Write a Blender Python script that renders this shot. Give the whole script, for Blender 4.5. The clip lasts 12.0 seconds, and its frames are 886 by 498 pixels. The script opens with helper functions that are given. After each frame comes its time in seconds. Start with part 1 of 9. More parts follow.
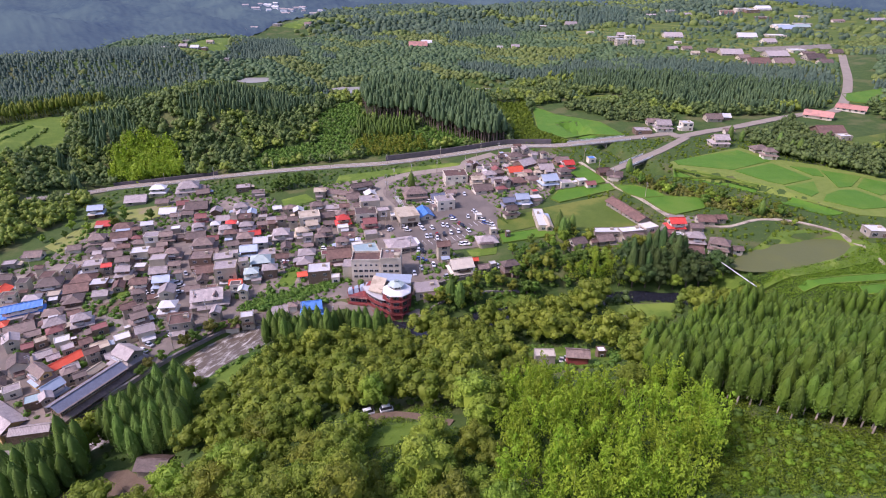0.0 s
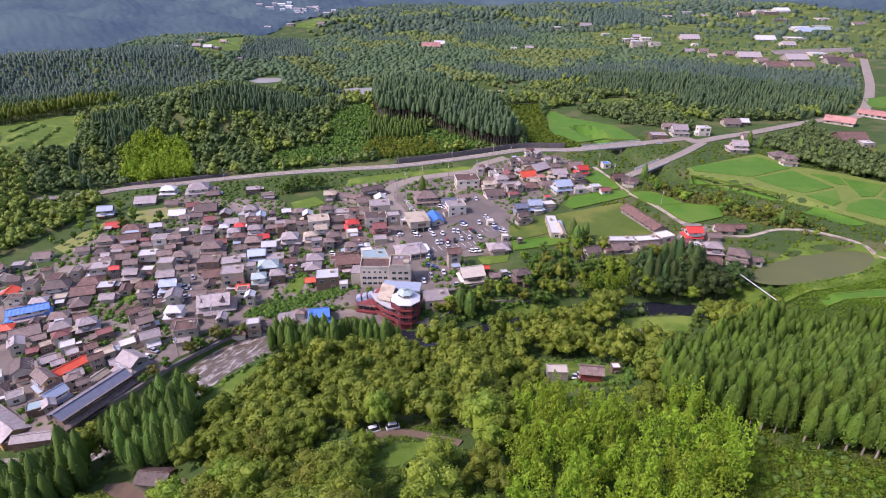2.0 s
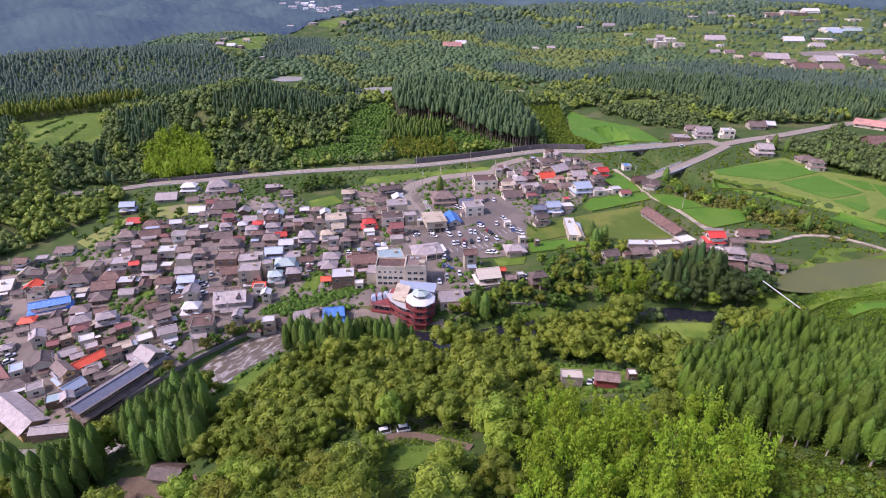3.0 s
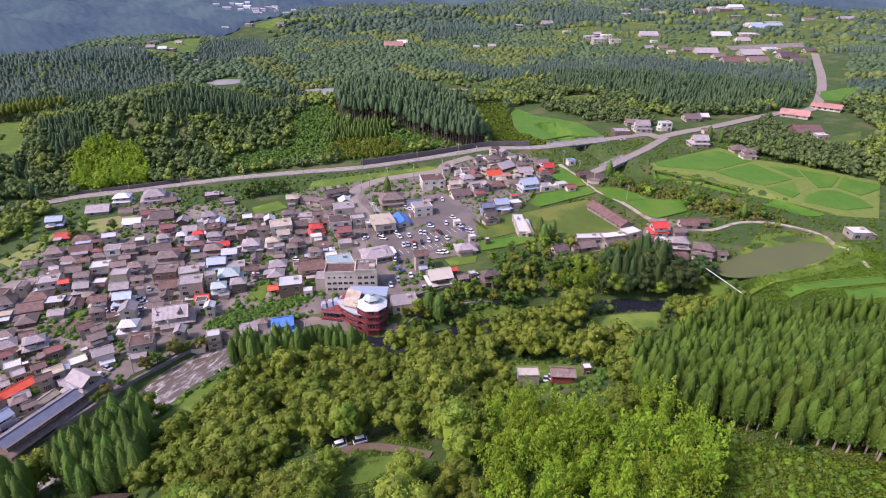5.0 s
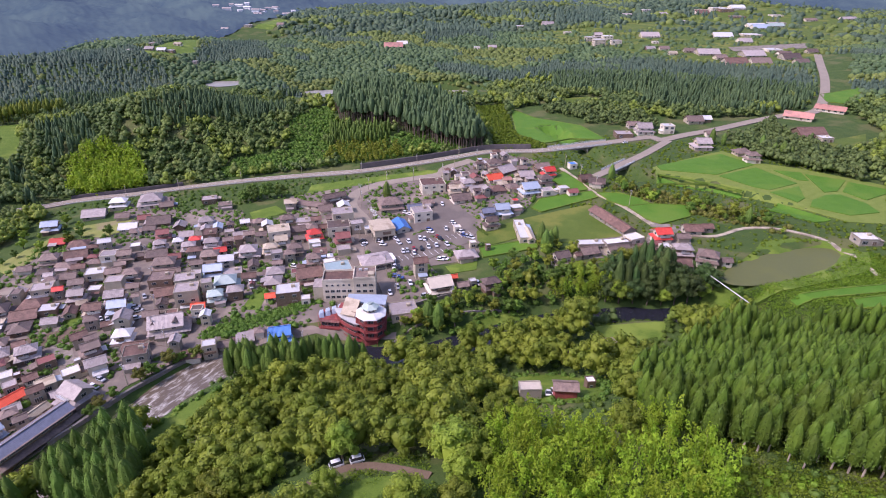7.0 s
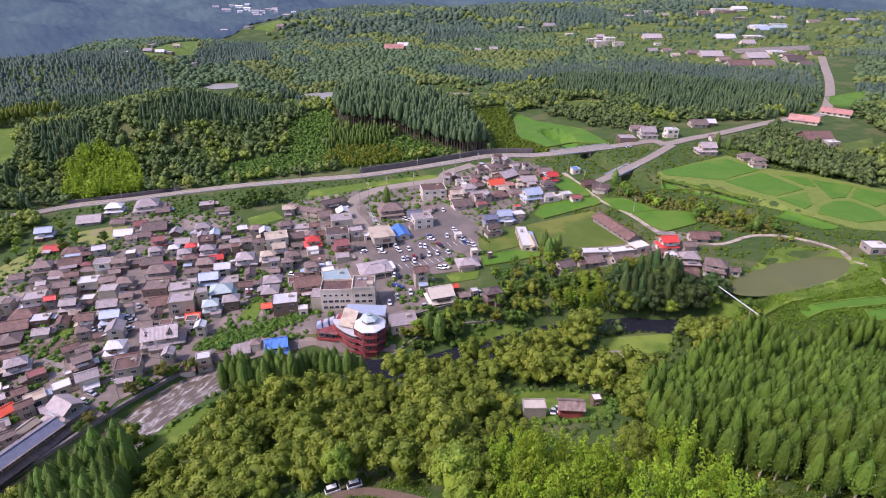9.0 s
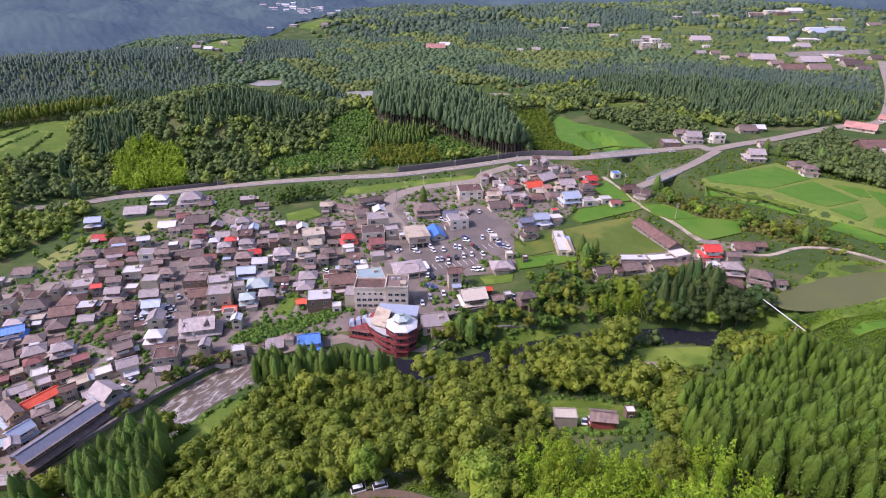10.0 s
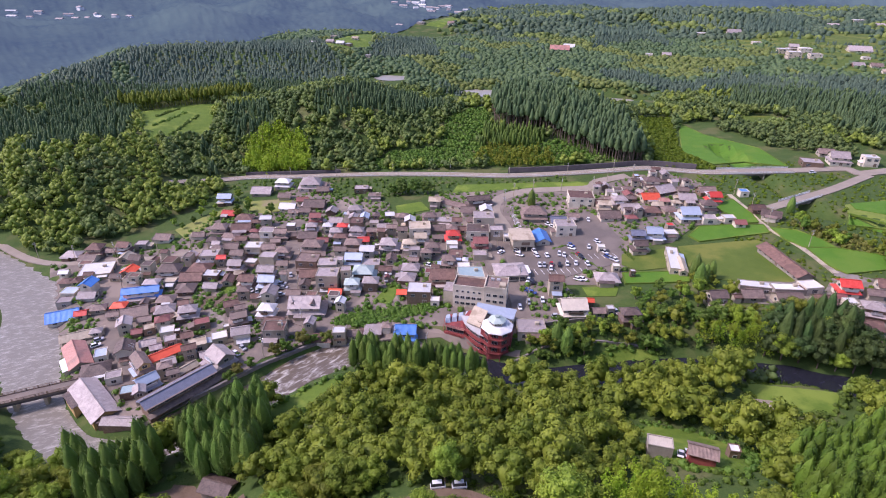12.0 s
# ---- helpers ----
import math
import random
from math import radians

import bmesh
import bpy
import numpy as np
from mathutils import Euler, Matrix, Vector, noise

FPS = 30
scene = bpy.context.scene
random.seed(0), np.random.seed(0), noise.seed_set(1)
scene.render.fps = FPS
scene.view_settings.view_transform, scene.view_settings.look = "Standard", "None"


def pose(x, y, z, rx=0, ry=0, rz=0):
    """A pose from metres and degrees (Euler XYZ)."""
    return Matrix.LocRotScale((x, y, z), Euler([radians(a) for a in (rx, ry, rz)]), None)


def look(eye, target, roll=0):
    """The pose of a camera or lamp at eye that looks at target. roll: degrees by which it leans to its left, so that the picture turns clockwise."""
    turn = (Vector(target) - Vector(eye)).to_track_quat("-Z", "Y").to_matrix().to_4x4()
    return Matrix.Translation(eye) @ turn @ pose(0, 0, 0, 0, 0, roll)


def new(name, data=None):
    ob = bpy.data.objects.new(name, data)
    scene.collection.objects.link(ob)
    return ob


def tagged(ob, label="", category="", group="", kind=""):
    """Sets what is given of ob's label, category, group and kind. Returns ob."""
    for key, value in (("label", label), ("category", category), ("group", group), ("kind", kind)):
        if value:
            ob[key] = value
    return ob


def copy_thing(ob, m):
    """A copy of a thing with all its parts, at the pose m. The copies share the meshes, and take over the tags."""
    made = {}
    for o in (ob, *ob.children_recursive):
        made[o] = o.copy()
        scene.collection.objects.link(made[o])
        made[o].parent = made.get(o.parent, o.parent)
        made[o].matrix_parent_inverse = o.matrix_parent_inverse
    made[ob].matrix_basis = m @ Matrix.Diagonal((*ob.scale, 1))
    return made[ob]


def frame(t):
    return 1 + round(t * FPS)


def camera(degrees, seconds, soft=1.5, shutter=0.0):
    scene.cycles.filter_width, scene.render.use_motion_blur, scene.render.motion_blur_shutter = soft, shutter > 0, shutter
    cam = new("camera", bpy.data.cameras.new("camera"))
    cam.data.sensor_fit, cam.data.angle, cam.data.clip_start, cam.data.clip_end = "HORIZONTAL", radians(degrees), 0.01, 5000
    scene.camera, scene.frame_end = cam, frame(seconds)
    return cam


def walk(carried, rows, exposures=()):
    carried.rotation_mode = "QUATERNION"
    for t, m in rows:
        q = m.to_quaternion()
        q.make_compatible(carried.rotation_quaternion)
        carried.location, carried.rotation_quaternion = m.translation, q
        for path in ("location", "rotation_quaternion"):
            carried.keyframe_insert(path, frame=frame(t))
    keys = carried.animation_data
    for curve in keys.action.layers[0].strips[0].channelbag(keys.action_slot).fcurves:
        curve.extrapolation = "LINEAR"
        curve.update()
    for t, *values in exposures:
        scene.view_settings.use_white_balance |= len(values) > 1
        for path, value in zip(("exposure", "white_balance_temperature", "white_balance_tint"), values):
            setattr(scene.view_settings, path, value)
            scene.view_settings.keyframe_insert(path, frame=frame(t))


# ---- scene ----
cam = camera(75.6, 12.0, soft=1.05)
PATH = [
    (0, (-10.652, -8.878, 123.195), (-10.645, -7.088, 122.304), 0.3),
    (0.5, (-10.593, -7.434, 123.27), (-10.584, -5.644, 122.378), 0.3),
    (1, (-10.455, -5.888, 123.411), (-10.446, -4.098, 122.519), 0.4),
    (1.5, (-10.435, -4.272, 123.578), (-10.423, -2.482, 122.686), 0.4),
    (2, (-10.625, -2.878, 123.852), (-10.655, -1.088, 122.96), 0.5),
    (2.5, (-9.904, -1.814, 123.876), (-10.03, -0.029, 122.982), 0.6),
    (3, (-9.578, -1.356, 123.616), (-9.673, 0.431, 122.723), 0.5),
    (3.5, (-9.407, -0.724, 123.206), (-9.438, 1.066, 122.315), 0.4),
    (3.7, (-9.43, -0.335, 123.157), (-9.429, 1.453, 122.261), 0.6),
    (5.5, (-9.405, 3.049, 122.731), (-9.325, 4.838, 121.839), 0.3),
    (6, (-9.235, 4.443, 122.887), (-9.157, 6.232, 121.996), 0.3),
    (6.5, (-9.074, 5.798, 123.227), (-8.998, 7.586, 122.335), 0.3),
    (7, (-8.995, 7.037, 123.571), (-8.92, 8.825, 122.678), 0.3),
    (9, (-8.853, 13.523, 124.157), (-8.78, 15.312, 123.266), 0.3),
    (9.5, (-8.844, 14.588, 124.25), (-8.857, 16.378, 123.358), 0.3),
    (10, (-8.485, 15.062, 124.252), (-8.536, 16.851, 123.359), 0.4),
    (10.5, (-8.787, 15.112, 124.327), (-8.822, 16.901, 123.434), 0.4),
    (11, (-9.057, 15.46, 124.496), (-9.245, 17.238, 123.6), 0.6),
    (11.5, (-8.495, 15.641, 124.332), (-8.89, 17.384, 123.434), 0.8),
    (12, (-8.34, 16.074, 124.229), (-8.748, 17.814, 123.332), 0.8),
]
walk(cam, [(t, look(eye, target, roll)) for t, eye, target, roll in PATH], [(0, 0.54, 6050, 38), (12, 0.54, 6050, 38)])

# ---- sky and sun: bright, thinly overcast ----
SUN_UP, SUN_ROUND = 47.0, 252.0
world = bpy.data.worlds.new("sky")
scene.world = world
world.use_nodes = True
wn = world.node_tree
sky = wn.nodes.new("ShaderNodeTexSky")
sky.sky_type, sky.sun_disc = "NISHITA", False
sky.sun_elevation, sky.sun_rotation = radians(SUN_UP), radians(SUN_ROUND)
sky.air_density, sky.dust_density, sky.ozone_density = 1.0, 1.6, 1.0
wn.links.new(sky.outputs[0], wn.nodes["Background"].inputs[0])
wn.nodes["Background"].inputs[1].default_value = 0.15
sun = new("sun", bpy.data.lights.new("sun", "SUN"))
sun.data.energy, sun.data.angle, sun.data.color = 2.5, radians(7), (1.0, 0.94, 0.85)
_d = Vector((math.sin(radians(SUN_ROUND)) * math.cos(radians(SUN_UP)), math.cos(radians(SUN_ROUND)) * math.cos(radians(SUN_UP)), math.sin(radians(SUN_UP))))
sun.rotation_mode = "QUATERNION"
sun.rotation_quaternion = _d.to_track_quat("Z", "Y")

# ---- materials ----
def rgb(v):
    return (*v, 1.0)


def surface(name, a, b, size=3.0, fine=0.25, rough=0.85, bumpy=0.3, metal=0.0, spread=0.0, c=None, island=0.0, local=False, gloss=0.3):
    """Two colours mixed by coarse and fine noise in metres; c: a third for stains; spread: value from object to object."""
    m = bpy.data.materials.new(name)
    m.use_nodes = True
    n, l = m.node_tree.nodes, m.node_tree.links
    p = n["Principled BSDF"]
    if local:
        place = n.new("ShaderNodeTexCoord").outputs["Object"]
    else:
        place = n.new("ShaderNodeNewGeometry").outputs["Position"]
    coarse, small = n.new("ShaderNodeTexNoise"), n.new("ShaderNodeTexNoise")
    coarse.inputs["Scale"].default_value, coarse.inputs["Detail"].default_value = 1.0 / size, 4.0
    small.inputs["Scale"].default_value, small.inputs["Detail"].default_value = 1.0 / fine, 3.0
    l.new(place, coarse.inputs["Vector"])
    l.new(place, small.inputs["Vector"])
    both = n.new("ShaderNodeMix")
    both.inputs[0].default_value = 0.45
    l.new(coarse.outputs["Fac"], both.inputs[2])
    l.new(small.outputs["Fac"], both.inputs[3])
    ramp = n.new("ShaderNodeMapRange")
    ramp.inputs[1].default_value, ramp.inputs[2].default_value = 0.36, 0.64
    l.new(both.outputs[0], ramp.inputs[0])
    mix = n.new("ShaderNodeMix")
    mix.data_type = "RGBA"
    mix.inputs[6].default_value, mix.inputs[7].default_value = rgb(a), rgb(b)
    l.new(ramp.outputs[0], mix.inputs[0])
    colour = mix.outputs[2]
    if c:
        patch = n.new("ShaderNodeTexNoise")
        patch.inputs["Scale"].default_value, patch.inputs["Detail"].default_value = 0.35 / size, 5.0
        l.new(place, patch.inputs["Vector"])
        edge = n.new("ShaderNodeMapRange")
        edge.inputs[1].default_value, edge.inputs[2].default_value = 0.52, 0.62
        l.new(patch.outputs["Fac"], edge.inputs[0])
        stain = n.new("ShaderNodeMix")
        stain.data_type = "RGBA"
        stain.inputs[7].default_value = rgb(c)
        l.new(edge.outputs[0], stain.inputs[0])
        l.new(colour, stain.inputs[6])
        colour = stain.outputs[2]
    if spread or island:
        value = n.new("ShaderNodeMapRange")
        amount = spread or island
        value.inputs[3].default_value, value.inputs[4].default_value = 1 - amount, 1 + amount
        if spread:
            l.new(n.new("ShaderNodeObjectInfo").outputs["Random"], value.inputs[0])
        else:
            l.new(n.new("ShaderNodeNewGeometry").outputs["Random Per Island"], value.inputs[0])
        hsv = n.new("ShaderNodeHueSaturation")
        l.new(value.outputs[0], hsv.inputs["Value"])
        l.new(colour, hsv.inputs["Color"])
        colour = hsv.outputs[0]
    l.new(colour, p.inputs["Base Color"])
    p.inputs["Roughness"].default_value, p.inputs["Metallic"].default_value = rough, metal
    p.inputs["Specular IOR Level"].default_value = gloss
    if bumpy:
        bm = n.new("ShaderNodeBump")
        bm.inputs["Strength"].default_value, bm.inputs["Distance"].default_value = bumpy, fine
        l.new(both.outputs[0], bm.inputs["Height"])
        l.new(bm.outputs[0], p.inputs["Normal"])
    return m


def leaves(name, a, b, size=6.0, island=0.35, spread=0.22, through_light=0.3, hue=0.02):
    """Foliage: colour by the leaf clump, by the plant and by the patch of wood; a part of the light passes through."""
    m = bpy.data.materials.new(name)
    m.use_nodes = True
    n, l = m.node_tree.nodes, m.node_tree.links
    p, out = n["Principled BSDF"], n["Material Output"]
    geo, info = n.new("ShaderNodeNewGeometry"), n.new("ShaderNodeObjectInfo")
    patch = n.new("ShaderNodeTexNoise")
    patch.inputs["Scale"].default_value, patch.inputs["Detail"].default_value = 1.0 / size, 3.0
    l.new(geo.outputs["Position"], patch.inputs["Vector"])
    ramp = n.new("ShaderNodeMapRange")
    ramp.inputs[1].default_value, ramp.inputs[2].default_value = 0.33, 0.67
    l.new(patch.outputs["Fac"], ramp.inputs[0])
    mix = n.new("ShaderNodeMix")
    mix.data_type = "RGBA"
    mix.inputs[6].default_value, mix.inputs[7].default_value = rgb(a), rgb(b)
    l.new(ramp.outputs[0], mix.inputs[0])
    one, two, times = n.new("ShaderNodeMapRange"), n.new("ShaderNodeMapRange"), n.new("ShaderNodeMath")
    one.inputs[3].default_value, one.inputs[4].default_value = 1 - island, 1 + island
    two.inputs[3].default_value, two.inputs[4].default_value = 1 - spread, 1 + spread
    l.new(geo.outputs["Random Per Island"], one.inputs[0])
    l.new(info.outputs["Random"], two.inputs[0])
    times.operation = "MULTIPLY"
    l.new(one.outputs[0], times.inputs[0])
    l.new(two.outputs[0], times.inputs[1])
    tint = n.new("ShaderNodeMapRange")
    tint.inputs[3].default_value, tint.inputs[4].default_value = 0.5 - hue, 0.5 + hue
    l.new(info.outputs["Random"], tint.inputs[0])
    hsv = n.new("ShaderNodeHueSaturation")
    l.new(tint.outputs[0], hsv.inputs["Hue"])
    l.new(times.outputs[0], hsv.inputs["Value"])
    l.new(mix.outputs[2], hsv.inputs["Color"])
    l.new(hsv.outputs[0], p.inputs["Base Color"])
    p.inputs["Roughness"].default_value, p.inputs["Specular IOR Level"].default_value = 0.6, 0.25
    glow, both = n.new("ShaderNodeBsdfTranslucent"), n.new("ShaderNodeMixShader")
    l.new(hsv.outputs[0], glow.inputs[0])
    both.inputs[0].default_value = through_light
    l.new(p.outputs[0], both.inputs[1])
    l.new(glow.outputs[0], both.inputs[2])
    l.new(both.outputs[0], out.inputs[0])
    return m


def water(name, deep, foam, share, size, calm=0.08, flow=None):
    """Water; share: how much of it is broken white water."""
    m = bpy.data.materials.new(name)
    m.use_nodes = True
    n, l = m.node_tree.nodes, m.node_tree.links
    p = n["Principled BSDF"]
    place = n.new("ShaderNodeNewGeometry").outputs["Position"]
    wave, fine = n.new("ShaderNodeTexNoise"), n.new("ShaderNodeTexNoise")
    wave.inputs["Scale"].default_value, wave.inputs["Detail"].default_value, wave.inputs["Distortion"].default_value = 1.0 / size, 8.0, 0.3
    wave.inputs["Roughness"].default_value = 0.68
    fine.inputs["Scale"].default_value, fine.inputs["Detail"].default_value = 6.0 / size, 4.0
    if flow is not None:
        along = n.new("ShaderNodeMapping")
        along.vector_type = "TEXTURE"
        along.inputs["Rotation"].default_value, along.inputs["Scale"].default_value = (0, 0, radians(flow)), (2.6, 1, 1)
        l.new(place, along.inputs["Vector"])
        place = along.outputs["Vector"]
    l.new(place, wave.inputs["Vector"])
    l.new(place, fine.inputs["Vector"])
    ramp = n.new("ShaderNodeMapRange")
    ramp.inputs[1].default_value, ramp.inputs[2].default_value = 0.66 - 0.4 * share, 0.92 - 0.4 * share
    l.new(wave.outputs["Fac"], ramp.inputs[0])
    mix = n.new("ShaderNodeMix")
    mix.data_type = "RGBA"
    mix.inputs[6].default_value, mix.inputs[7].default_value = rgb(deep), rgb(foam)
    l.new(ramp.outputs[0], mix.inputs[0])
    l.new(mix.outputs[2], p.inputs["Base Color"])
    rough = n.new("ShaderNodeMapRange")
    rough.inputs[3].default_value, rough.inputs[4].default_value = calm, 0.7
    l.new(ramp.outputs[0], rough.inputs[0])
    l.new(rough.outputs[0], p.inputs["Roughness"])
    bm = n.new("ShaderNodeBump")
    bm.inputs["Strength"].default_value, bm.inputs["Distance"].default_value = 0.12 + 0.15 * share, 0.3
    l.new(fine.outputs["Fac"], bm.inputs["Height"])
    l.new(bm.outputs[0], p.inputs["Normal"])
    return m


def ribbed(name, a, b, pitch=0.5, rough=0.5, gloss=0.4, spread=0.12, stain=None, along="X"):
    """Roofing with standing seams or rows of tiles, in the thing's own space."""
    m = surface(name, a, b, size=1.6, fine=0.5, rough=rough, bumpy=0, spread=spread + 0.08, c=stain, local=False, gloss=gloss)
    n, l = m.node_tree.nodes, m.node_tree.links
    p = n["Principled BSDF"]
    wave = n.new("ShaderNodeTexWave")
    wave.wave_type, wave.bands_direction, wave.wave_profile = "BANDS", along, "SIN"
    wave.inputs["Scale"].default_value = 0.314 / pitch
    wave.inputs["Distortion"].default_value = 0.15
    l.new(n.new("ShaderNodeTexCoord").outputs["Object"], wave.inputs["Vector"])
    bm = n.new("ShaderNodeBump")
    bm.inputs["Strength"].default_value, bm.inputs["Distance"].default_value = 0.7, 0.06
    l.new(wave.outputs["Fac"], bm.inputs["Height"])
    l.new(bm.outputs[0], p.inputs["Normal"])
    return m


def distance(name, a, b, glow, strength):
    """The far backdrop: wooded hills, the haze of a kilometre of air painted in as bluish emission."""
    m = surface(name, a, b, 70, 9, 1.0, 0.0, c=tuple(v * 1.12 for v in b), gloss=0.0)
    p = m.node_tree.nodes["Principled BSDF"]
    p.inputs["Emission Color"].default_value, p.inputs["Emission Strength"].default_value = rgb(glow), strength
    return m


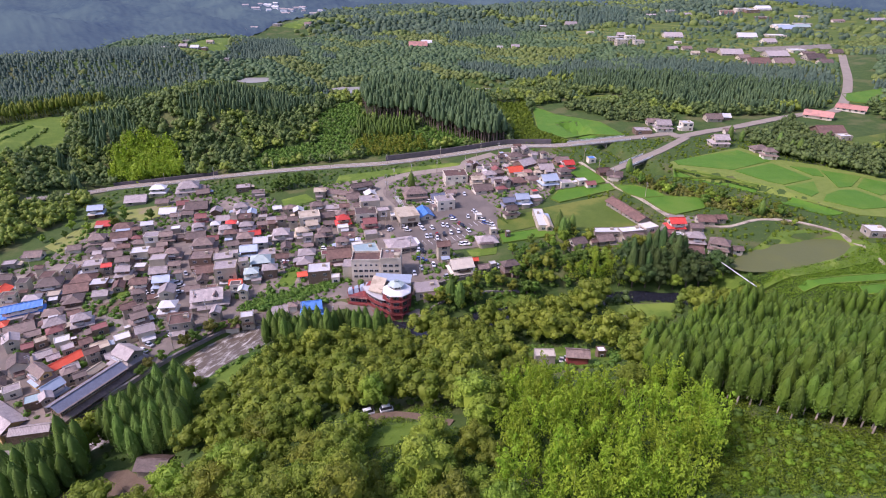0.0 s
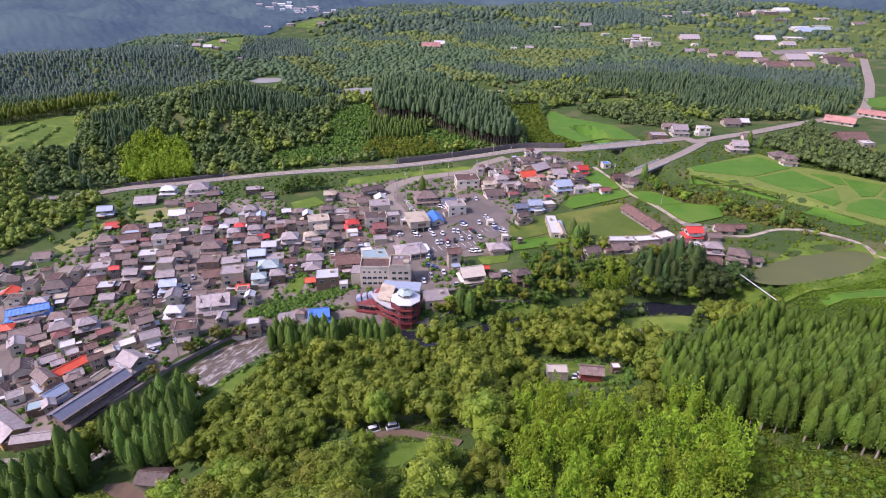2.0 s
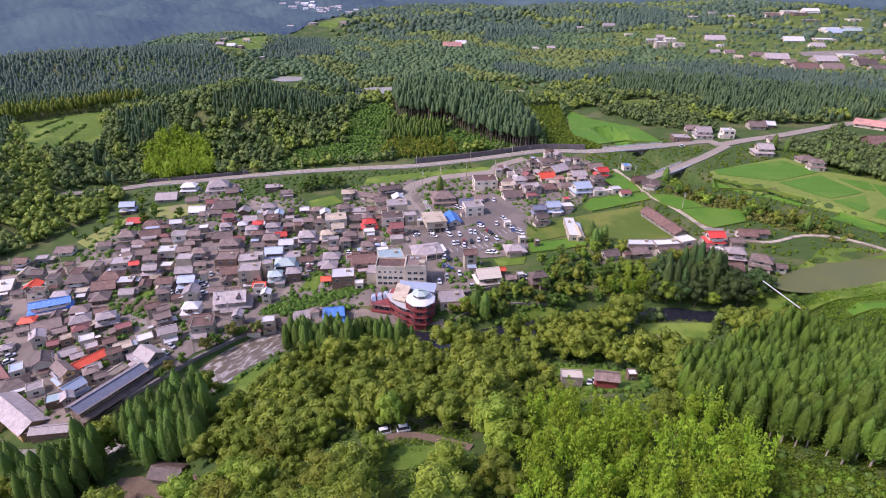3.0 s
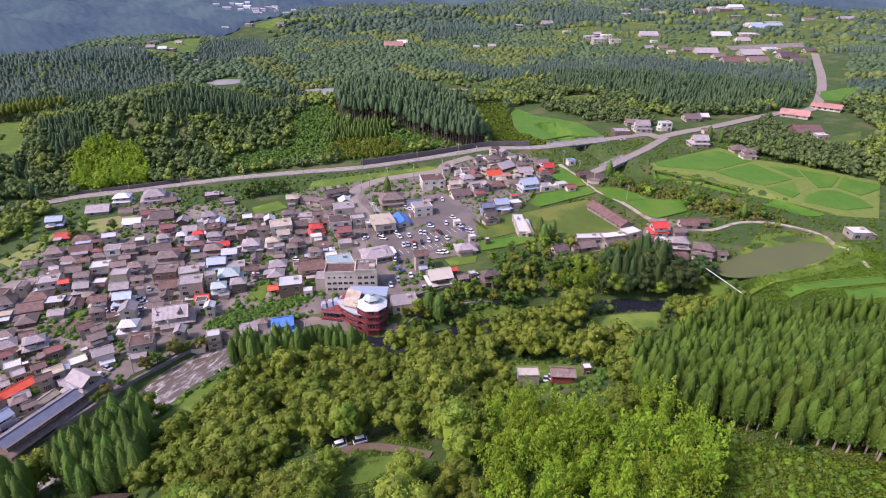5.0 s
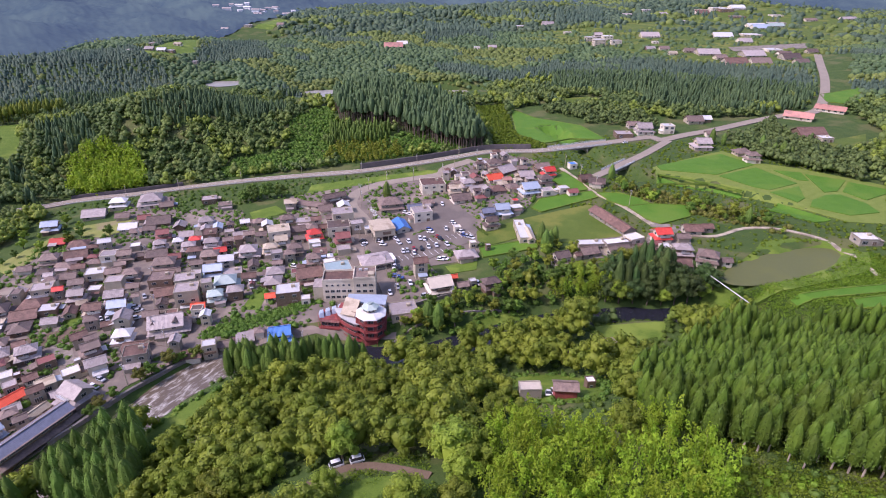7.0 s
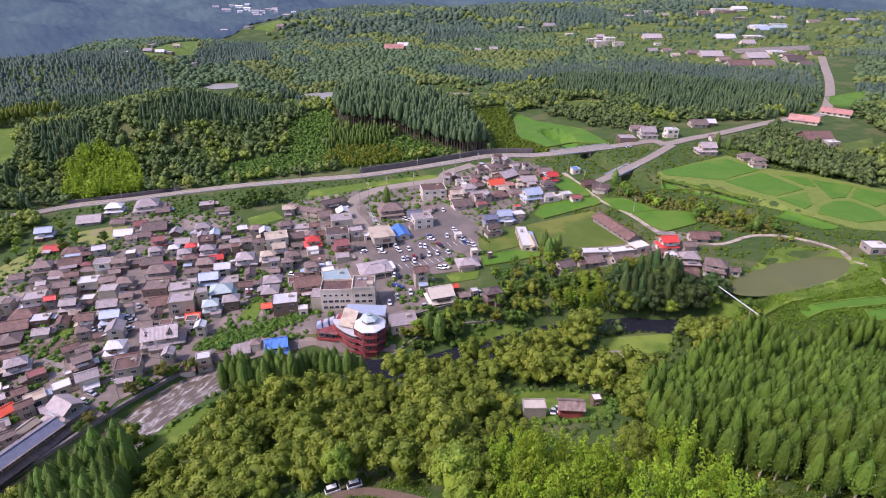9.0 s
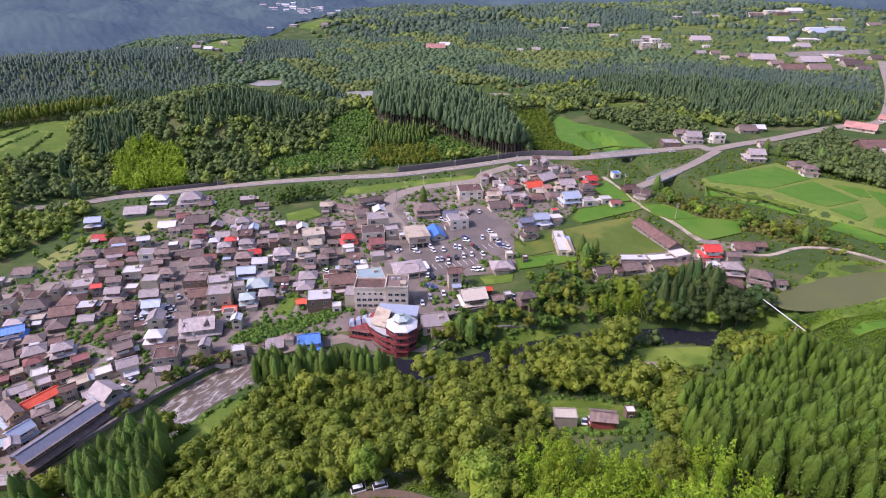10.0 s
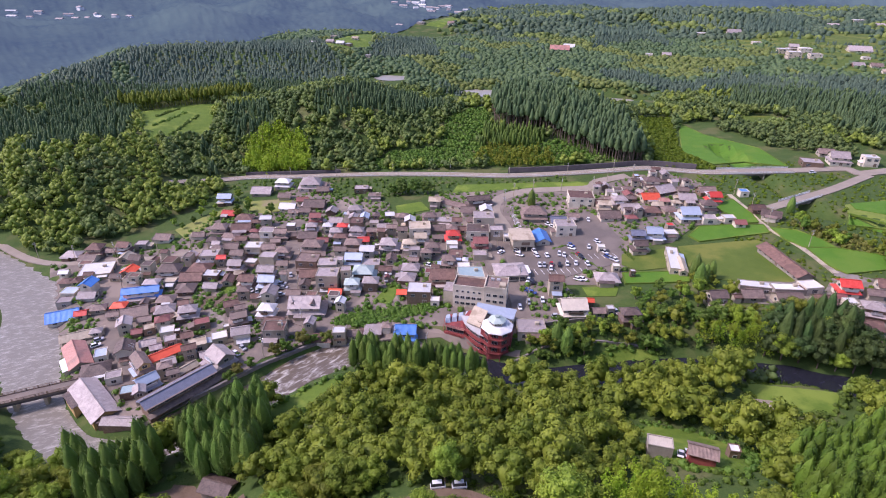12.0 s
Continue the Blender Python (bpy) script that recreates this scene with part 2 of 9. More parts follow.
M = {
    "far_white": surface("far_white", (0.6, 0.6, 0.6), (0.7, 0.7, 0.7), 9, 2, 0.8, 0, spread=0.2),
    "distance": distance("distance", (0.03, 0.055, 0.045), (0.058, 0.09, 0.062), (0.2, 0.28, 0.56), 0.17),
    "soil": surface("soil", (0.039, 0.081, 0.015), (0.070, 0.109, 0.022), 6, 0.6, 0.95, 0.8, c=(0.111, 0.123, 0.041)),
    "asphalt": surface("asphalt", (0.156, 0.128, 0.106), (0.222, 0.183, 0.149), 5, 0.3, 0.9, 0.2, c=(0.267, 0.216, 0.172)),
    "lot": surface("lot", (0.132, 0.111, 0.095), (0.171, 0.145, 0.122), 7, 0.3, 0.9, 0.2, c=(0.193, 0.161, 0.134)),
    "road": surface("road", (0.260, 0.218, 0.171), (0.333, 0.281, 0.219), 6, 0.3, 0.9, 0.15),
    "concrete": surface("concrete", (0.367, 0.308, 0.224), (0.514, 0.440, 0.319), 2.5, 0.25, 0.85, 0.3, c=(0.269, 0.220, 0.164)),
    "darkwall": surface("darkwall", (0.09, 0.08, 0.085), (0.14, 0.12, 0.12), 3, 0.4, 0.9, 0.5),
    "paint_white": surface("paint_white", (0.72, 0.72, 0.7), (0.8, 0.8, 0.78), 1, 0.1, 0.7, 0),
    "rice": surface("rice", (0.062, 0.168, 0.008), (0.090, 0.203, 0.013), 6, 0.35, 0.75, 0.8, c=(0.106, 0.203, 0.016)),
    "paddock": surface("paddock", (0.072, 0.118, 0.013), (0.103, 0.147, 0.020), 8, 0.5, 0.85, 0.7, c=(0.161, 0.180, 0.031)),
    "grass": surface("grass", (0.081, 0.145, 0.013), (0.124, 0.194, 0.021), 4, 0.4, 0.85, 0.8, c=(0.175, 0.239, 0.032)),
    "bank": surface("bank", (0.13, 0.19, 0.025), (0.19, 0.235, 0.045), 4, 0.4, 0.9, 0.7),
    "drygrass": surface("drygrass", (0.2, 0.24, 0.05), (0.26, 0.26, 0.08), 5, 0.5, 0.9, 0.7, c=(0.25, 0.21, 0.11)),
    "earth": surface("earth", (0.13, 0.09, 0.06), (0.18, 0.13, 0.09), 3, 0.4, 0.95, 0.6),
    "gravel": surface("gravel", (0.21, 0.18, 0.15), (0.29, 0.25, 0.21), 2, 0.3, 0.95, 0.6, c=(0.17, 0.15, 0.11)),
    "stone": surface("stone", (0.16, 0.14, 0.13), (0.26, 0.23, 0.21), 1.5, 0.4, 0.9, 0.8),
    "plaster": surface("plaster", (0.572, 0.512, 0.406), (0.686, 0.615, 0.490), 2.5, 0.3, 0.8, 0.1, spread=0.15, c=(0.504, 0.442, 0.339)),
    "cream": surface("cream", (0.428, 0.365, 0.268), (0.510, 0.440, 0.326), 2.5, 0.3, 0.8, 0.1, spread=0.15, c=(0.377, 0.320, 0.238)),
    "greywall": surface("greywall", (0.302, 0.265, 0.215), (0.385, 0.338, 0.271), 2.5, 0.3, 0.8, 0.1, spread=0.18, c=(0.270, 0.230, 0.178)),
    "timber": surface("timber", (0.14, 0.09, 0.06), (0.24, 0.17, 0.12), 0.8, 0.12, 0.75, 0.3, spread=0.2),
    "ochre": surface("ochre", (0.5, 0.33, 0.13), (0.58, 0.4, 0.18), 2, 0.3, 0.8, 0.1),
    "redpaint": surface("redpaint", (0.27, 0.062, 0.058), (0.36, 0.092, 0.082), 1.5, 0.25, 0.6, 0.15, c=(0.2, 0.055, 0.055)),
    "tealwall": surface("tealwall", (0.3, 0.5, 0.45), (0.38, 0.57, 0.5), 2, 0.3, 0.75, 0.1),
    "frame": surface("frame", (0.5, 0.5, 0.5), (0.6, 0.6, 0.6), 1, 0.1, 0.45, 0, 0.4),
    "rail": surface("rail", (0.62, 0.63, 0.64), (0.7, 0.71, 0.72), 1, 0.1, 0.4, 0, 0.3),
    "bark": surface("bark", (0.09, 0.065, 0.05), (0.17, 0.13, 0.1), 0.5, 0.1, 0.9, 0.6, spread=0.25),
    "palebark": surface("palebark", (0.3, 0.24, 0.18), (0.4, 0.33, 0.26), 0.8, 0.15, 0.85, 0.5, spread=0.2),
    "culm": surface("culm", (0.28, 0.34, 0.08), (0.38, 0.4, 0.13), 0.8, 0.15, 0.5, 0.1, spread=0.2),
    "tyre": surface("tyre", (0.02, 0.02, 0.02), (0.03, 0.03, 0.03), 0.3, 0.05, 0.9, 0),
    "broad": leaves("broad", (0.161, 0.234, 0.025), (0.281, 0.339, 0.037), 9, 0.17, 0.34, 0.3, 0.02),
    # hill woods: bluer than the near broadleaf, a little haze painted into the colour
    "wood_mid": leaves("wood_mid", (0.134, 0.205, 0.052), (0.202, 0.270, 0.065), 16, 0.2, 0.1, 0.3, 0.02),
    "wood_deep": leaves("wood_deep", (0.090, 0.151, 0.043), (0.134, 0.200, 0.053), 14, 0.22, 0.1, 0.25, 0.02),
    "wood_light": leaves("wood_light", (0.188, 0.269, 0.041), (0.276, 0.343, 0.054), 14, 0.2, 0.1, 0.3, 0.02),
    "broad_light": leaves("broad_light", (0.164, 0.241, 0.023), (0.246, 0.308, 0.037), 8, 0.16, 0.2, 0.35, 0.01),
    "cedar": leaves("cedar", (0.073, 0.135, 0.021), (0.122, 0.194, 0.030), 7, 0.2, 0.2, 0.1, 0.01),
    "cedar_near": leaves("cedar_near", (0.057, 0.111, 0.010), (0.094, 0.150, 0.015), 6, 0.3, 0.25, 0.12, 0.006),
    # hill cedars: the near cedar green with some haze mixed in, more blue
    "cedar_hazed": leaves("cedar_hazed", (0.077, 0.138, 0.058), (0.117, 0.187, 0.070), 14, 0.14, 0.22, 0.22, 0.02),
    "grove_dark": leaves("grove_dark", (0.045, 0.085, 0.022), (0.085, 0.13, 0.032), 6, 0.25, 0.2, 0.2, 0.02),
    "bamboo": leaves("bamboo", (0.205, 0.343, 0.018), (0.331, 0.447, 0.030), 5, 0.14, 0.2, 0.4, 0.012),
    "bamboo_gold": leaves("bamboo_gold", (0.2, 0.24, 0.02), (0.27, 0.29, 0.04), 9, 0.35, 0.2, 0.4, 0.02),
    "shrub": leaves("shrub", (0.09, 0.178, 0.024), (0.15, 0.245, 0.036), 5, 0.2, 0.25, 0.3, 0.012),
    "weed": leaves("weed", (0.130, 0.224, 0.014), (0.181, 0.275, 0.020), 5, 0.12, 0.2, 0.4, 0.012),
    "reed": leaves("reed", (0.16, 0.19, 0.03), (0.24, 0.25, 0.055), 6, 0.35, 0.2, 0.35, 0.02),
    # far woods: haze put into the base colours as lighter, bluer greens
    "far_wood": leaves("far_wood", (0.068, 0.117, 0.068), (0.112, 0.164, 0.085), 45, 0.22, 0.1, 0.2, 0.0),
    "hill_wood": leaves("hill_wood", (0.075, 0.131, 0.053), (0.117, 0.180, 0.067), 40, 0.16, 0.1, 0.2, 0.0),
    "far_conifer_hazed": leaves("far_conifer_hazed", (0.073, 0.125, 0.087), (0.112, 0.168, 0.104), 50, 0.12, 0.1, 0.25, 0.0),
    "rapids": water("rapids", (0.13, 0.1, 0.07), (0.8, 0.77, 0.7), 0.42, 1.5, 0.3, flow=55),
    "river": water("river", (0.2, 0.18, 0.14), (0.52, 0.49, 0.43), 0.42, 1.2, 0.4, flow=35),
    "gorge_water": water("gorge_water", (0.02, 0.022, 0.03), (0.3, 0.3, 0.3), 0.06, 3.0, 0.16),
    "pond_water": water("pond_water", (0.12, 0.13, 0.04), (0.155, 0.165, 0.055), 0.4, 12.0, 0.5),
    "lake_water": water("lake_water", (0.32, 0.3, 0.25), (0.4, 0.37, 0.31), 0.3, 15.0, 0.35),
}
M["pond_water"].node_tree.nodes["Principled BSDF"].inputs["Specular IOR Level"].default_value = 0.2
ROOF = {
    "dark": ribbed("roof_dark", (0.082, 0.058, 0.049), (0.169, 0.118, 0.095), 0.3, 0.55),
    "grey": ribbed("roof_grey", (0.146, 0.102, 0.084), (0.285, 0.202, 0.162), 0.3, 0.55, stain=(0.206, 0.150, 0.117)),
    "pale": ribbed("roof_pale", (0.286, 0.237, 0.222), (0.465, 0.395, 0.366), 0.45, 0.5, stain=(0.360, 0.304, 0.278)),
    "white": ribbed("roof_white", (0.598, 0.585, 0.566), (0.686, 0.671, 0.648), 0.45, 0.5),
    "red": ribbed("roof_red", (0.575, 0.050, 0.036), (0.667, 0.077, 0.054), 0.45, 0.5),
    "maroon": ribbed("roof_maroon", (0.2, 0.07, 0.06), (0.27, 0.1, 0.085), 0.4, 0.6),
    "orange": ribbed("roof_orange", (0.725, 0.091, 0.040), (0.825, 0.126, 0.056), 0.45, 0.5),
    "blue": ribbed("roof_blue", (0.06, 0.2, 0.55), (0.085, 0.27, 0.64), 0.45, 0.45),
    "lightblue": ribbed("roof_lightblue", (0.36, 0.43, 0.52), (0.44, 0.5, 0.58), 0.45, 0.45),
    "brown": ribbed("roof_brown", (0.107, 0.060, 0.046), (0.226, 0.128, 0.095), 0.3, 0.65, stain=(0.129, 0.075, 0.057)),
    "teal": ribbed("roof_teal", (0.26, 0.36, 0.36), (0.33, 0.42, 0.42), 0.45, 0.5),
    "sage": ribbed("roof_sage", (0.34, 0.42, 0.38), (0.42, 0.49, 0.45), 0.4, 0.5),
    "tan": ribbed("roof_tan", (0.428, 0.350, 0.246), (0.530, 0.440, 0.317), 0.45, 0.6, stain=(0.347, 0.270, 0.185)),
    "slate": ribbed("roof_slate", (0.13, 0.14, 0.18), (0.18, 0.19, 0.24), 0.45, 0.4),
    "solar": ribbed("roof_solar", (0.551, 0.475, 0.371), (0.639, 0.553, 0.434), 0.45, 0.4),
    "salmon": ribbed("roof_salmon", (0.460, 0.209, 0.162), (0.550, 0.275, 0.216), 0.45, 0.5, stain=(0.360, 0.190, 0.153)),
}
glass = bpy.data.materials.new("window_glass")
glass.use_nodes = True
_p = glass.node_tree.nodes["Principled BSDF"]
_p.inputs["Base Color"].default_value, _p.inputs["Roughness"].default_value, _p.inputs["Specular IOR Level"].default_value = (0.035, 0.042, 0.05, 1), 0.08, 0.8
M["glass"] = glass
for _n, _a in (("car_white", (0.75, 0.75, 0.76)), ("car_silver", (0.42, 0.43, 0.45)), ("car_black", (0.02, 0.02, 0.025)), ("car_red", (0.38, 0.02, 0.02)), ("car_blue", (0.04, 0.08, 0.26))):
    M[_n] = surface(_n, _a, tuple(min(0.85, v * 1.06) for v in _a), 0.8, 0.1, 0.25, 0, 0.0, gloss=0.6)

# ---- the lie of the land ----
def ss(a, b, v):
    s = np.clip((np.asarray(v, float) - a) / (b - a), 0.0, 1.0)
    return s * s * (3 - 2 * s)


def bump(x, y, cx, cy, rx, ry, turn=0.0):
    c, s = math.cos(radians(turn)), math.sin(radians(turn))
    u, v = ((x - cx) * c + (y - cy) * s) / rx, ((y - cy) * c - (x - cx) * s) / ry
    return np.exp(-(u * u + v * v))


def roll(x, y, size, a, b):
    return (np.sin(x / size + a) * np.cos(y / size * 1.13 + b) + 0.5 * np.sin(x / size * 2.3 + y / size * 1.7 + b)) / 1.5


# centre line of the water, its level and half its width
RIVER = [
    (190, 140, 1.5, 8), (137, 165, 0.5, 7), (115, 182, 0, 6.5), (102, 194, -0.8, 5.6), (88, 193.5, -1.3, 5.6), (72.5, 197, -1.8, 4.6), (57, 195, -2.5, 5.2), (43, 194.5, -3.0, 5),
    (26, 191, -3.7, 4.6), (8, 184.5, -4.5, 4.6), (-10, 178, -5.2, 5), (-27, 178.5, -6, 5.2), (-43, 182.5, -6.8, 5.4), (-57, 181.5, -7.4, 5.5), (-79, 181, -8.2, 6),
    (-87, 175, -8.6, 7), (-95.5, 166, -9, 6.6), (-102, 155, -9.7, 6.5), (-109, 144, -10.5, 6.5), (-117, 132, -11.5, 6), (-133, 118, -13, 5),
    (-152, 117.5, -14, 5.5), (-172, 127, -14.8, 6.2), (-190, 140, -15.4, 8), (-214, 161, -16.4, 10.5), (-253, 197, -18.6, 11.5), (-340, 230, -22, 12)]
# the brook under the two road bridges
BROOK = [(92, 450), (103, 398), (113, 365), (119.5, 332), (147.6, 315), (167, 293), (177, 277), (191, 250), (216, 222)]


# pond and lakes: centre, half axes, turn, water level
POOLS = [(146, 215.5, 31, 9.0, 22, 9.6), (-30, 640, 100, 25, -3, -2.5), (-222, 657, 17, 16, 30, 5.5)]


def river_at(x, y):
    """Distance to the river's centre line, its level and its half width there."""
    best = np.full(np.shape(x), 1e9)
    lev, half = np.zeros(np.shape(x)), np.full(np.shape(x), 6.0)
    for (x0, y0, z0, w0), (x1, y1, z1, w1) in zip(RIVER, RIVER[1:]):
        dx, dy = x1 - x0, y1 - y0
        k = np.clip(((x - x0) * dx + (y - y0) * dy) / (dx * dx + dy * dy), 0, 1)
        d = np.hypot(x - x0 - k * dx, y - y0 - k * dy)
        near = d < best
        best, lev, half = np.where(near, d, best), np.where(near, z0 + k * (z1 - z0), lev), np.where(near, w0 + k * (w1 - w0), half)
    return best, lev, half


def ground(x, y, brook=True):
    """Height of the ground, with or without the brook's cut."""
    x, y = np.asarray(x, float), np.asarray(y, float)
    v = 1.5 + 0.078 * x
    v = 12.5 - 3.0 * np.log1p(np.exp(np.clip((12.5 - v) / 3.0, -40, 40)))
    v = -24 + 4.0 * np.log1p(np.exp(np.clip((v + 24) / 4.0, -40, 40)))
    # the far plain and its hills
    far = ss(520, 900, y)
    v = v * (1 - far) + 14 * far
    v = v + 0.032 * np.clip(y - 400, 0, 500) * ss(60, 240, x)
    v = v + ss(900, 1500, y) * (10 + 22 * roll(x, y, 190, 0.4, 1.3)) + ss(650, 1000, y) * 7 * roll(x, y, 90, 1.1, 0.2) * ss(350, 120, x)
    v = v + 60 * bump(x, y, -1250, 2300, 900, 420, -14) + 40 * bump(x, y, -800, 1350, 420, 200, -20) + 26 * bump(x, y, 60, 1250, 420, 120, 6)
    v = v + 40 * bump(x, y, 900, 2900, 1400, 500, 0) + 22 * bump(x, y, 560, 560, 120, 170, 0) + 60 * bump(x, y, -200, 3300, 1200, 500, 10)
    # wooded ridge behind the highway
    r = ss(388, 470, y) * ss(640, 505, y)
    v = v + r * (24 * bump(x, y, -60, 480, 135, 110) + 15 * bump(x, y, -215, 480, 80, 90)) * ss(62, 8, x)
    # western plateau
    edge = -236 - 0.5 * np.clip(290 - y, 0, 120)
    v = v + 27 * ss(0, 110, edge - x) * ss(215, 300, y) * (1 - 0.8 * ss(700, 950, y))
    v = v + 20 * ss(390, 470, y) * ss(-130, -230, x) * ss(-330, -230, x) * (1 - far)
    # crest of the western hill
    v = v + 20 * bump(x, y, -505, 545, 55, 130, 8) + 17 * bump(x, y, -410, 662, 125, 42, 16)
    # near hillside below the camera
    p = ss(163, 84, y)
    v = v + p * (24 * ss(-105, -25, x) + 7 * ss(20, 75, x)) + 3.0 * bump(x, y, 31, 130, 22, 16) + 12 * ss(90, 20, y)
    # basins of the pond and the two lakes
    for cx, cy, rx, ry, turn, level in POOLS:
        c, s = math.cos(radians(turn)), math.sin(radians(turn))
        e = np.hypot(((x - cx) * c + (y - cy) * s) / rx, ((y - cy) * c - (x - cx) * s) / ry)
        k = ss(1.35, 0.95, e)
        v = v * (1 - k) + (level - 1.2) * k
    near = np.full(np.shape(x), 1e9)
    for (x0, y0), (x1, y1) in zip(BROOK, BROOK[1:]):
        dx, dy = x1 - x0, y1 - y0
        k = np.clip(((x - x0) * dx + (y - y0) * dy) / (dx * dx + dy * dy), 0, 1)
        near = np.minimum(near, np.hypot(x - x0 - k * dx, y - y0 - k * dy))
    if brook:
        v = v - (3.8 * ss(240, 330, y) + 1.4) * ss(9, 2.5, near)
    # river bed and its banks
    d, lev, half = river_at(x, y)
    bed = lev - 1.0 + np.clip(d - half, 0, 60) * 0.85
    return np.minimum(v, np.maximum(bed, lev - 1.0))


def gz(x, y):
    return float(ground(x, y))


# ---- outlines of fields, ways and woods ----
Z_PADDOCK = [(44.8, 279.1), (81.6, 291.2), (87, 281.4), (95.1, 255.3), (85.2, 249.8), (63.3, 247.6), (50.3, 248.8), (46.1, 259.9)]
Z_RICE_A = [(57.6, 303.5), (75.1, 307.9), (88.4, 309.5), (88.9, 299.9), (55, 285.3), (51, 291.8)]
Z_RICE_B = [(69.4, 333.7), (80.7, 345), (86, 323.6), (87, 312.4), (75.2, 309.5), (73.3, 322.1)]
Z_FIELD_OLIVE = [(18.7, 268), (31.6, 272.6), (39.5, 276.6), (37, 256), (25.3, 251.8), (18.3, 256.4)]
Z_RICE_C = [(18.4, 248.5), (47.2, 253.9), (44.8, 243.9), (19.3, 238.9)]
Z_RICE_D = [(90.7, 306.6), (102, 304.4), (109.7, 295.1), (113.8, 285.9), (99.3, 284.9), (93.8, 292.8)]
Z_RICE_E = [(100.5, 284.6), (113.1, 285.9), (132, 281.1), (126.6, 267.1), (109.3, 260.3), (104.5, 266.7)]
Z_LAWN_RIVER = [(3.8, 190.4), (15.4, 197.5), (28.6, 199.7), (30.8, 196.2), (7, 188.6)]
Z_FIELDS_EAST = [(136.2, 344.2), (193.8, 372.2), (204.9, 345.0), (224.5, 332.5), (253.9, 301.7), (215.0, 250.1), (198.8, 254.0), (189.0, 269.8), (172.6, 293.1), (158.6, 310.1), (133.8, 332.8)]
Z_RICE_F = [(139.3, 345.8), (189.2, 365.1), (199.6, 341.8), (167.8, 325.5), (139.2, 338.0)]
Z_RICE_G = [(168.1, 323.3), (197.3, 336.3), (205.8, 307.5), (184.5, 298.1), (178.3, 304.0)]
Z_RICE_H = [(198.7, 282.0), (210.5, 288.8), (218.5, 289.1), (223.6, 276.0), (222.1, 263.8), (204.8, 261.1), (192.0, 273.2)]
Z_RICE_I = [(134.1, 331.1), (160.4, 308.7), (169.9, 297.9), (168.1, 296.1), (156.1, 311.2), (127.6, 314.7)]
Z_RICE_P = [(183.2, 294.8), (203.8, 302.5), (196.4, 284.8), (189.2, 279.5)]
Z_RICE_Q = [(205.3, 330.5), (219.1, 325.5), (215.0, 311.0), (209.5, 313.0)]
Z_RICE_R = [(219.8, 322.6), (236.6, 310.8), (220.3, 294.1), (212.1, 292.7)]
Z_RICE_S = [(223.0, 293.4), (236.3, 308.0), (249.4, 295.7), (244.1, 288.7), (227.1, 280.4)]
Z_RICE_T = [(180.6, 282.4), (193.4, 258.2), (185.5, 258.1), (166.8, 271.3)]
Z_RICE_J = [(72.9, 521), (87.7, 482.1), (117.6, 448.1), (125.6, 408.2), (101.4, 415.7), (81.2, 408.6), (65.7, 438.3)]
Z_RICE_K = [(87.2, 514.9), (113.8, 477.4), (130.1, 443.9), (130.3, 419.1), (119.1, 453.9), (87.7, 487.1)]
Z_RICE_N = [(132.2, 189.8), (153.8, 192.9), (175, 194.5), (173, 189.2), (150.8, 187.5), (134, 187)]
Z_RICE_O = [(153.3, 185), (171, 187), (166, 178.5), (152, 179.5)]
Z_MEADOW_A = [(267.7, 387.8), (318.6, 408), (293.1, 371.1), (263.7, 365.7)]
Z_RICE_L = [(358.4, 525.3), (403.9, 538.3), (368.7, 485.4), (348.1, 500)]
Z_RICE_M = [(318.6, 737.9), (365.9, 724.1), (342.7, 689.9), (312.5, 701.9)]
Z_YARD_FAR = [(397.1, 781.1), (511.6, 799), (485.6, 753.9), (389.6, 750.3)]
Z_MEADOW_B = [(120.7, 543.5), (150, 543.3), (154.6, 512), (121.3, 510.5)]
Z_CLEARING = [(-379.6, 436.1), (-366.1, 459.6), (-328.6, 476.6), (-296.3, 413.9), (-308.7, 380.6), (-317.9, 369.2)]
Z_MEADOW_FAR = [(-345.8, 720.7), (-344.1, 787.9), (-338.1, 948.7), (-293.7, 778.7), (-313.6, 724.5)]
Z_MEADOW_FAR_B = [(-289.6, 1060.3), (-274.8, 1203.8), (-248.3, 1153.9), (-258.3, 1052)]
Z_MEADOW_FAR_D = [(145.4, 1182.8), (235.4, 1170.5), (210.3, 1090.9), (144.1, 1124.6)]
Z_MEADOW_FAR_E = [(-207.5, 1013.5), (-133.5, 1078.9), (-129.4, 1039.3), (-185.7, 968.3)]
Z_MEADOW_FAR_C = [(321.8, 992.2), (404.1, 1064.3), (373.3, 980.4), (317.6, 950.3)]
Z_LAWN_HUT = [(14.6, 146.6), (23.8, 153.2), (35.3, 150), (45.1, 142), (40.5, 126.2), (35, 123.7), (24.6, 126.2), (15.3, 133)]
Z_BANK_GRASS = [(-78.5, 160.4), (-87.3, 152.2), (-92.5, 145.8), (-95.5, 137.4), (-90.1, 134.3), (-81.2, 139.7), (-73.6, 153.6)]
Z_GORGE_GRASS = [(66.9, 190.4), (75.7, 188.6), (84, 185.4), (75.1, 167.1), (61.8, 166.4), (51.8, 169.8), (51.7, 176.4)]
Z_VERGE = [(-79.4, 358.2), (-47.1, 363.4), (-5, 369.2), (5.4, 366.6), (-1.3, 357.9), (-31.9, 354.8), (-62.5, 346.7), (-79.8, 343.5)]
Z_GRASS_W = [(-210.9, 317.2), (-179.6, 326), (-175.7, 307), (-184.6, 298.9), (-199.5, 304.8)]
Z_GRASS_TOWN = [(-84.1, 210.3), (-82.3, 223.7), (-76.4, 226), (-75.9, 216.1), (-76.1, 209)]
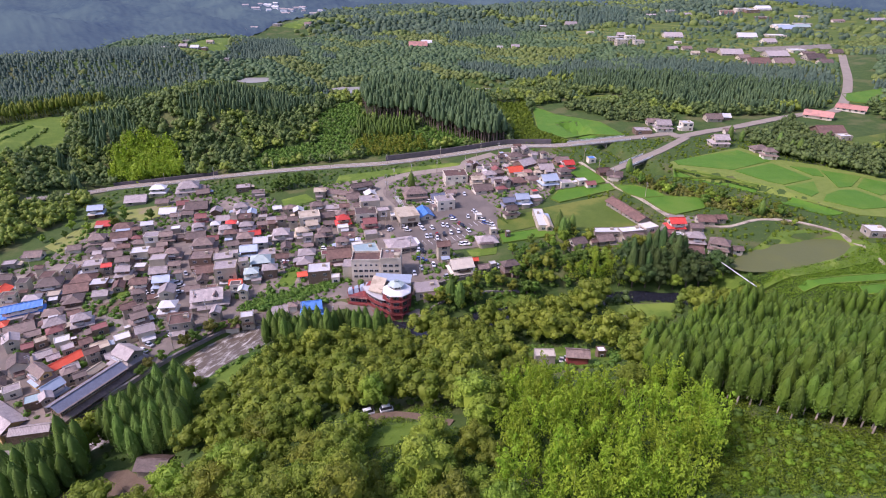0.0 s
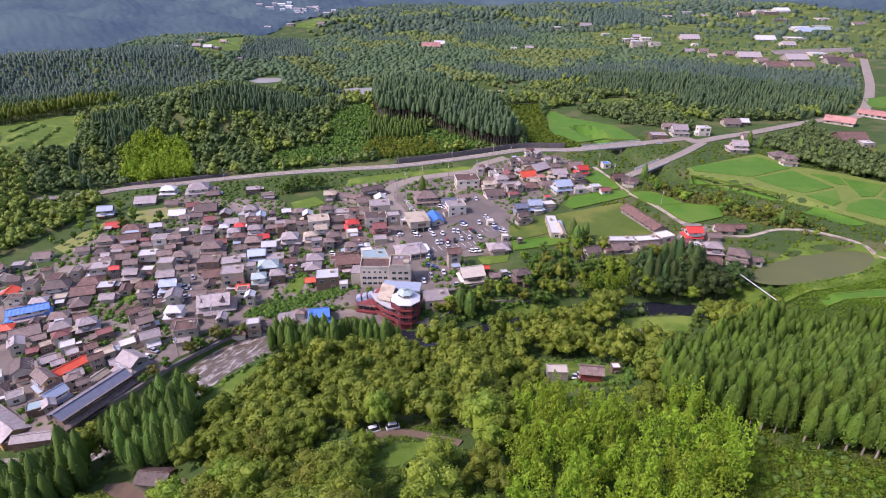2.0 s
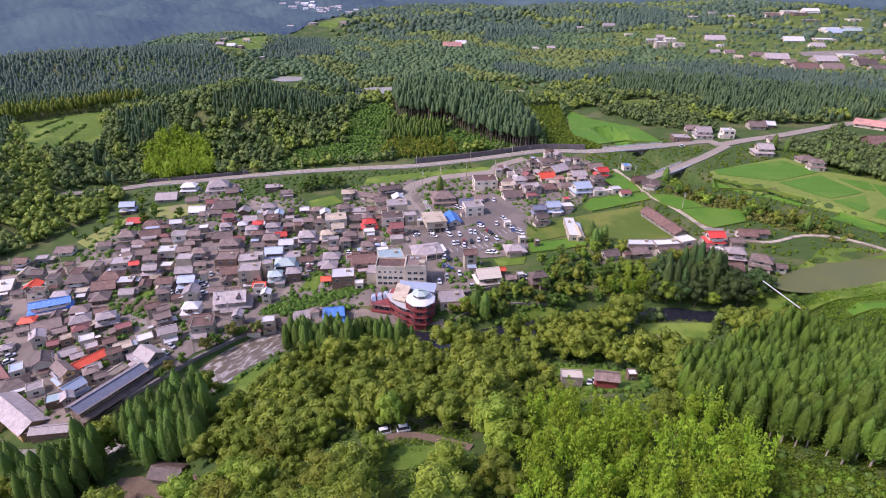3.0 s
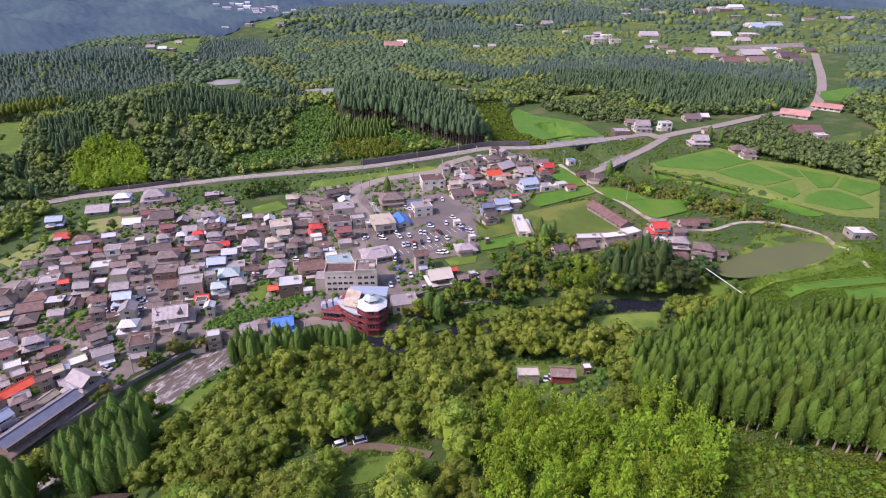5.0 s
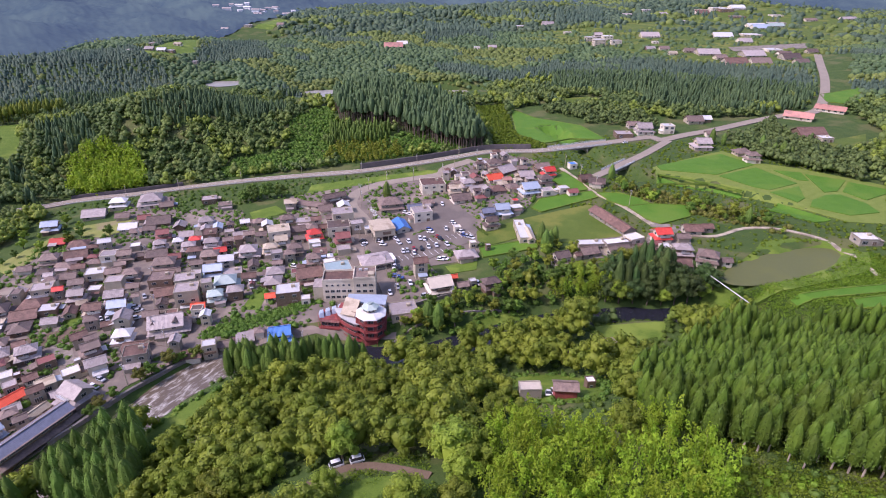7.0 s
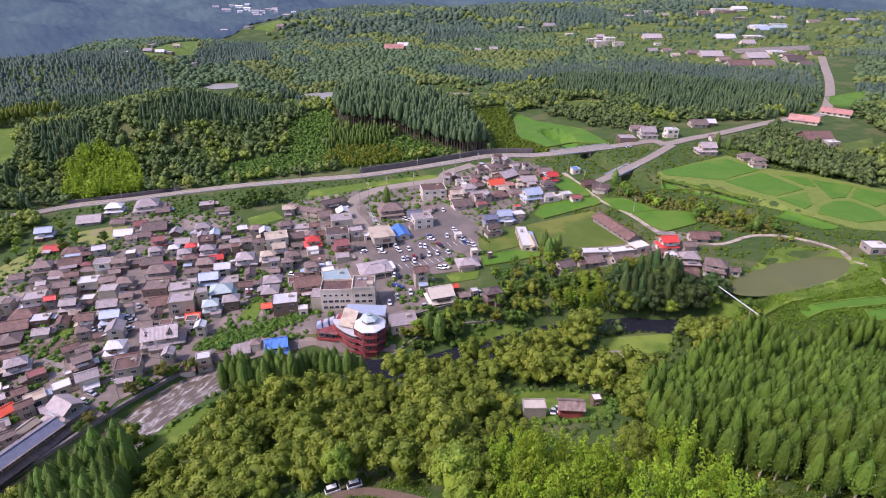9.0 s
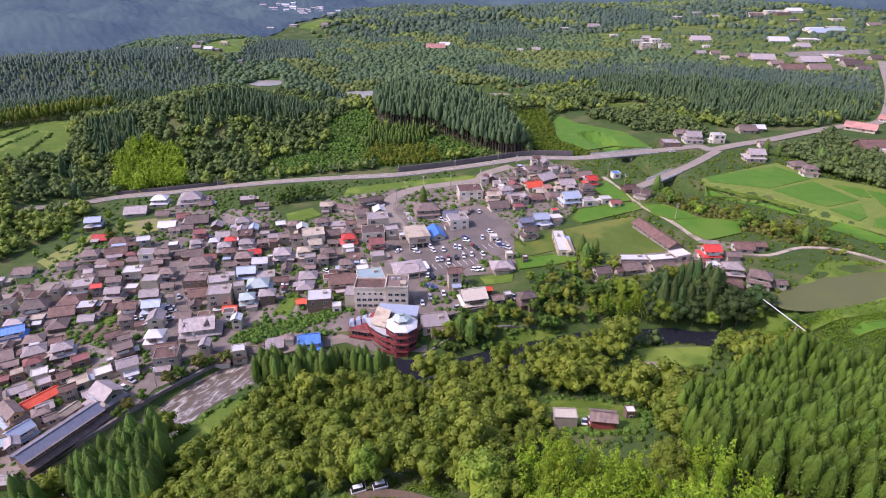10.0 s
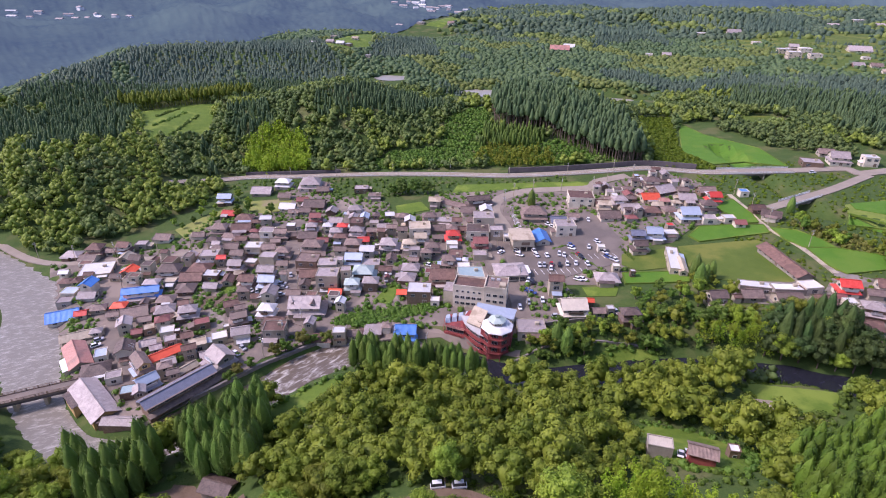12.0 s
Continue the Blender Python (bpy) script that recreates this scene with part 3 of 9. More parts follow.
Z_GRASS_W2 = [(-226.7, 270.8), (-221.7, 290.8), (-215.5, 305.1), (-209.3, 279.3), (-211, 259.5)]
Z_GRASS_W3 = [(-198.5, 210.1), (-198.2, 219.7), (-191.6, 212.1), (-194.5, 207.9)]
Z_GRASS_W4 = [(-158.1, 211.8), (-157.1, 221.1), (-149.6, 211.3), (-154.2, 207.2)]
Z_GRASS_N = [(-109, 319.1), (-95.3, 326.7), (-86.8, 314.6), (-102.7, 304.5)]
Z_SOIL_PLOT = [(-167.6, 201.4), (-148.2, 209), (-141.3, 200.1), (-159.4, 193.9)]
Z_STONE_YARD = [(-153.3, 193.8), (-145.5, 194.9), (-137.1, 181.8), (-143.2, 180.9)]
Z_LAWN_FG = [(-29.6, 94.2), (-21.7, 97.6), (-14.5, 97.9), (-14.9, 93), (-22.3, 89.1), (-28.8, 88.8)]
Z_LAWN_BL = [(-113.3, 102.5), (-103.5, 108), (-92, 101.7), (-79.9, 93.6), (-115.2, 100.3)]
Z_LAWN_HOTEL_E = [(1.5, 233.5), (16.4, 236.4), (15.1, 228.2), (3.9, 226.7)]
Z_PARK_LOT = [(-39.9, 267.7), (-31.4, 278.6), (-15.8, 296.5), (-6.4, 314.6), (2.6, 319.5), (12.9, 300.8), (19.3, 283.9), (20.1, 271.2), (15.9, 257.2), (4.8, 249.3), (-5.9, 241.6), (-22.3, 232.9), (-27.4, 245.3)]
Z_POND = [(108.7, 200), (118.8, 203), (132.2, 214.6), (142.5, 222), (148.6, 230.6), (159, 231.5), (170.7, 229.2), (175.3, 223.9), (171.5, 214.5), (150.5, 208.1), (128.9, 204)]
Z_POND_EDGE = [(101, 199), (115, 210), (128, 219), (139, 228), (146, 236), (162, 238), (176, 234), (183, 224), (178, 211), (160, 202.5), (136, 196), (116, 193.5)]
Z_TOWN = [(-264.2, 221.5), (-240.5, 238), (-213.5, 248.4), (-217, 278.4), (-215.4, 295.9), (-185.5, 300.6), (-170.2, 307.5), (-199.3, 348.1), (-166.9, 359.6), (-155.9, 329.9), (-136.2, 333.4), (-114, 323.3), (-106.8, 301.6), (-85.4, 309.4), (-89.8, 339.8), (-52.8, 352.4), (-11.5, 358.2), (8.8, 361.6), (33.3, 384.7), (53.8, 386.1), (71.4, 371.4), (57.1, 346), (78, 339.2), (70.1, 310.5), (55.9, 305.2), (42.7, 283.3), (21.5, 274.5), (20.5, 251.2), (15.3, 237.7), (-5.6, 235), (6.2, 211.8), (-18.5, 198.3), (-19.2, 186.4), (-31.7, 187.1), (-50, 191.8), (-67.1, 188.6), (-80.2, 186.1), (-96.7, 181.2), (-102.6, 173.9), (-113.5, 164.1), (-120.6, 149.9), (-124.7, 139.5), (-133.9, 127.8), (-154.7, 129), (-178, 143.8), (-206.7, 166.2), (-236.7, 191.5)]
Z_FARMYARD = [(60.9, 246.3), (92.5, 253.4), (96, 244.5), (106, 263.1), (121.4, 255.7), (104.8, 212.2), (96.3, 221.6), (87.7, 230.1), (60, 230.1)]
L_HIGHWAY = [(-273.5, 330), (-237.8, 361.7), (-200.4, 367.1), (-168.3, 372.8), (-127.8, 377.5), (-87.7, 378.4), (-49.1, 377.9), (-12.7, 384.5), (16.1, 391.7), (41.1, 397.7), (68.1, 392.7), (88, 393.3), (125.4, 400.9), (159.6, 409.4)]
L_HIGHWAY_B = [(162.4, 401.1), (187.6, 412.4), (213.5, 423.2), (254.8, 444.7), (291.4, 461.5), (320.9, 471.8), (359, 520.3), (398.8, 582.5), (433.7, 645.4), (466.7, 703.2)]
L_BRANCH = [(167.8, 399.2), (139.2, 369.5), (110.9, 344.8), (97, 333.4)]
L_LOOP = [(26.3, 382.1), (8.8, 370), (3.8, 358.2), (-14.6, 353.9), (-33.1, 349.7), (-45.7, 339.9), (-49.8, 326.5), (-48, 312.6), (-42.2, 299.4), (-36.6, 285)]
L_MAIN_STREET = [(-161.3, 284.2), (-148.9, 262.8), (-135.1, 238.2), (-123.6, 212.2), (-116.8, 194.5), (-112.7, 178.7), (-114.2, 167.4), (-117, 158.5)]
L_STREET_B = [(-36.6, 285), (-43.2, 267.4), (-38.3, 244), (-28.1, 230.6), (-23, 214.1), (-19.8, 200.1)]
L_STREET_C = [(-324.5, 239.7), (-278.2, 224.5), (-252.9, 224.4), (-234.2, 230.9), (-211.3, 236.5), (-197, 244.9), (-178.5, 258.1)]
L_STREET_D = [(-230.2, 226.3), (-206.4, 201), (-179.4, 168.6), (-159.7, 153.3), (-144.8, 139.9)]
L_STREET_E = [(-53.5, 188.4), (-67.6, 190.4), (-85, 186.5), (-104.4, 189.9), (-116.8, 194.5)]
L_FARM_LANE = [(80.6, 352.8), (85, 331.6), (88.5, 310.5), (99, 284.3), (105.1, 260.4)]
L_POND_LANE = [(116.5, 246.4), (129, 243.8), (146, 250.6), (161.3, 248.2), (173.8, 236.9), (178.3, 226.5), (175.3, 201.6)]
L_HILL_TRACK = [(-40.8, 94.4), (-35.7, 97.2), (-30.6, 101), (-22.1, 102.6), (-13.4, 99.4), (-7.8, 96.7)]
L_BL_TRACK = [(-79.7, 103.7), (-84.1, 98.9), (-91.5, 100.6), (-100.1, 106.3), (-105.6, 105.8)]
R_BAMBOO_FG = [(3.3, 99), (9.5, 115), (26, 113.5), (33, 99), (36, 92), (40, 100), (42, 108), (46.5, 106), (44, 92), (48, 96), (50.5, 92), (45.5, 75), (36, 66), (33, 60), (2, 63), (2, 78)]
R_THICKET = [(53.5, 88.3), (67.6, 80), (76.7, 74.3), (66, 60), (35.8, 67.6), (47.7, 77.9)]
R_CEDAR_LEFT_B = [(-139, 108), (-130, 112), (-122, 118), (-112, 113), (-101, 101), (-113, 97), (-123, 96)]
R_GROVE_BAMBOO = [(41.5, 196.4), (46.8, 207.2), (60.5, 210.2), (68.6, 206.3), (65.6, 201.2), (53.8, 197.3)]
R_GROVE = [(68.4, 201.6), (66, 211.2), (76.8, 218.4), (92.4, 220.9), (102.1, 208.3), (99.7, 197), (87, 195.8), (73.8, 197.9)]
R_HILL_BAMBOO = [(-245, 374.3), (-262.9, 419.5), (-241, 431.7), (-213.1, 418.8), (-193, 379.4), (-213.9, 367.8)]
R_HILL_BAMBOO_B = [(-81.3, 405.2), (-67.8, 421.5), (-22.7, 418.9), (-19.1, 398.3), (-51, 392)]
R_STAND = [(-70, 446), (-33.8, 438.7), (-16.3, 426.5), (7.6, 410.8), (33, 398), (38.1, 415.7), (20.6, 450.5), (1.5, 463), (-25.6, 485), (-60, 500), (-78, 470)]
R_STAND_B = [(-78, 419.1), (-31.6, 423.6), (-30, 434), (-60, 440), (-77, 442)]
R_SCRUB = [(-106.6, 423), (-110.2, 455.8), (-82.5, 478.4), (-71.9, 443.9), (-81.3, 425.9), (-15.9, 430.7), (4.1, 429.2), (19.9, 409.2), (-13.7, 402.9), (-156.8, 387.5), (-144.5, 415.7)]
R_EAST_SLOPE = [(36, 528.7), (69.6, 542), (65.1, 439.3), (80.5, 403.4), (91.8, 398.1), (50.8, 398.1), (43.2, 423.6)]
R_PLAIN = [(135.6, 984.2), (246.1, 985.7), (411.6, 1084.7), (774.6, 1384.7), (943.7, 1320.4), (682, 938), (561.8, 829.6), (438.6, 662.6), (349, 680.2), (296.1, 695.4), (250.5, 741.6), (205.4, 852.2)]
R_BAND = [(108.4, 579), (138.3, 707), (269.2, 695.1), (339.7, 660.6), (406.6, 614.4), (334.1, 491.9), (270, 456.4), (231.8, 474.3), (193.4, 486.4), (173.4, 532.3)]
R_HEDGE = [(-95.2, 191.2), (-94.2, 197.7), (-73, 207.2), (-53.1, 214.4), (-52.1, 210.1), (-66.2, 200.7), (-82, 191.4)]
R_GARDEN_W = [(-237.6, 280.3), (-236.8, 312.7), (-233.9, 334), (-214.6, 330.3), (-171.6, 295.8), (-194, 289.3), (-209.1, 283.5), (-222.1, 269.7)]
R_EAST_YARD = [(47.1, 277.5), (54.6, 278.4), (54.2, 245.4), (60.4, 232.3), (81.9, 223.1), (83.5, 215.7), (66, 211.2), (40.6, 207.2), (16.5, 205.4), (21.9, 231.4), (44.9, 241.7)]
R_DITCH_BANK = [(100.3, 314.1), (111.4, 317.5), (125.6, 301), (153.7, 272.4), (170.9, 245.6), (158.5, 242.9), (144.9, 254.2), (129.2, 270.6), (114.8, 288.8)]
R_CROSS_WOOD = [(209.7, 388.3), (265.7, 439.8), (253.9, 402.5), (260.4, 360.5), (277.1, 348.1), (246.9, 304.9), (231.1, 325.4), (212.8, 342.5), (204.6, 354.8)]
R_BANK_WOOD = [(-113.8, 172.9), (-103.7, 176.2), (-101.9, 182.2), (-83, 187.4), (-80.2, 186.1), (-96.2, 179.9), (-106, 171.5), (-114.9, 158.8), (-120.2, 156.3)]
R_HOTEL_WOOD = [(-21.2, 186.2), (-20.4, 196.1), (-4.2, 204.3), (4.4, 193.6), (-1, 187.2), (-16.4, 182)]

# ---- builders ----
def mesh_object(name, verts, faces, material, parent=None, label="", smooth=False, slots=None):
    me = bpy.data.meshes.new(name)
    me.from_pydata(verts, [], faces)
    for m in (material if isinstance(material, (list, tuple)) else [material]):
        me.materials.append(m)
    if slots is not None:
        me.polygons.foreach_set("material_index", slots)
    if smooth:
        me.polygons.foreach_set("use_smooth", [True] * len(me.polygons))
    me.update()
    ob = new(name, me)
    if parent:
        ob.parent = parent
    return tagged(ob, label)


def part(name, bm, material, parent=None, label="", smooth=False):
    me = bpy.data.meshes.new(name)
    bm.to_mesh(me)
    bm.free()
    for m in (material if isinstance(material, (list, tuple)) else [material]):
        me.materials.append(m)
    if smooth:
        me.polygons.foreach_set("use_smooth", [True] * len(me.polygons))
    ob = new(name, me)
    if parent:
        ob.parent = parent
    return tagged(ob, label)


def shared(name, me, parent, m):
    ob = new(name, me)
    ob.parent = parent
    ob.matrix_basis = m
    return ob


def box(bm, x, y, z, sx, sy, sz, turn=0.0, bevel=0.0, slot=0):
    """A box whose base centre is at x, y, z."""
    made = bmesh.ops.create_cube(bm, size=1.0, matrix=pose(x, y, z + sz / 2, 0, 0, turn) @ Matrix.Diagonal((sx, sy, sz, 1)))
    if bevel:
        es = list({e for v in made["verts"] for e in v.link_edges})
        bmesh.ops.bevel(bm, geom=es, offset=bevel, segments=1, affect="EDGES")
    if slot:
        for f in {f for v in made["verts"] if v.is_valid for f in v.link_faces}:
            f.material_index = slot


def inside(poly, x, y):
    x, y = np.asarray(x, float), np.asarray(y, float)
    hit = np.zeros(x.shape, bool)
    for (x0, y0), (x1, y1) in zip(poly, poly[1:] + poly[:1]):
        cross = ((y0 > y) != (y1 > y)) & (x < (x1 - x0) * (y - y0) / ((y1 - y0) or 1e-9) + x0)
        hit ^= cross
    return hit


def near_line(pts, x, y):
    best = np.full(np.shape(x), 1e9)
    for (x0, y0), (x1, y1) in zip(pts, pts[1:]):
        dx, dy = x1 - x0, y1 - y0
        k = np.clip(((x - x0) * dx + (y - y0) * dy) / (dx * dx + dy * dy + 1e-9), 0, 1)
        best = np.minimum(best, np.hypot(x - x0 - k * dx, y - y0 - k * dy))
    return best


def smooth_line(pts, step=4.0):
    """Catmull-Rom through the points."""
    p = [Vector((*q, 0)) for q in pts]
    p = [2 * p[0] - p[1]] + p + [2 * p[-1] - p[-2]]
    out = []
    for i in range(1, len(p) - 2):
        a, b, c, d = p[i - 1:i + 3]
        n = max(1, int((c - b).length / step))
        for k in range(n):
            t = k / n
            out.append(0.5 * (2 * b + (c - a) * t + (2 * a - 5 * b + 4 * c - d) * t * t + (3 * b - a - 3 * c + d) * t ** 3))
    out.append(p[-2])
    return [(v.x, v.y) for v in out]


def drape(name, poly, material, lift=0.15, cell=6.0, skirt=0.5):
    """A sheet of ground cover laid over the land, with an edge of its own depth."""
    bm = bmesh.new()
    f = bm.faces.new([bm.verts.new((x, y, 0)) for x, y in poly])
    xs, ys = [p[0] for p in poly], [p[1] for p in poly]
    for lo, hi, axis in ((min(xs), max(xs), 0), (min(ys), max(ys), 1)):
        v = lo + cell
        while v < hi:
            co, no = [0, 0, 0], [0, 0, 0]
            co[axis], no[axis] = v, 1
            bmesh.ops.bisect_plane(bm, geom=bm.verts[:] + bm.edges[:] + bm.faces[:], plane_co=co, plane_no=no)
            v += cell
    rim = [e for e in bm.edges if e.is_boundary]
    low = bmesh.ops.extrude_edge_only(bm, edges=rim)["geom"]
    low = {v for v in low if isinstance(v, bmesh.types.BMVert)}
    for v in bm.verts:
        v.co.z = gz(v.co.x, v.co.y) + (lift - skirt if v in low else lift)
    bmesh.ops.recalc_face_normals(bm, faces=bm.faces)
    return part(name, bm, material)


def even_line(pts, step=5.0):
    """The line's own straight stretches, cut into even pieces."""
    out = []
    for (x0, y0), (x1, y1) in zip(pts, pts[1:]):
        n = max(1, int(math.hypot(x1 - x0, y1 - y0) / step))
        out += [(x0 + (x1 - x0) * k / n, y0 + (y1 - y0) * k / n) for k in range(n)]
    return out + [tuple(pts[-1])]


def ribbon(name, pts, width, material, lift=0.25, thick=0.5, level=None, step=4.0, curved=True):
    """A strip along a line, over the land or at given heights."""
    line = smooth_line(pts, step) if curved else even_line(pts, step)
    verts, faces = [], []
    for i, (x, y) in enumerate(line):
        a, b = line[max(i - 1, 0)], line[min(i + 1, len(line) - 1)]
        d = Vector((b[0] - a[0], b[1] - a[1])).normalized()
        n = Vector((-d.y, d.x)) * width / 2
        z = level(x, y) if level else float(ground(x, y, False)) + lift
        for s in (1, -1):
            verts += [(x + s * n.x, y + s * n.y, z), (x + s * n.x, y + s * n.y, z - thick)]
    for i in range(len(line) - 1):
        k = 4 * i
        faces += [(k, k + 2, k + 6, k + 4), (k, k + 4, k + 5, k + 1), (k + 2, k + 3, k + 7, k + 6), (k + 1, k + 5, k + 7, k + 3)]
    e = 4 * (len(line) - 1)
    faces += [(0, 1, 3, 2), (e, e + 2, e + 3, e + 1)]
    return mesh_object(name, verts, faces, material)


# ---- ground: one sheet, close-meshed where the camera passes nearest ----
def graded(lo, hi, step, far_lo, far_hi, grow=1.16):
    v = list(np.arange(lo, hi + step, step))
    s, a = step, v[0]
    while a > far_lo:
        s *= grow
        a -= s
        v.insert(0, a)
    s, a = step, v[-1]
    while a < far_hi:
        s *= grow
        a += s
        v.append(a)
    return np.array(v)


gx, gy = graded(-320, 240, 3.2, -4500, 4500, 1.075), graded(58, 470, 3.2, -900, 4800, 1.05)
XX, YY = np.meshgrid(gx, gy)
ZZ = ground(XX, YY)
nx, ny = len(gx), len(gy)
idx = np.arange(nx * ny).reshape(ny, nx)
quads = np.stack([idx[:-1, :-1], idx[:-1, 1:], idx[1:, 1:], idx[1:, :-1]], -1).reshape(-1, 4)
tagged(mesh_object("ground", np.stack([XX, YY, ZZ], -1).reshape(-1, 3).tolist(), quads.tolist(), M["soil"], smooth=True),
       "rough green ground of the valley and the hills round it", "ground", kind="structure")

# ---- water ----
def water_strip(name, a, b, material, label):
    verts, faces = [], []
    pts = [(p[0], p[1]) for p in RIVER[a:b]]
    line = smooth_line(pts, 3.0)
    for i, (x, y) in enumerate(line):
        p, q = line[max(i - 1, 0)], line[min(i + 1, len(line) - 1)]
        d = Vector((q[0] - p[0], q[1] - p[1])).normalized()
        _, lev, half = river_at(np.array(x), np.array(y))
        for k in range(9):
            s = (k / 4 - 1) * (float(half) + 1.1)
            verts.append((x - d.y * s, y + d.x * s, float(lev) + 0.12 * math.sin(x * 1.3 + k * 2.1) * math.cos(y * 1.1 + k)))
    for i in range(len(line) - 1):
        for k in range(8):
            j = 9 * i + k
            faces.append((j, j + 1, j + 10, j + 9))
    tagged(mesh_object(name, verts, faces, material, smooth=True), label, "river", kind="structure")


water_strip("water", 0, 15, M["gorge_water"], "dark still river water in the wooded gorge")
water_strip("water", 14, 21, M["rapids"], "white rapids of the river below the town")
water_strip("water", 20, 27, M["river"], "pale shallow river running off past the bridge")
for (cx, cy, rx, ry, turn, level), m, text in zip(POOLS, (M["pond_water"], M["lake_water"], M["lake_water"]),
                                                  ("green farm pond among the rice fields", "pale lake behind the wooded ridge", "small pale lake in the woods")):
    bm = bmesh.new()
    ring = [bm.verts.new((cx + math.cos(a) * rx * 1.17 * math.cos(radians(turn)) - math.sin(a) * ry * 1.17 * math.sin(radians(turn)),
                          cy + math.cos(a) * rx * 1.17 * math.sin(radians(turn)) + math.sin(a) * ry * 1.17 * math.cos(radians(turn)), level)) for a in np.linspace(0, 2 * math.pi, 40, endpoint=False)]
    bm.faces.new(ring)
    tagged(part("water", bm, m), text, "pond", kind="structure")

# ---- paving, fields and lawns ----
def sheet(name, poly, material, label, category, lift=0.15, kind="structure", cell=6.0):
    return tagged(drape(name, poly, M[material], lift, cell), label, category, kind=kind)


sheet("pavement", Z_TOWN, "asphalt", "worn grey asphalt and concrete between the houses", "pavement", 0.2, cell=5.0)
sheet("pavement", Z_FARMYARD, "gravel", "grey gravel yards of the farmsteads", "pavement", 0.2)
sheet("car_park", Z_PARK_LOT, "lot", "large grey asphalt car park with marked bays", "car park", 0.34, cell=5.0)
for poly in (Z_RICE_A, Z_RICE_B, Z_RICE_C, Z_RICE_D, Z_RICE_E, Z_RICE_F, Z_RICE_G, Z_RICE_H, Z_RICE_I, Z_RICE_J, Z_RICE_L, Z_RICE_M, Z_RICE_N, Z_RICE_O, Z_RICE_P, Z_RICE_Q, Z_RICE_R, Z_RICE_S, Z_RICE_T):
    tagged(sheet("rice_field", poly, "rice", "bright green rice field with a low grass bank", "rice field", 0.55, "object", 4.0), group="rice fields in the valley")
    if poly in (Z_RICE_F, Z_RICE_G, Z_RICE_H, Z_RICE_P, Z_RICE_Q, Z_RICE_R, Z_RICE_S, Z_RICE_T):
        continue
    edge = poly + poly[:1]
    rim = ribbon("field_bank", edge, 0.6, M["grass"], 0.72, 1.0, step=5.0, curved=False)
    tagged(rim, "low yellowish grass bank round a rice field", "bank", "rice fields in the valley")
for poly, m, text in ((Z_FIELDS_EAST, "bank", "yellow-green grass banks between the rice fields"), (Z_PADDOCK, "paddock", "olive green mown meadow beside the farm lane"), (Z_FIELD_OLIVE, "paddock", "olive green fallow field beside the houses"),
                      (Z_LAWN_RIVER, "grass", "green riverside meadow"), (Z_MEADOW_A, "paddock", "green meadow on the wooded terrace"), (Z_MEADOW_B, "paddock", "green meadow beside the wood"),
                      (Z_CLEARING, "grass", "bright green clearing among the cedars"), (Z_MEADOW_FAR, "grass", "far green fields in the side valley"), (Z_MEADOW_FAR_B, "grass", "far green fields in the side valley"),
                      (Z_MEADOW_FAR_C, "grass", "far green fields on the plain"), (Z_MEADOW_FAR_D, "paddock", "far light green hillside field"), (Z_MEADOW_FAR_E, "paddock", "far light green hillside field"), (Z_LAWN_HUT, "grass", "bright green lawn round the hillside cottage"), (Z_BANK_GRASS, "grass", "bright grass on the river bank"),
                      (Z_GORGE_GRASS, "grass", "green meadow above the gorge"), (Z_VERGE, "grass", "mown green verge beside the highway"), (Z_GRASS_W, "drygrass", "yellow-green grass plot behind the houses"),
                      (Z_GRASS_TOWN, "grass", "bright lawn among the houses"), (Z_GRASS_W2, "drygrass", "rough grass slope at the town's edge"), (Z_GRASS_W3, "grass", "green garden plot among the houses"),
                      (Z_GRASS_W4, "grass", "bright green garden plot among the houses"), (Z_GRASS_N, "grass", "green plot below the highway"), (Z_LAWN_FG, "grass", "mown clearing on the near hillside"),
                      (Z_LAWN_BL, "earth", "bare brown earth beside the lane"), (Z_LAWN_HOTEL_E, "grass", "green plot behind the houses"), (Z_POND_EDGE, "grass", "reedy green banks of the pond")):
    sheet("grass", poly, m, text, "grass", 0.26)
sheet("grass", R_PLAIN, "paddock", "light green fields of the far plain", "grass", 0.6, cell=24.0)
sheet("yard", Z_YARD_FAR, "gravel", "pale bare playing field on the plain", "yard", 1.2)
sheet("vegetable_plot", Z_SOIL_PLOT, "earth", "bare brown vegetable plot among the houses", "garden plot", 0.32)
sheet("yard", Z_STONE_YARD, "gravel", "stony pale yard among the houses", "yard", 0.34)

# ---- roads ----
def road(name, pts, width, label, m="road", lift=0.35, line=False, level=None):
    tagged(ribbon(name, pts, width, M[m], lift, 0.6, level), label, "road", kind="structure")


HIGHWAY = L_HIGHWAY + L_HIGHWAY_B
road("road", HIGHWAY, 8.0, "pale grey two-lane highway", lift=0.55)
road("road", L_BRANCH, 6.0, "grey side road down from the highway", lift=0.5)
road("road", L_LOOP, 8.0, "grey road looping down from the highway", lift=0.45)
road("road", L_MAIN_STREET, 6.0, "narrow grey main street of the town", "asphalt", 0.4)
road("road", L_STREET_B, 5.5, "narrow grey street down to the hotel", "asphalt", 0.42)
road("road", L_STREET_C, 4.5, "narrow pale concrete street", "road", 0.38)
road("road", L_STREET_D, 5.0, "narrow grey street between the houses", "asphalt", 0.4)
road("road", L_STREET_E, 4.5, "narrow riverside street", "asphalt", 0.4)
road("road", L_FARM_LANE, 2.6, "pale concrete farm lane between the fields", "concrete", 0.4)
road("road", L_POND_LANE, 2.0, "pale lane round the pond", "concrete", 0.4)
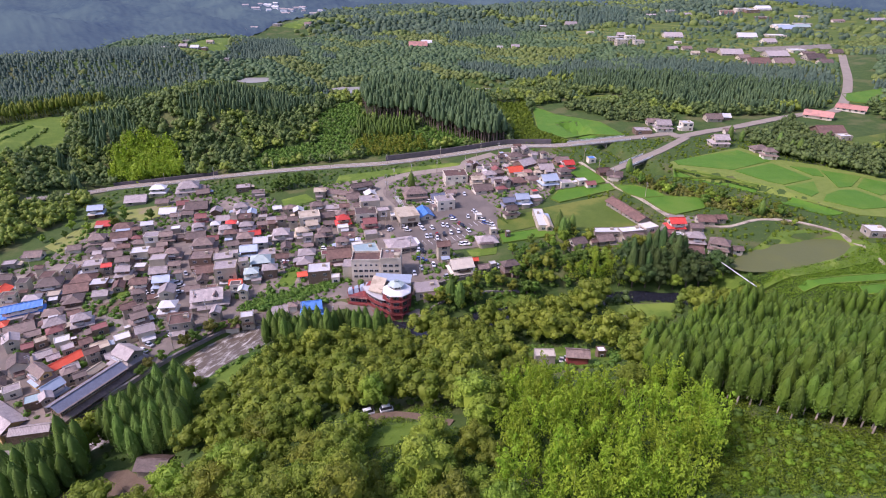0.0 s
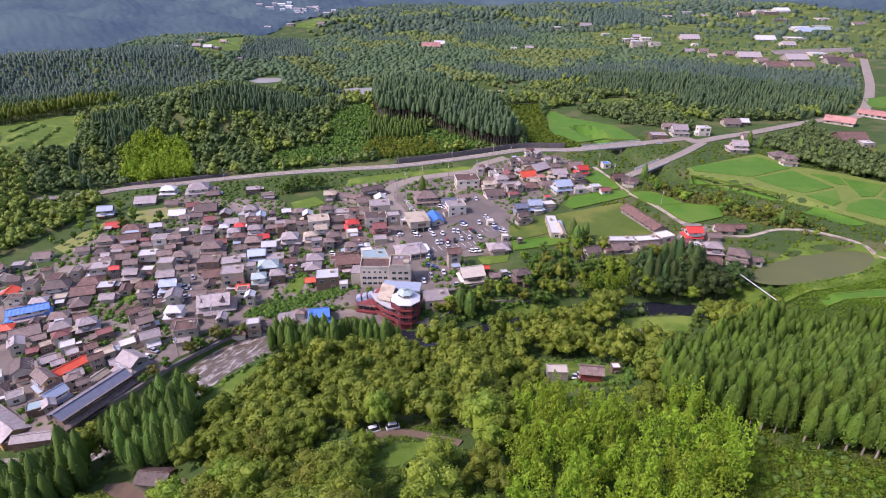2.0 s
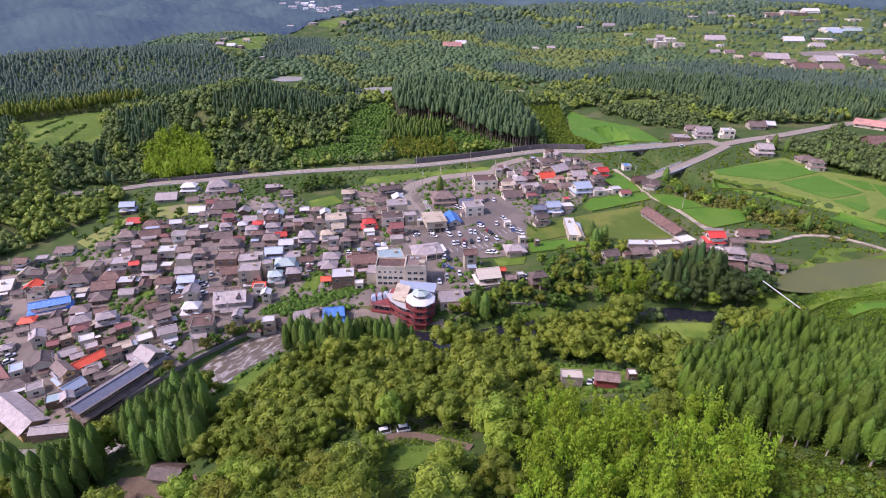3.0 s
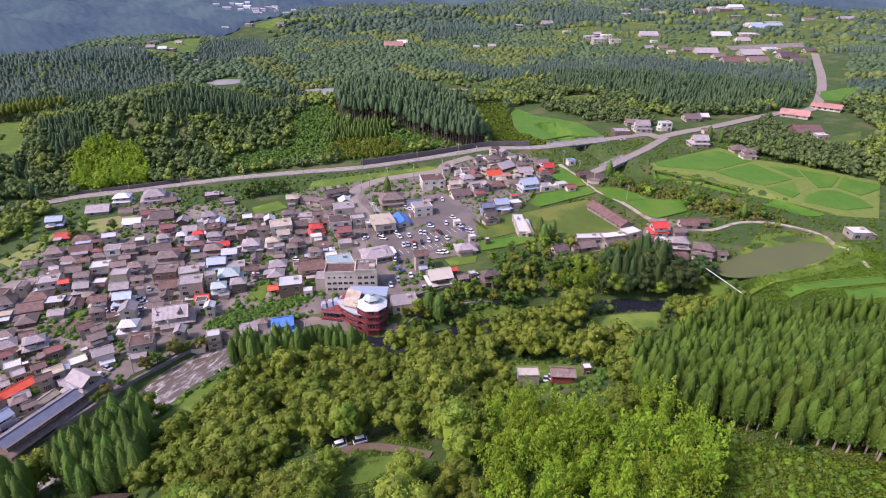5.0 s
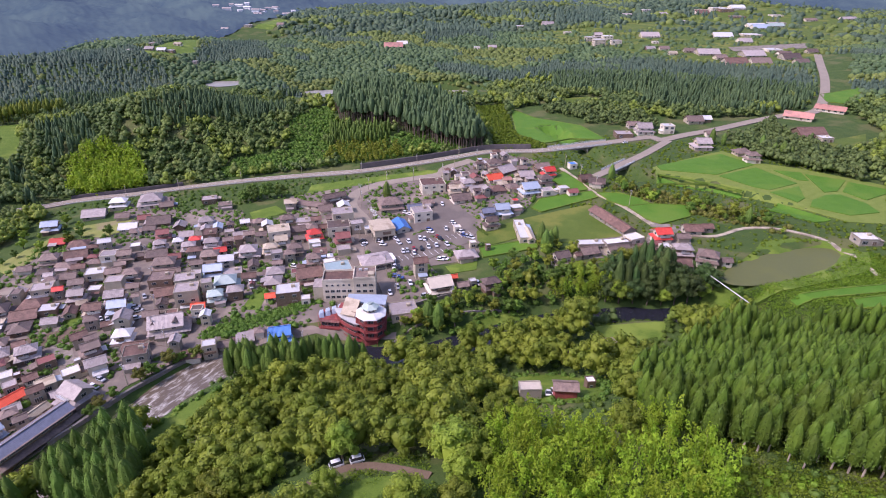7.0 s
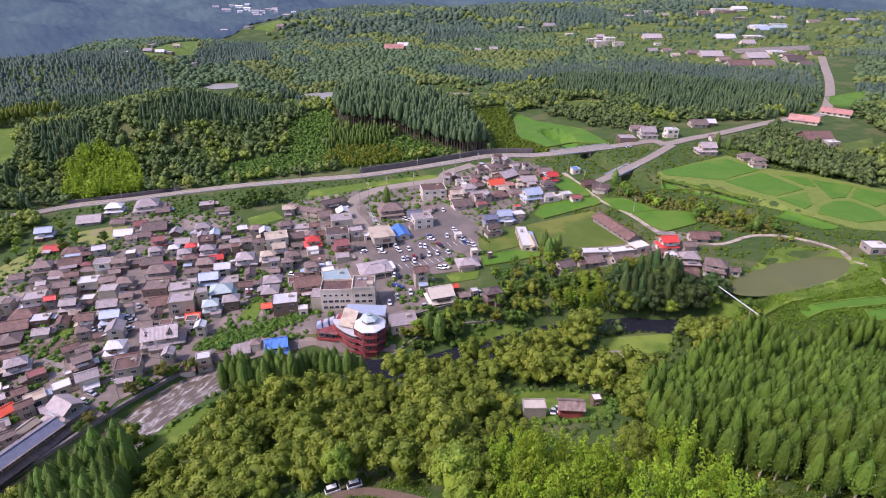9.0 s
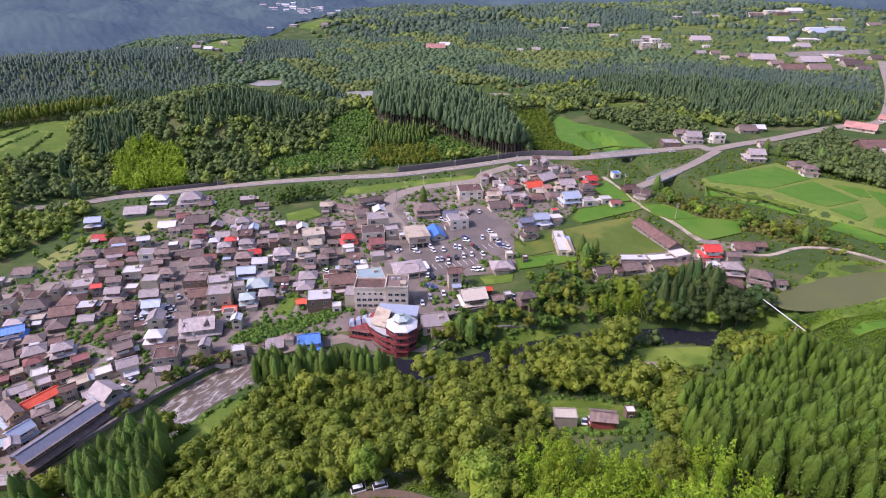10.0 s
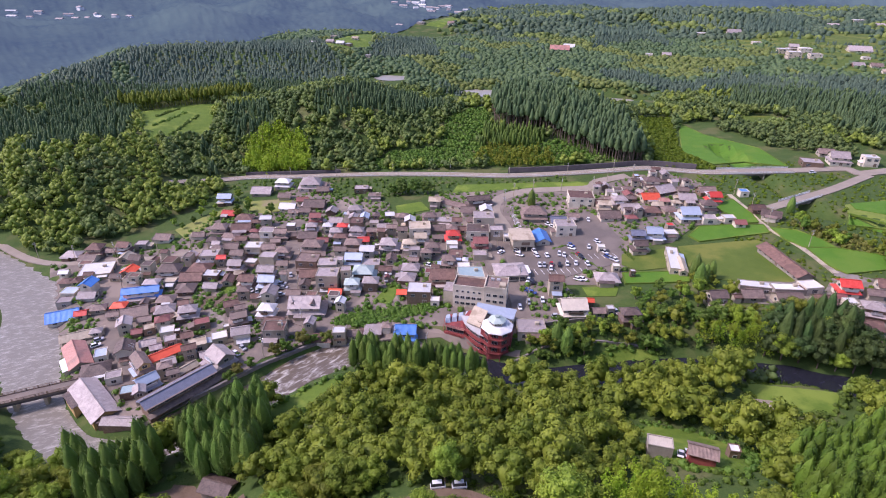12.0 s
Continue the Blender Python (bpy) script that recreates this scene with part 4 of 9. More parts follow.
road("road", L_HILL_TRACK, 2.2, "narrow dirt track on the near hillside", "earth", 0.3)
tagged(ribbon("levee", [(101.9, 197.5), (116, 194.6), (135.7, 196.8), (158, 202.5), (174, 209), (183, 222)], 5.0, M["grass"], 0.5, 1.5), "grassy green levee along the pond", "levee", kind="structure")
road("road", L_BL_TRACK, 5.0, "brown dirt lane below the cedars", "earth", 0.3)

# ---- houses ----
def window_mesh(w, h, bars):
    bm = bmesh.new()
    box(bm, 0, 0, -h / 2, w, 0.1, h)
    for i in range(bars):
        cw = (w - 0.08 * (bars + 1)) / bars
        box(bm, -w / 2 + 0.08 + cw / 2 + i * (cw + 0.08), -0.045, -h / 2 + 0.08, cw, 0.04, h - 0.16, slot=1)
    me = bpy.data.meshes.new("window")
    bm.to_mesh(me)
    bm.free()
    me.materials.append(M["frame"])
    me.materials.append(M["glass"])
    return me


def door_mesh():
    bm = bmesh.new()
    box(bm, 0, 0, 0, 1.8, 0.1, 2.1)
    box(bm, -0.43, -0.03, 0.1, 0.78, 0.1, 1.9, slot=1)
    box(bm, 0.43, -0.03, 0.1, 0.78, 0.1, 1.9, slot=1)
    me = bpy.data.meshes.new("door")
    bm.to_mesh(me)
    bm.free()
    me.materials.append(M["frame"])
    me.materials.append(M["timber"])
    return me


WIN = [window_mesh(1.7, 1.2, 2), window_mesh(1.0, 0.9, 1), window_mesh(2.4, 1.7, 4)]
DOOR = door_mesh()


def roof_shape(kind, w, d, z, rise, over=0.75, thick=0.18):
    """A roof slab over a block w by d whose walls end at z."""
    bm = bmesh.new()
    a, b = w / 2 + over, d / 2 + over
    drop = rise * over / (d / 2)
    e = z - drop
    if kind == "gable":
        top = [(-a, -b, e), (a, -b, e), (a, 0, z + rise), (-a, 0, z + rise), (a, b, e), (-a, b, e)]
        fs = [(0, 1, 2, 3), (3, 2, 4, 5)]
        rim = [0, 1, 2, 4, 5, 3]
    elif kind == "hip":
        r = max(0.3, (w - d) / 2 + 0.12 * d)
        top = [(-a, -b, e), (a, -b, e), (a, b, e), (-a, b, e), (-r, 0, z + rise), (r, 0, z + rise)]
        fs = [(0, 1, 5, 4), (1, 2, 5), (2, 3, 4, 5), (3, 0, 4)]
        rim = [0, 1, 2, 3]
    else:
        top = [(-a, -b, z), (a, -b, z), (a, b, z + rise), (-a, b, z + rise)]
        fs = [(0, 1, 2, 3)]
        rim = [0, 1, 2, 3]
    up = [bm.verts.new(p) for p in top]
    dn = [bm.verts.new((p[0], p[1], p[2] - thick)) for p in top]
    for f in fs:
        bm.faces.new([up[i] for i in f])
        bm.faces.new([dn[i] for i in reversed(f)])
    for i, j in zip(rim, rim[1:] + rim[:1]):
        bm.faces.new([up[i], dn[i], dn[j], up[j]])
    return bm


def ridge_bar(root, x0, x1, z, material):
    bm = bmesh.new()
    box(bm, (x0 + x1) / 2, 0, z - 0.1, x1 - x0, 0.36, 0.3, bevel=0.08)
    part("ridge_cap", bm, material, root)


def block_walls(w, d, h, gable=0.0, sink=2.5, x=0.0, y=0.0, z=0.0):
    bm = bmesh.new()
    v = [(-w / 2, -d / 2), (w / 2, -d / 2), (w / 2, d / 2), (-w / 2, d / 2)]
    lo = [bm.verts.new((x + p[0], y + p[1], z - sink)) for p in v]
    hi = [bm.verts.new((x + p[0], y + p[1], z + h)) for p in v]
    if gable:
        g = [bm.verts.new((x + s * w / 2, y, z + h + gable)) for s in (-1, 1)]
        bm.faces.new([lo[1], lo[2], hi[2], g[1], hi[1]])
        bm.faces.new([lo[3], lo[0], hi[0], g[0], hi[3]])
        bm.faces.new([hi[0], hi[1], g[1], g[0]])
        bm.faces.new([hi[2], hi[3], g[0], g[1]])
    else:
        bm.faces.new([lo[1], lo[2], hi[2], hi[1]])
        bm.faces.new([lo[3], lo[0], hi[0], hi[3]])
        bm.faces.new(hi)
    bm.faces.new([lo[0], lo[1], hi[1], hi[0]])
    bm.faces.new([lo[2], lo[3], hi[3], hi[2]])
    return bm


def openings(root, rng, w, d, z, low, y0=0.0):
    """Windows round one storey whose floor is at z, and a door in the lowest."""
    for side, length, reach in ((0, w, d / 2), (90, d, w / 2), (180, w, d / 2), (270, d, w / 2)):
        n = max(1, int(length / 4.0))
        if w * d < 42 and side in (180, 270):
            continue
        for i in range(n):
            if rng.random() < (0.75 if side == 180 else 0.2):
                continue
            u = (i + 0.5) / n * length - length / 2
            me = WIN[0] if length / n > 2.6 else WIN[1]
            if low and side in (0, 180) and i == n // 2 and n > 1:
                shared("door", DOOR, root, Matrix.Rotation(radians(side), 4, "Z") @ Matrix.Translation((u, -reach - 0.04, z + 0.1)))
                continue
            if length / n > 3.2 and rng.random() < 0.3 and side == 0:
                me = WIN[2]
            shared("window", me, root, Matrix.Translation((0, y0, 0)) @ Matrix.Rotation(radians(side), 4, "Z") @ Matrix.Translation((u, -reach - 0.04, z + 1.5)))


NAMED = {"dark": "dark grey tiled", "grey": "grey tiled", "pale": "pale grey", "white": "white metal", "red": "bright red", "maroon": "dark red", "orange": "orange-red", "blue": "bright blue",
         "lightblue": "pale blue-grey metal", "brown": "brown tiled", "teal": "teal", "sage": "grey-green", "tan": "weathered tan", "slate": "slate-blue metal", "solar": "pale solar-panelled", "salmon": "faded salmon"}
WALLED = {"plaster": "white plaster", "cream": "cream plaster", "greywall": "grey rendered", "timber": "dark timber", "ochre": "ochre", "redpaint": "dark red boarded"}
lots = []


def annexe(root, rng, w, d, wm):
    """A lean-to against one side of a house."""
    side = rng.choice((0, 90, 270, 0))
    length, reach = (w, d / 2) if side == 0 else (d, w / 2)
    a, out, h = length * rng.uniform(0.4, 0.75), rng.uniform(1.3, 2.4), rng.uniform(2.1, 2.5)
    u = rng.uniform(-0.5, 0.5) * (length - a)
    turn = Matrix.Rotation(radians(side), 4, "Z")
    o = part("annexe", block_walls(a, out, h - 0.35, 0, 2.5, u, -reach - out / 2 + 0.05), wm, root)
    o.matrix_basis = turn
    bm = bmesh.new()
    box(bm, 0, 0, 0, a + 0.7, out + 0.8, 0.14)
    o = part("annexe_roof", bm, ROOF[rng.choice(("grey", "pale", "brown", "white", "lightblue", "pale", "tan", "dark"))], root)
    o.matrix_basis = turn @ Matrix.Translation((u, -reach - out / 2, h - 0.1)) @ Matrix.Rotation(radians(10), 4, "X")


def balcony(root, rng, w, y, z):
    """A railed balcony on the upper front."""
    a = w * rng.uniform(0.4, 0.85)
    bm = bmesh.new()
    box(bm, 0, y - 0.6, z, a, 1.2, 0.14)
    for px in np.linspace(-a / 2, a / 2, max(3, int(a))):
        box(bm, float(px), y - 1.15, z, 0.08, 0.08, 1.0)
    box(bm, 0, y - 1.15, z + 0.95, a, 0.1, 0.1)
    box(bm, 0, y - 1.15, z + 0.25, a, 0.04, 0.5)
    o = part("balcony", bm, M[rng.choice(("rail", "frame", "timber", "rail"))], root)
    o.location.x = rng.uniform(-0.4, 0.4) * (w - a)


def house(x, y, turn, w, d, floors, roof, colour, wall):
    """A house at its place: walls, roof, ridge, windows and door; two-storey tiled ones step in above a skirt roof."""
    rng = random.Random(int(x * 10) * 7919 + int(y * 10))
    lots.append((x, y, turn, w, d))
    if y < 420 and roof != "flat":
        w, d = max(w - 1.1, 0.8 * w), max(d - 1.1, 0.8 * d)
    c, s = math.cos(radians(turn)), math.sin(radians(turn))
    z = gz(x, y - d / 2 - 1.0) + 0.3 if y < 165 and x > -60 and w > 5 else min(gz(x + a * c * w / 2 - b * s * d / 2, y + a * s * w / 2 + b * c * d / 2) for a in (-1, 0, 1) for b in (-1, 0, 1)) * 0.5 + 0.5 * gz(x, y) + 0.3
    shape = {"gable": "gabled", "hip": "hipped", "flat": "flat", "lean": "lean-to"}[roof]
    small = w * d < 22 and floors == 1
    root = tagged(new("shed" if small else "house"), f"{'small' if small else ('one', 'two', 'three')[floors - 1] + '-storey'} {WALLED[wall]} {'shed' if small else 'house'} with {NAMED[colour]} {shape} roof",
                  "shed" if small else "house", "houses of the town")
    root.matrix_basis = pose(x, y, z, 0, 0, turn)
    rm, wm, hgt = ROOF[colour], M[wall], 2.6
    if 24 < w * d < 200 and y < 420 and rng.random() < 0.62:
        annexe(root, rng, w, d, wm)
    if roof == "flat":
        top = floors * 2.75 + 0.2
        part("wall", block_walls(w, d, top), wm, root)
        bm = bmesh.new()
        box(bm, 0, 0, top + 0.004, w - 0.3, d - 0.3, 0.12)
        part("roof", bm, rm, root, NAMED[colour] + " flat roof")
        bm = bmesh.new()
        for px, py, sx, sy in ((0, -d / 2, w + 0.12, 0.2), (0, d / 2, w + 0.12, 0.2), (-w / 2, 0, 0.2, d - 0.2), (w / 2, 0, 0.2, d - 0.2)):
            box(bm, px, py, top + 0.01, sx, sy, 0.35)
        part("parapet", bm, wm, root)
        if w * d > 45:
            bm = bmesh.new()
            box(bm, w * 0.22, d * 0.1, top + 0.13, 1.6, 1.2, 1.1, bevel=0.1)
            part("roof_box", bm, M["concrete"], root)
        for k in range(floors):
            openings(root, rng, w, d, k * 2.75, k == 0)
            if k and y < 330 and rng.random() < 0.5:
                balcony(root, rng, w, -d / 2, k * 2.75 + 0.1)
        return root
    if floors >= 2 and w > 6 and d > 4.5 and roof in ("hip", "gable"):
        low, uw, ud = 2.5, w * rng.uniform(0.76, 0.94), d * rng.uniform(0.74, 0.9)
        part("wall", block_walls(w, d, low), wm, root)
        ux = (w - uw) / 2 * rng.choice((-0.6, 0, 0.6))
        bm = bmesh.new()
        a, b, o = w / 2 + 0.7, d / 2 + 0.7, 0.75
        ring = [(-a, -b, low - 0.15), (a, -b, low - 0.15), (a, b, low - 0.15), (-a, b, low - 0.15)]
        inn = [(ux - uw / 2, -ud / 2, low + o), (ux + uw / 2, -ud / 2, low + o), (ux + uw / 2, ud / 2, low + o), (ux - uw / 2, ud / 2, low + o)]
        r1, r2, r3 = [bm.verts.new(p) for p in ring], [bm.verts.new(p) for p in inn], [bm.verts.new((p[0], p[1], p[2] - 0.18)) for p in ring]
        for i in range(4):
            j = (i + 1) % 4
            bm.faces.new([r1[i], r1[j], r2[j], r2[i]])
            bm.faces.new([r3[i], r3[j], r1[j], r1[i]])
        part("lower_roof", bm, rm, root, NAMED[colour] + " skirt roof")
        top = low + 0.4 + 2.4 * (floors - 1)
        rise = ud * (0.27 if roof == "hip" else 0.3)
        part("upper_wall", block_walls(uw, ud, top - low, rise if roof == "gable" else 0, 0.0, ux, 0, low), wm, root)
        r = part("roof", roof_shape(roof, uw, ud, top + 0.03, rise), rm, root, f"{NAMED[colour]} {shape} roof")
        r.location.x = ux
        half = uw / 2 + 0.5 if roof == "gable" else max(0.3, (uw - ud) / 2 + 0.12 * ud)
        ridge_bar(root, ux - half, ux + half, top + rise + 0.05, rm)
        openings(root, rng, w, d, 0, True)
        if y < 330 and rng.random() < 0.6:
            balcony(root, rng, uw, -ud / 2, low + 0.75)
        for k in range(floors - 1):
            for side, length, reach in ((0, uw, ud / 2), (90, ud, uw / 2), (270, ud, uw / 2)):
                n = max(1, int(length / 4.2))
                for i in range(n):
                    u = (i + 0.5) / n * length - length / 2
                    shared("window", WIN[0] if length / n > 2.5 else WIN[1], root, Matrix.Translation((ux, 0, 0)) @ Matrix.Rotation(radians(side), 4, "Z") @ Matrix.Translation((u, -reach - 0.04, low + 1.75 + 2.4 * k)))
        return root
    top = floors * hgt
    rise = d * (0.26 if roof == "gable" else 0.24) if roof != "lean" else 0.8
    part("wall", block_walls(w, d, top, rise if roof == "gable" else 0), wm, root)
    part("roof", roof_shape(roof, w, d, top + 0.03, rise, min(0.8, d * 0.14)), rm, root, f"{NAMED[colour]} {shape} roof")
    if roof != "lean":
        half = w / 2 + 0.5 if roof == "gable" else max(0.3, (w - d) / 2 + 0.12 * d)
        ridge_bar(root, -half, half, top + rise + 0.05, rm)
    if w > 3.4:
        for k in range(floors):
            openings(root, rng, w, d, k * hgt, k == 0)
    return root


house(-258.7, 230.6, 14, 9.0, 7.7, 1, "hip", "pale", "timber")
house(-245.5, 227.7, 16, 8.3, 7.1, 1, "gable", "grey", "plaster")
house(-247.9, 235.6, 17, 9.7, 8.3, 2, "hip", "brown", "cream")
house(-240.1, 237.2, 15, 5.7, 4.9, 1, "gable", "grey", "cream")
house(-233.5, 239.6, 9, 7.7, 6.6, 2, "gable", "brown", "plaster")
house(-228.8, 246.8, 17, 5.8, 5.0, 1, "flat", "pale", "greywall")
house(-226.2, 231.7, -76, 7.1, 6.8, 1, "gable", "tan", "cream")
house(-213.0, 218.7, -82, 7.0, 6.6, 1, "gable", "orange", "cream")
house(-215.3, 212.1, 12, 5.4, 4.7, 1, "gable", "dark", "cream")
house(-237.9, 205.6, 17, 6.5, 5.6, 1, "hip", "brown", "greywall")
house(-219.7, 200.6, -80, 6.8, 6.5, 2, "gable", "blue", "plaster")
house(-226.7, 196.5, 14, 6.7, 5.8, 1, "flat", "lightblue", "plaster")
house(-222.5, 256.7, 9, 8.7, 7.5, 1, "gable", "grey", "plaster")
house(-189.6, 219.5, 18, 12.4, 10.6, 2, "hip", "dark", "plaster")
house(-192.5, 237.3, -80, 6.6, 6.3, 1, "gable", "pale", "cream")
house(-178.8, 235.2, 18, 8.5, 7.3, 2, "flat", "pale", "cream")
house(-170.7, 232.8, 17, 4.9, 4.2, 2, "gable", "red", "greywall")
house(-165.4, 238.5, 11, 7.5, 6.4, 2, "gable", "grey", "cream")
house(-160.9, 246.5, 14, 8.0, 6.9, 2, "flat", "white", "cream")
house(-178.6, 226.3, 10, 10.3, 8.9, 1, "hip", "brown", "cream")
house(-176.7, 217.2, 18, 10.1, 8.7, 1, "gable", "brown", "greywall")
house(-168.3, 220.5, 11, 7.3, 6.3, 1, "flat", "white", "timber")
house(-162.0, 210.4, 12, 6.6, 5.7, 1, "gable", "pale", "cream")
house(-160.5, 228.0, 11, 7.6, 6.5, 2, "gable", "pale", "timber")
house(-145.3, 214.5, 11, 7.5, 6.4, 2, "gable", "brown", "plaster")
house(-220.2, 313.0, 14, 9.3, 8.0, 2, "gable", "lightblue", "timber")
house(-204.9, 293.2, 9, 8.0, 6.9, 1, "gable", "red", "timber")
house(-191.7, 288.3, 16, 10.0, 8.6, 1, "hip", "brown", "plaster")
house(-195.2, 268.2, 15, 9.6, 8.2, 2, "hip", "grey", "cream")
house(-187.9, 252.2, 13, 7.1, 6.1, 2, "hip", "dark", "cream")
house(-185.0, 262.2, 9, 8.9, 7.7, 1, "hip", "grey", "plaster")
house(-185.0, 274.3, 18, 10.6, 9.1, 1, "gable", "brown", "timber")
house(-204.0, 261.9, 17, 6.7, 5.8, 1, "gable", "grey", "plaster")
house(-223.5, 190.0, 25, 6.2, 5.1, 1, "flat", "pale", "greywall")
house(-214.9, 194.6, 20, 7.6, 6.5, 1, "gable", "pale", "plaster")
house(-205.2, 180.1, 31, 5.2, 4.5, 1, "gable", "red", "cream")
house(-201.3, 185.8, 29, 6.7, 5.8, 1, "hip", "grey", "cream")
house(-193.2, 188.7, 20, 6.5, 5.5, 1, "hip", "orange", "cream")
house(-181.9, 185.1, 35, 10.3, 8.9, 1, "gable", "grey", "plaster")
house(-175.5, 196.8, 20, 7.6, 6.5, 1, "hip", "grey", "timber")
house(-170.4, 189.1, 33, 8.2, 7.1, 1, "hip", "pale", "greywall")
house(-162.5, 178.1, 38, 5.9, 5.1, 2, "hip", "maroon", "plaster")
house(-156.9, 186.8, 29, 8.6, 7.4, 2, "hip", "pale", "timber")
house(-165.3, 194.9, 28, 4.7, 4.7, 1, "gable", "brown", "plaster")
house(-177.0, 173.6, -55, 6.2, 5.9, 2, "gable", "pale", "plaster")
house(-169.9, 171.8, 32, 4.2, 4.2, 1, "gable", "maroon", "timber")
house(-166.5, 174.6, 39, 4.2, 4.2, 1, "flat", "tan", "timber")
house(-157.5, 174.0, 33, 5.2, 4.5, 1, "flat", "white", "plaster")
house(-152.9, 174.1, 33, 2.2, 2.2, 1, "flat", "white", "timber")
house(-163.7, 158.3, -57, 7.1, 6.7, 2, "gable", "dark", "plaster")
house(-159.8, 165.6, 36, 6.2, 5.3, 1, "gable", "pale", "greywall")
house(-140.6, 151.0, 40, 5.3, 4.5, 2, "hip", "grey", "cream")
house(-157.8, 145.3, 37, 5.1, 4.4, 1, "flat", "pale", "plaster")
house(-140.1, 137.5, -50, 4.4, 4.2, 2, "gable", "pale", "greywall")
house(-146.4, 139.0, 31, 4.6, 4.6, 1, "flat", "teal", "timber")
house(-147.6, 172.7, 38, 4.8, 4.8, 1, "gable", "brown", "plaster")
house(-133.6, 173.5, 37, 5.7, 4.9, 1, "flat", "white", "cream")
house(-125.1, 175.3, 31, 7.0, 6.0, 2, "gable", "pale", "plaster")
house(-132.7, 185.4, 37, 7.3, 6.3, 2, "gable", "grey", "timber")
house(-134.7, 179.9, 39, 2.2, 2.2, 1, "flat", "white", "cream")
house(-139.4, 168.1, 40, 6.1, 5.2, 1, "flat", "tan", "cream")
house(-167.8, 147.8, 37, 9.7, 8.3, 1, "hip", "dark", "greywall")
house(-190.2, 181.6, 31, 5.1, 4.4, 1, "gable", "grey", "greywall")
house(-173.5, 180.5, 34, 5.9, 5.0, 1, "gable", "grey", "plaster")
house(-152.1, 168.6, 39, 4.2, 4.2, 1, "flat", "pale", "greywall")
house(-196.1, 344.7, 10, 10.8, 9.2, 2, "hip", "white", "cream")
house(-176.4, 345.5, 18, 16.2, 13.9, 2, "hip", "pale", "plaster")
house(-164.3, 338.0, 18, 7.9, 6.8, 1, "gable", "grey", "timber")
house(-205.1, 332.3, 13, 12.8, 11.0, 1, "gable", "pale", "greywall")
house(-184.9, 324.8, 13, 7.8, 6.7, 1, "gable", "grey", "cream")
house(-173.4, 307.1, 9, 9.6, 8.3, 1, "gable", "white", "cream")
house(-165.9, 299.5, 14, 6.2, 5.3, 1, "gable", "grey", "plaster")
house(-169.7, 319.1, 17, 7.2, 6.2, 1, "gable", "maroon", "cream")
house(-159.5, 301.9, 9, 6.9, 5.9, 1, "gable", "dark", "greywall")
house(-158.4, 312.9, 13, 12.7, 11.0, 1, "gable", "dark", "timber")
house(-143.2, 303.2, -81, 6.8, 6.5, 1, "gable", "pale", "timber")
house(-127.8, 301.9, 15, 9.3, 8.0, 2, "hip", "pale", "plaster")
house(-139.2, 341.6, 16, 8.7, 7.4, 1, "flat", "pale", "timber")
house(-125.8, 329.1, 14, 7.6, 6.5, 1, "flat", "grey", "greywall")
house(-106.3, 300.3, 17, 5.4, 4.6, 1, "gable", "white", "greywall")
house(-100.5, 299.0, 16, 4.7, 4.7, 1, "gable", "grey", "greywall")
house(-142.9, 275.6, 18, 7.5, 6.5, 2, "hip", "pale", "timber")
house(-126.5, 270.3, 15, 7.4, 6.3, 2, "hip", "pale", "plaster")
house(-125.3, 276.8, 13, 5.9, 5.1, 2, "hip", "red", "greywall")
house(-115.2, 272.7, 11, 8.3, 7.1, 2, "hip", "pale", "greywall")
house(-106.8, 272.0, 13, 5.4, 4.6, 2, "gable", "grey", "timber")
house(-101.7, 272.6, 12, 4.2, 4.2, 2, "gable", "brown", "timber")
house(-97.7, 277.6, 16, 5.6, 4.8, 2, "gable", "grey", "greywall")
house(-90.9, 275.4, 12, 5.9, 5.1, 2, "gable", "dark", "cream")
house(-82.8, 279.3, 17, 11.0, 9.4, 2, "flat", "tan", "plaster")
house(-141.4, 268.2, 18, 9.2, 7.9, 1, "gable", "dark", "timber")
house(-130.7, 263.0, 13, 6.3, 5.4, 1, "gable", "maroon", "cream")
house(-111.7, 257.4, 10, 9.2, 7.9, 2, "hip", "grey", "timber")
house(-109.2, 265.8, 18, 6.3, 5.4, 1, "gable", "red", "plaster")
house(-101.3, 250.6, 11, 7.1, 6.1, 2, "gable", "white", "plaster")
house(-99.4, 258.9, 15, 2.5, 2.5, 1, "flat", "white", "greywall")
house(-92.6, 259.4, 10, 10.3, 8.9, 2, "hip", "pale", "greywall")
house(-131.1, 253.3, 11, 11.9, 10.2, 2, "hip", "grey", "greywall")
house(-114.7, 248.5, 15, 6.0, 5.1, 2, "gable", "grey", "plaster")
house(-163.6, 265.1, 10, 7.2, 6.2, 2, "flat", "pale", "plaster")
house(-155.8, 265.9, 14, 7.8, 6.7, 2, "gable", "grey", "cream")
house(-170.7, 264.3, 10, 6.5, 5.6, 1, "hip", "grey", "cream")
house(-176.5, 259.9, 15, 6.3, 5.4, 1, "gable", "brown", "plaster")
house(-152.8, 247.0, 18, 7.0, 6.0, 2, "gable", "grey", "cream")
house(-143.3, 244.7, 10, 7.9, 6.8, 2, "hip", "grey", "cream")
house(-147.4, 236.8, 9, 7.1, 6.1, 2, "flat", "pale", "cream")
house(-139.2, 235.3, 13, 5.9, 5.1, 1, "gable", "grey", "plaster")
house(-141.7, 224.2, 12, 8.5, 7.3, 2, "gable", "pale", "timber")
house(-131.1, 221.2, 12, 3.3, 3.3, 2, "gable", "grey", "plaster")
house(-176.5, 250.4, 14, 7.6, 6.6, 1, "gable", "grey", "cream")
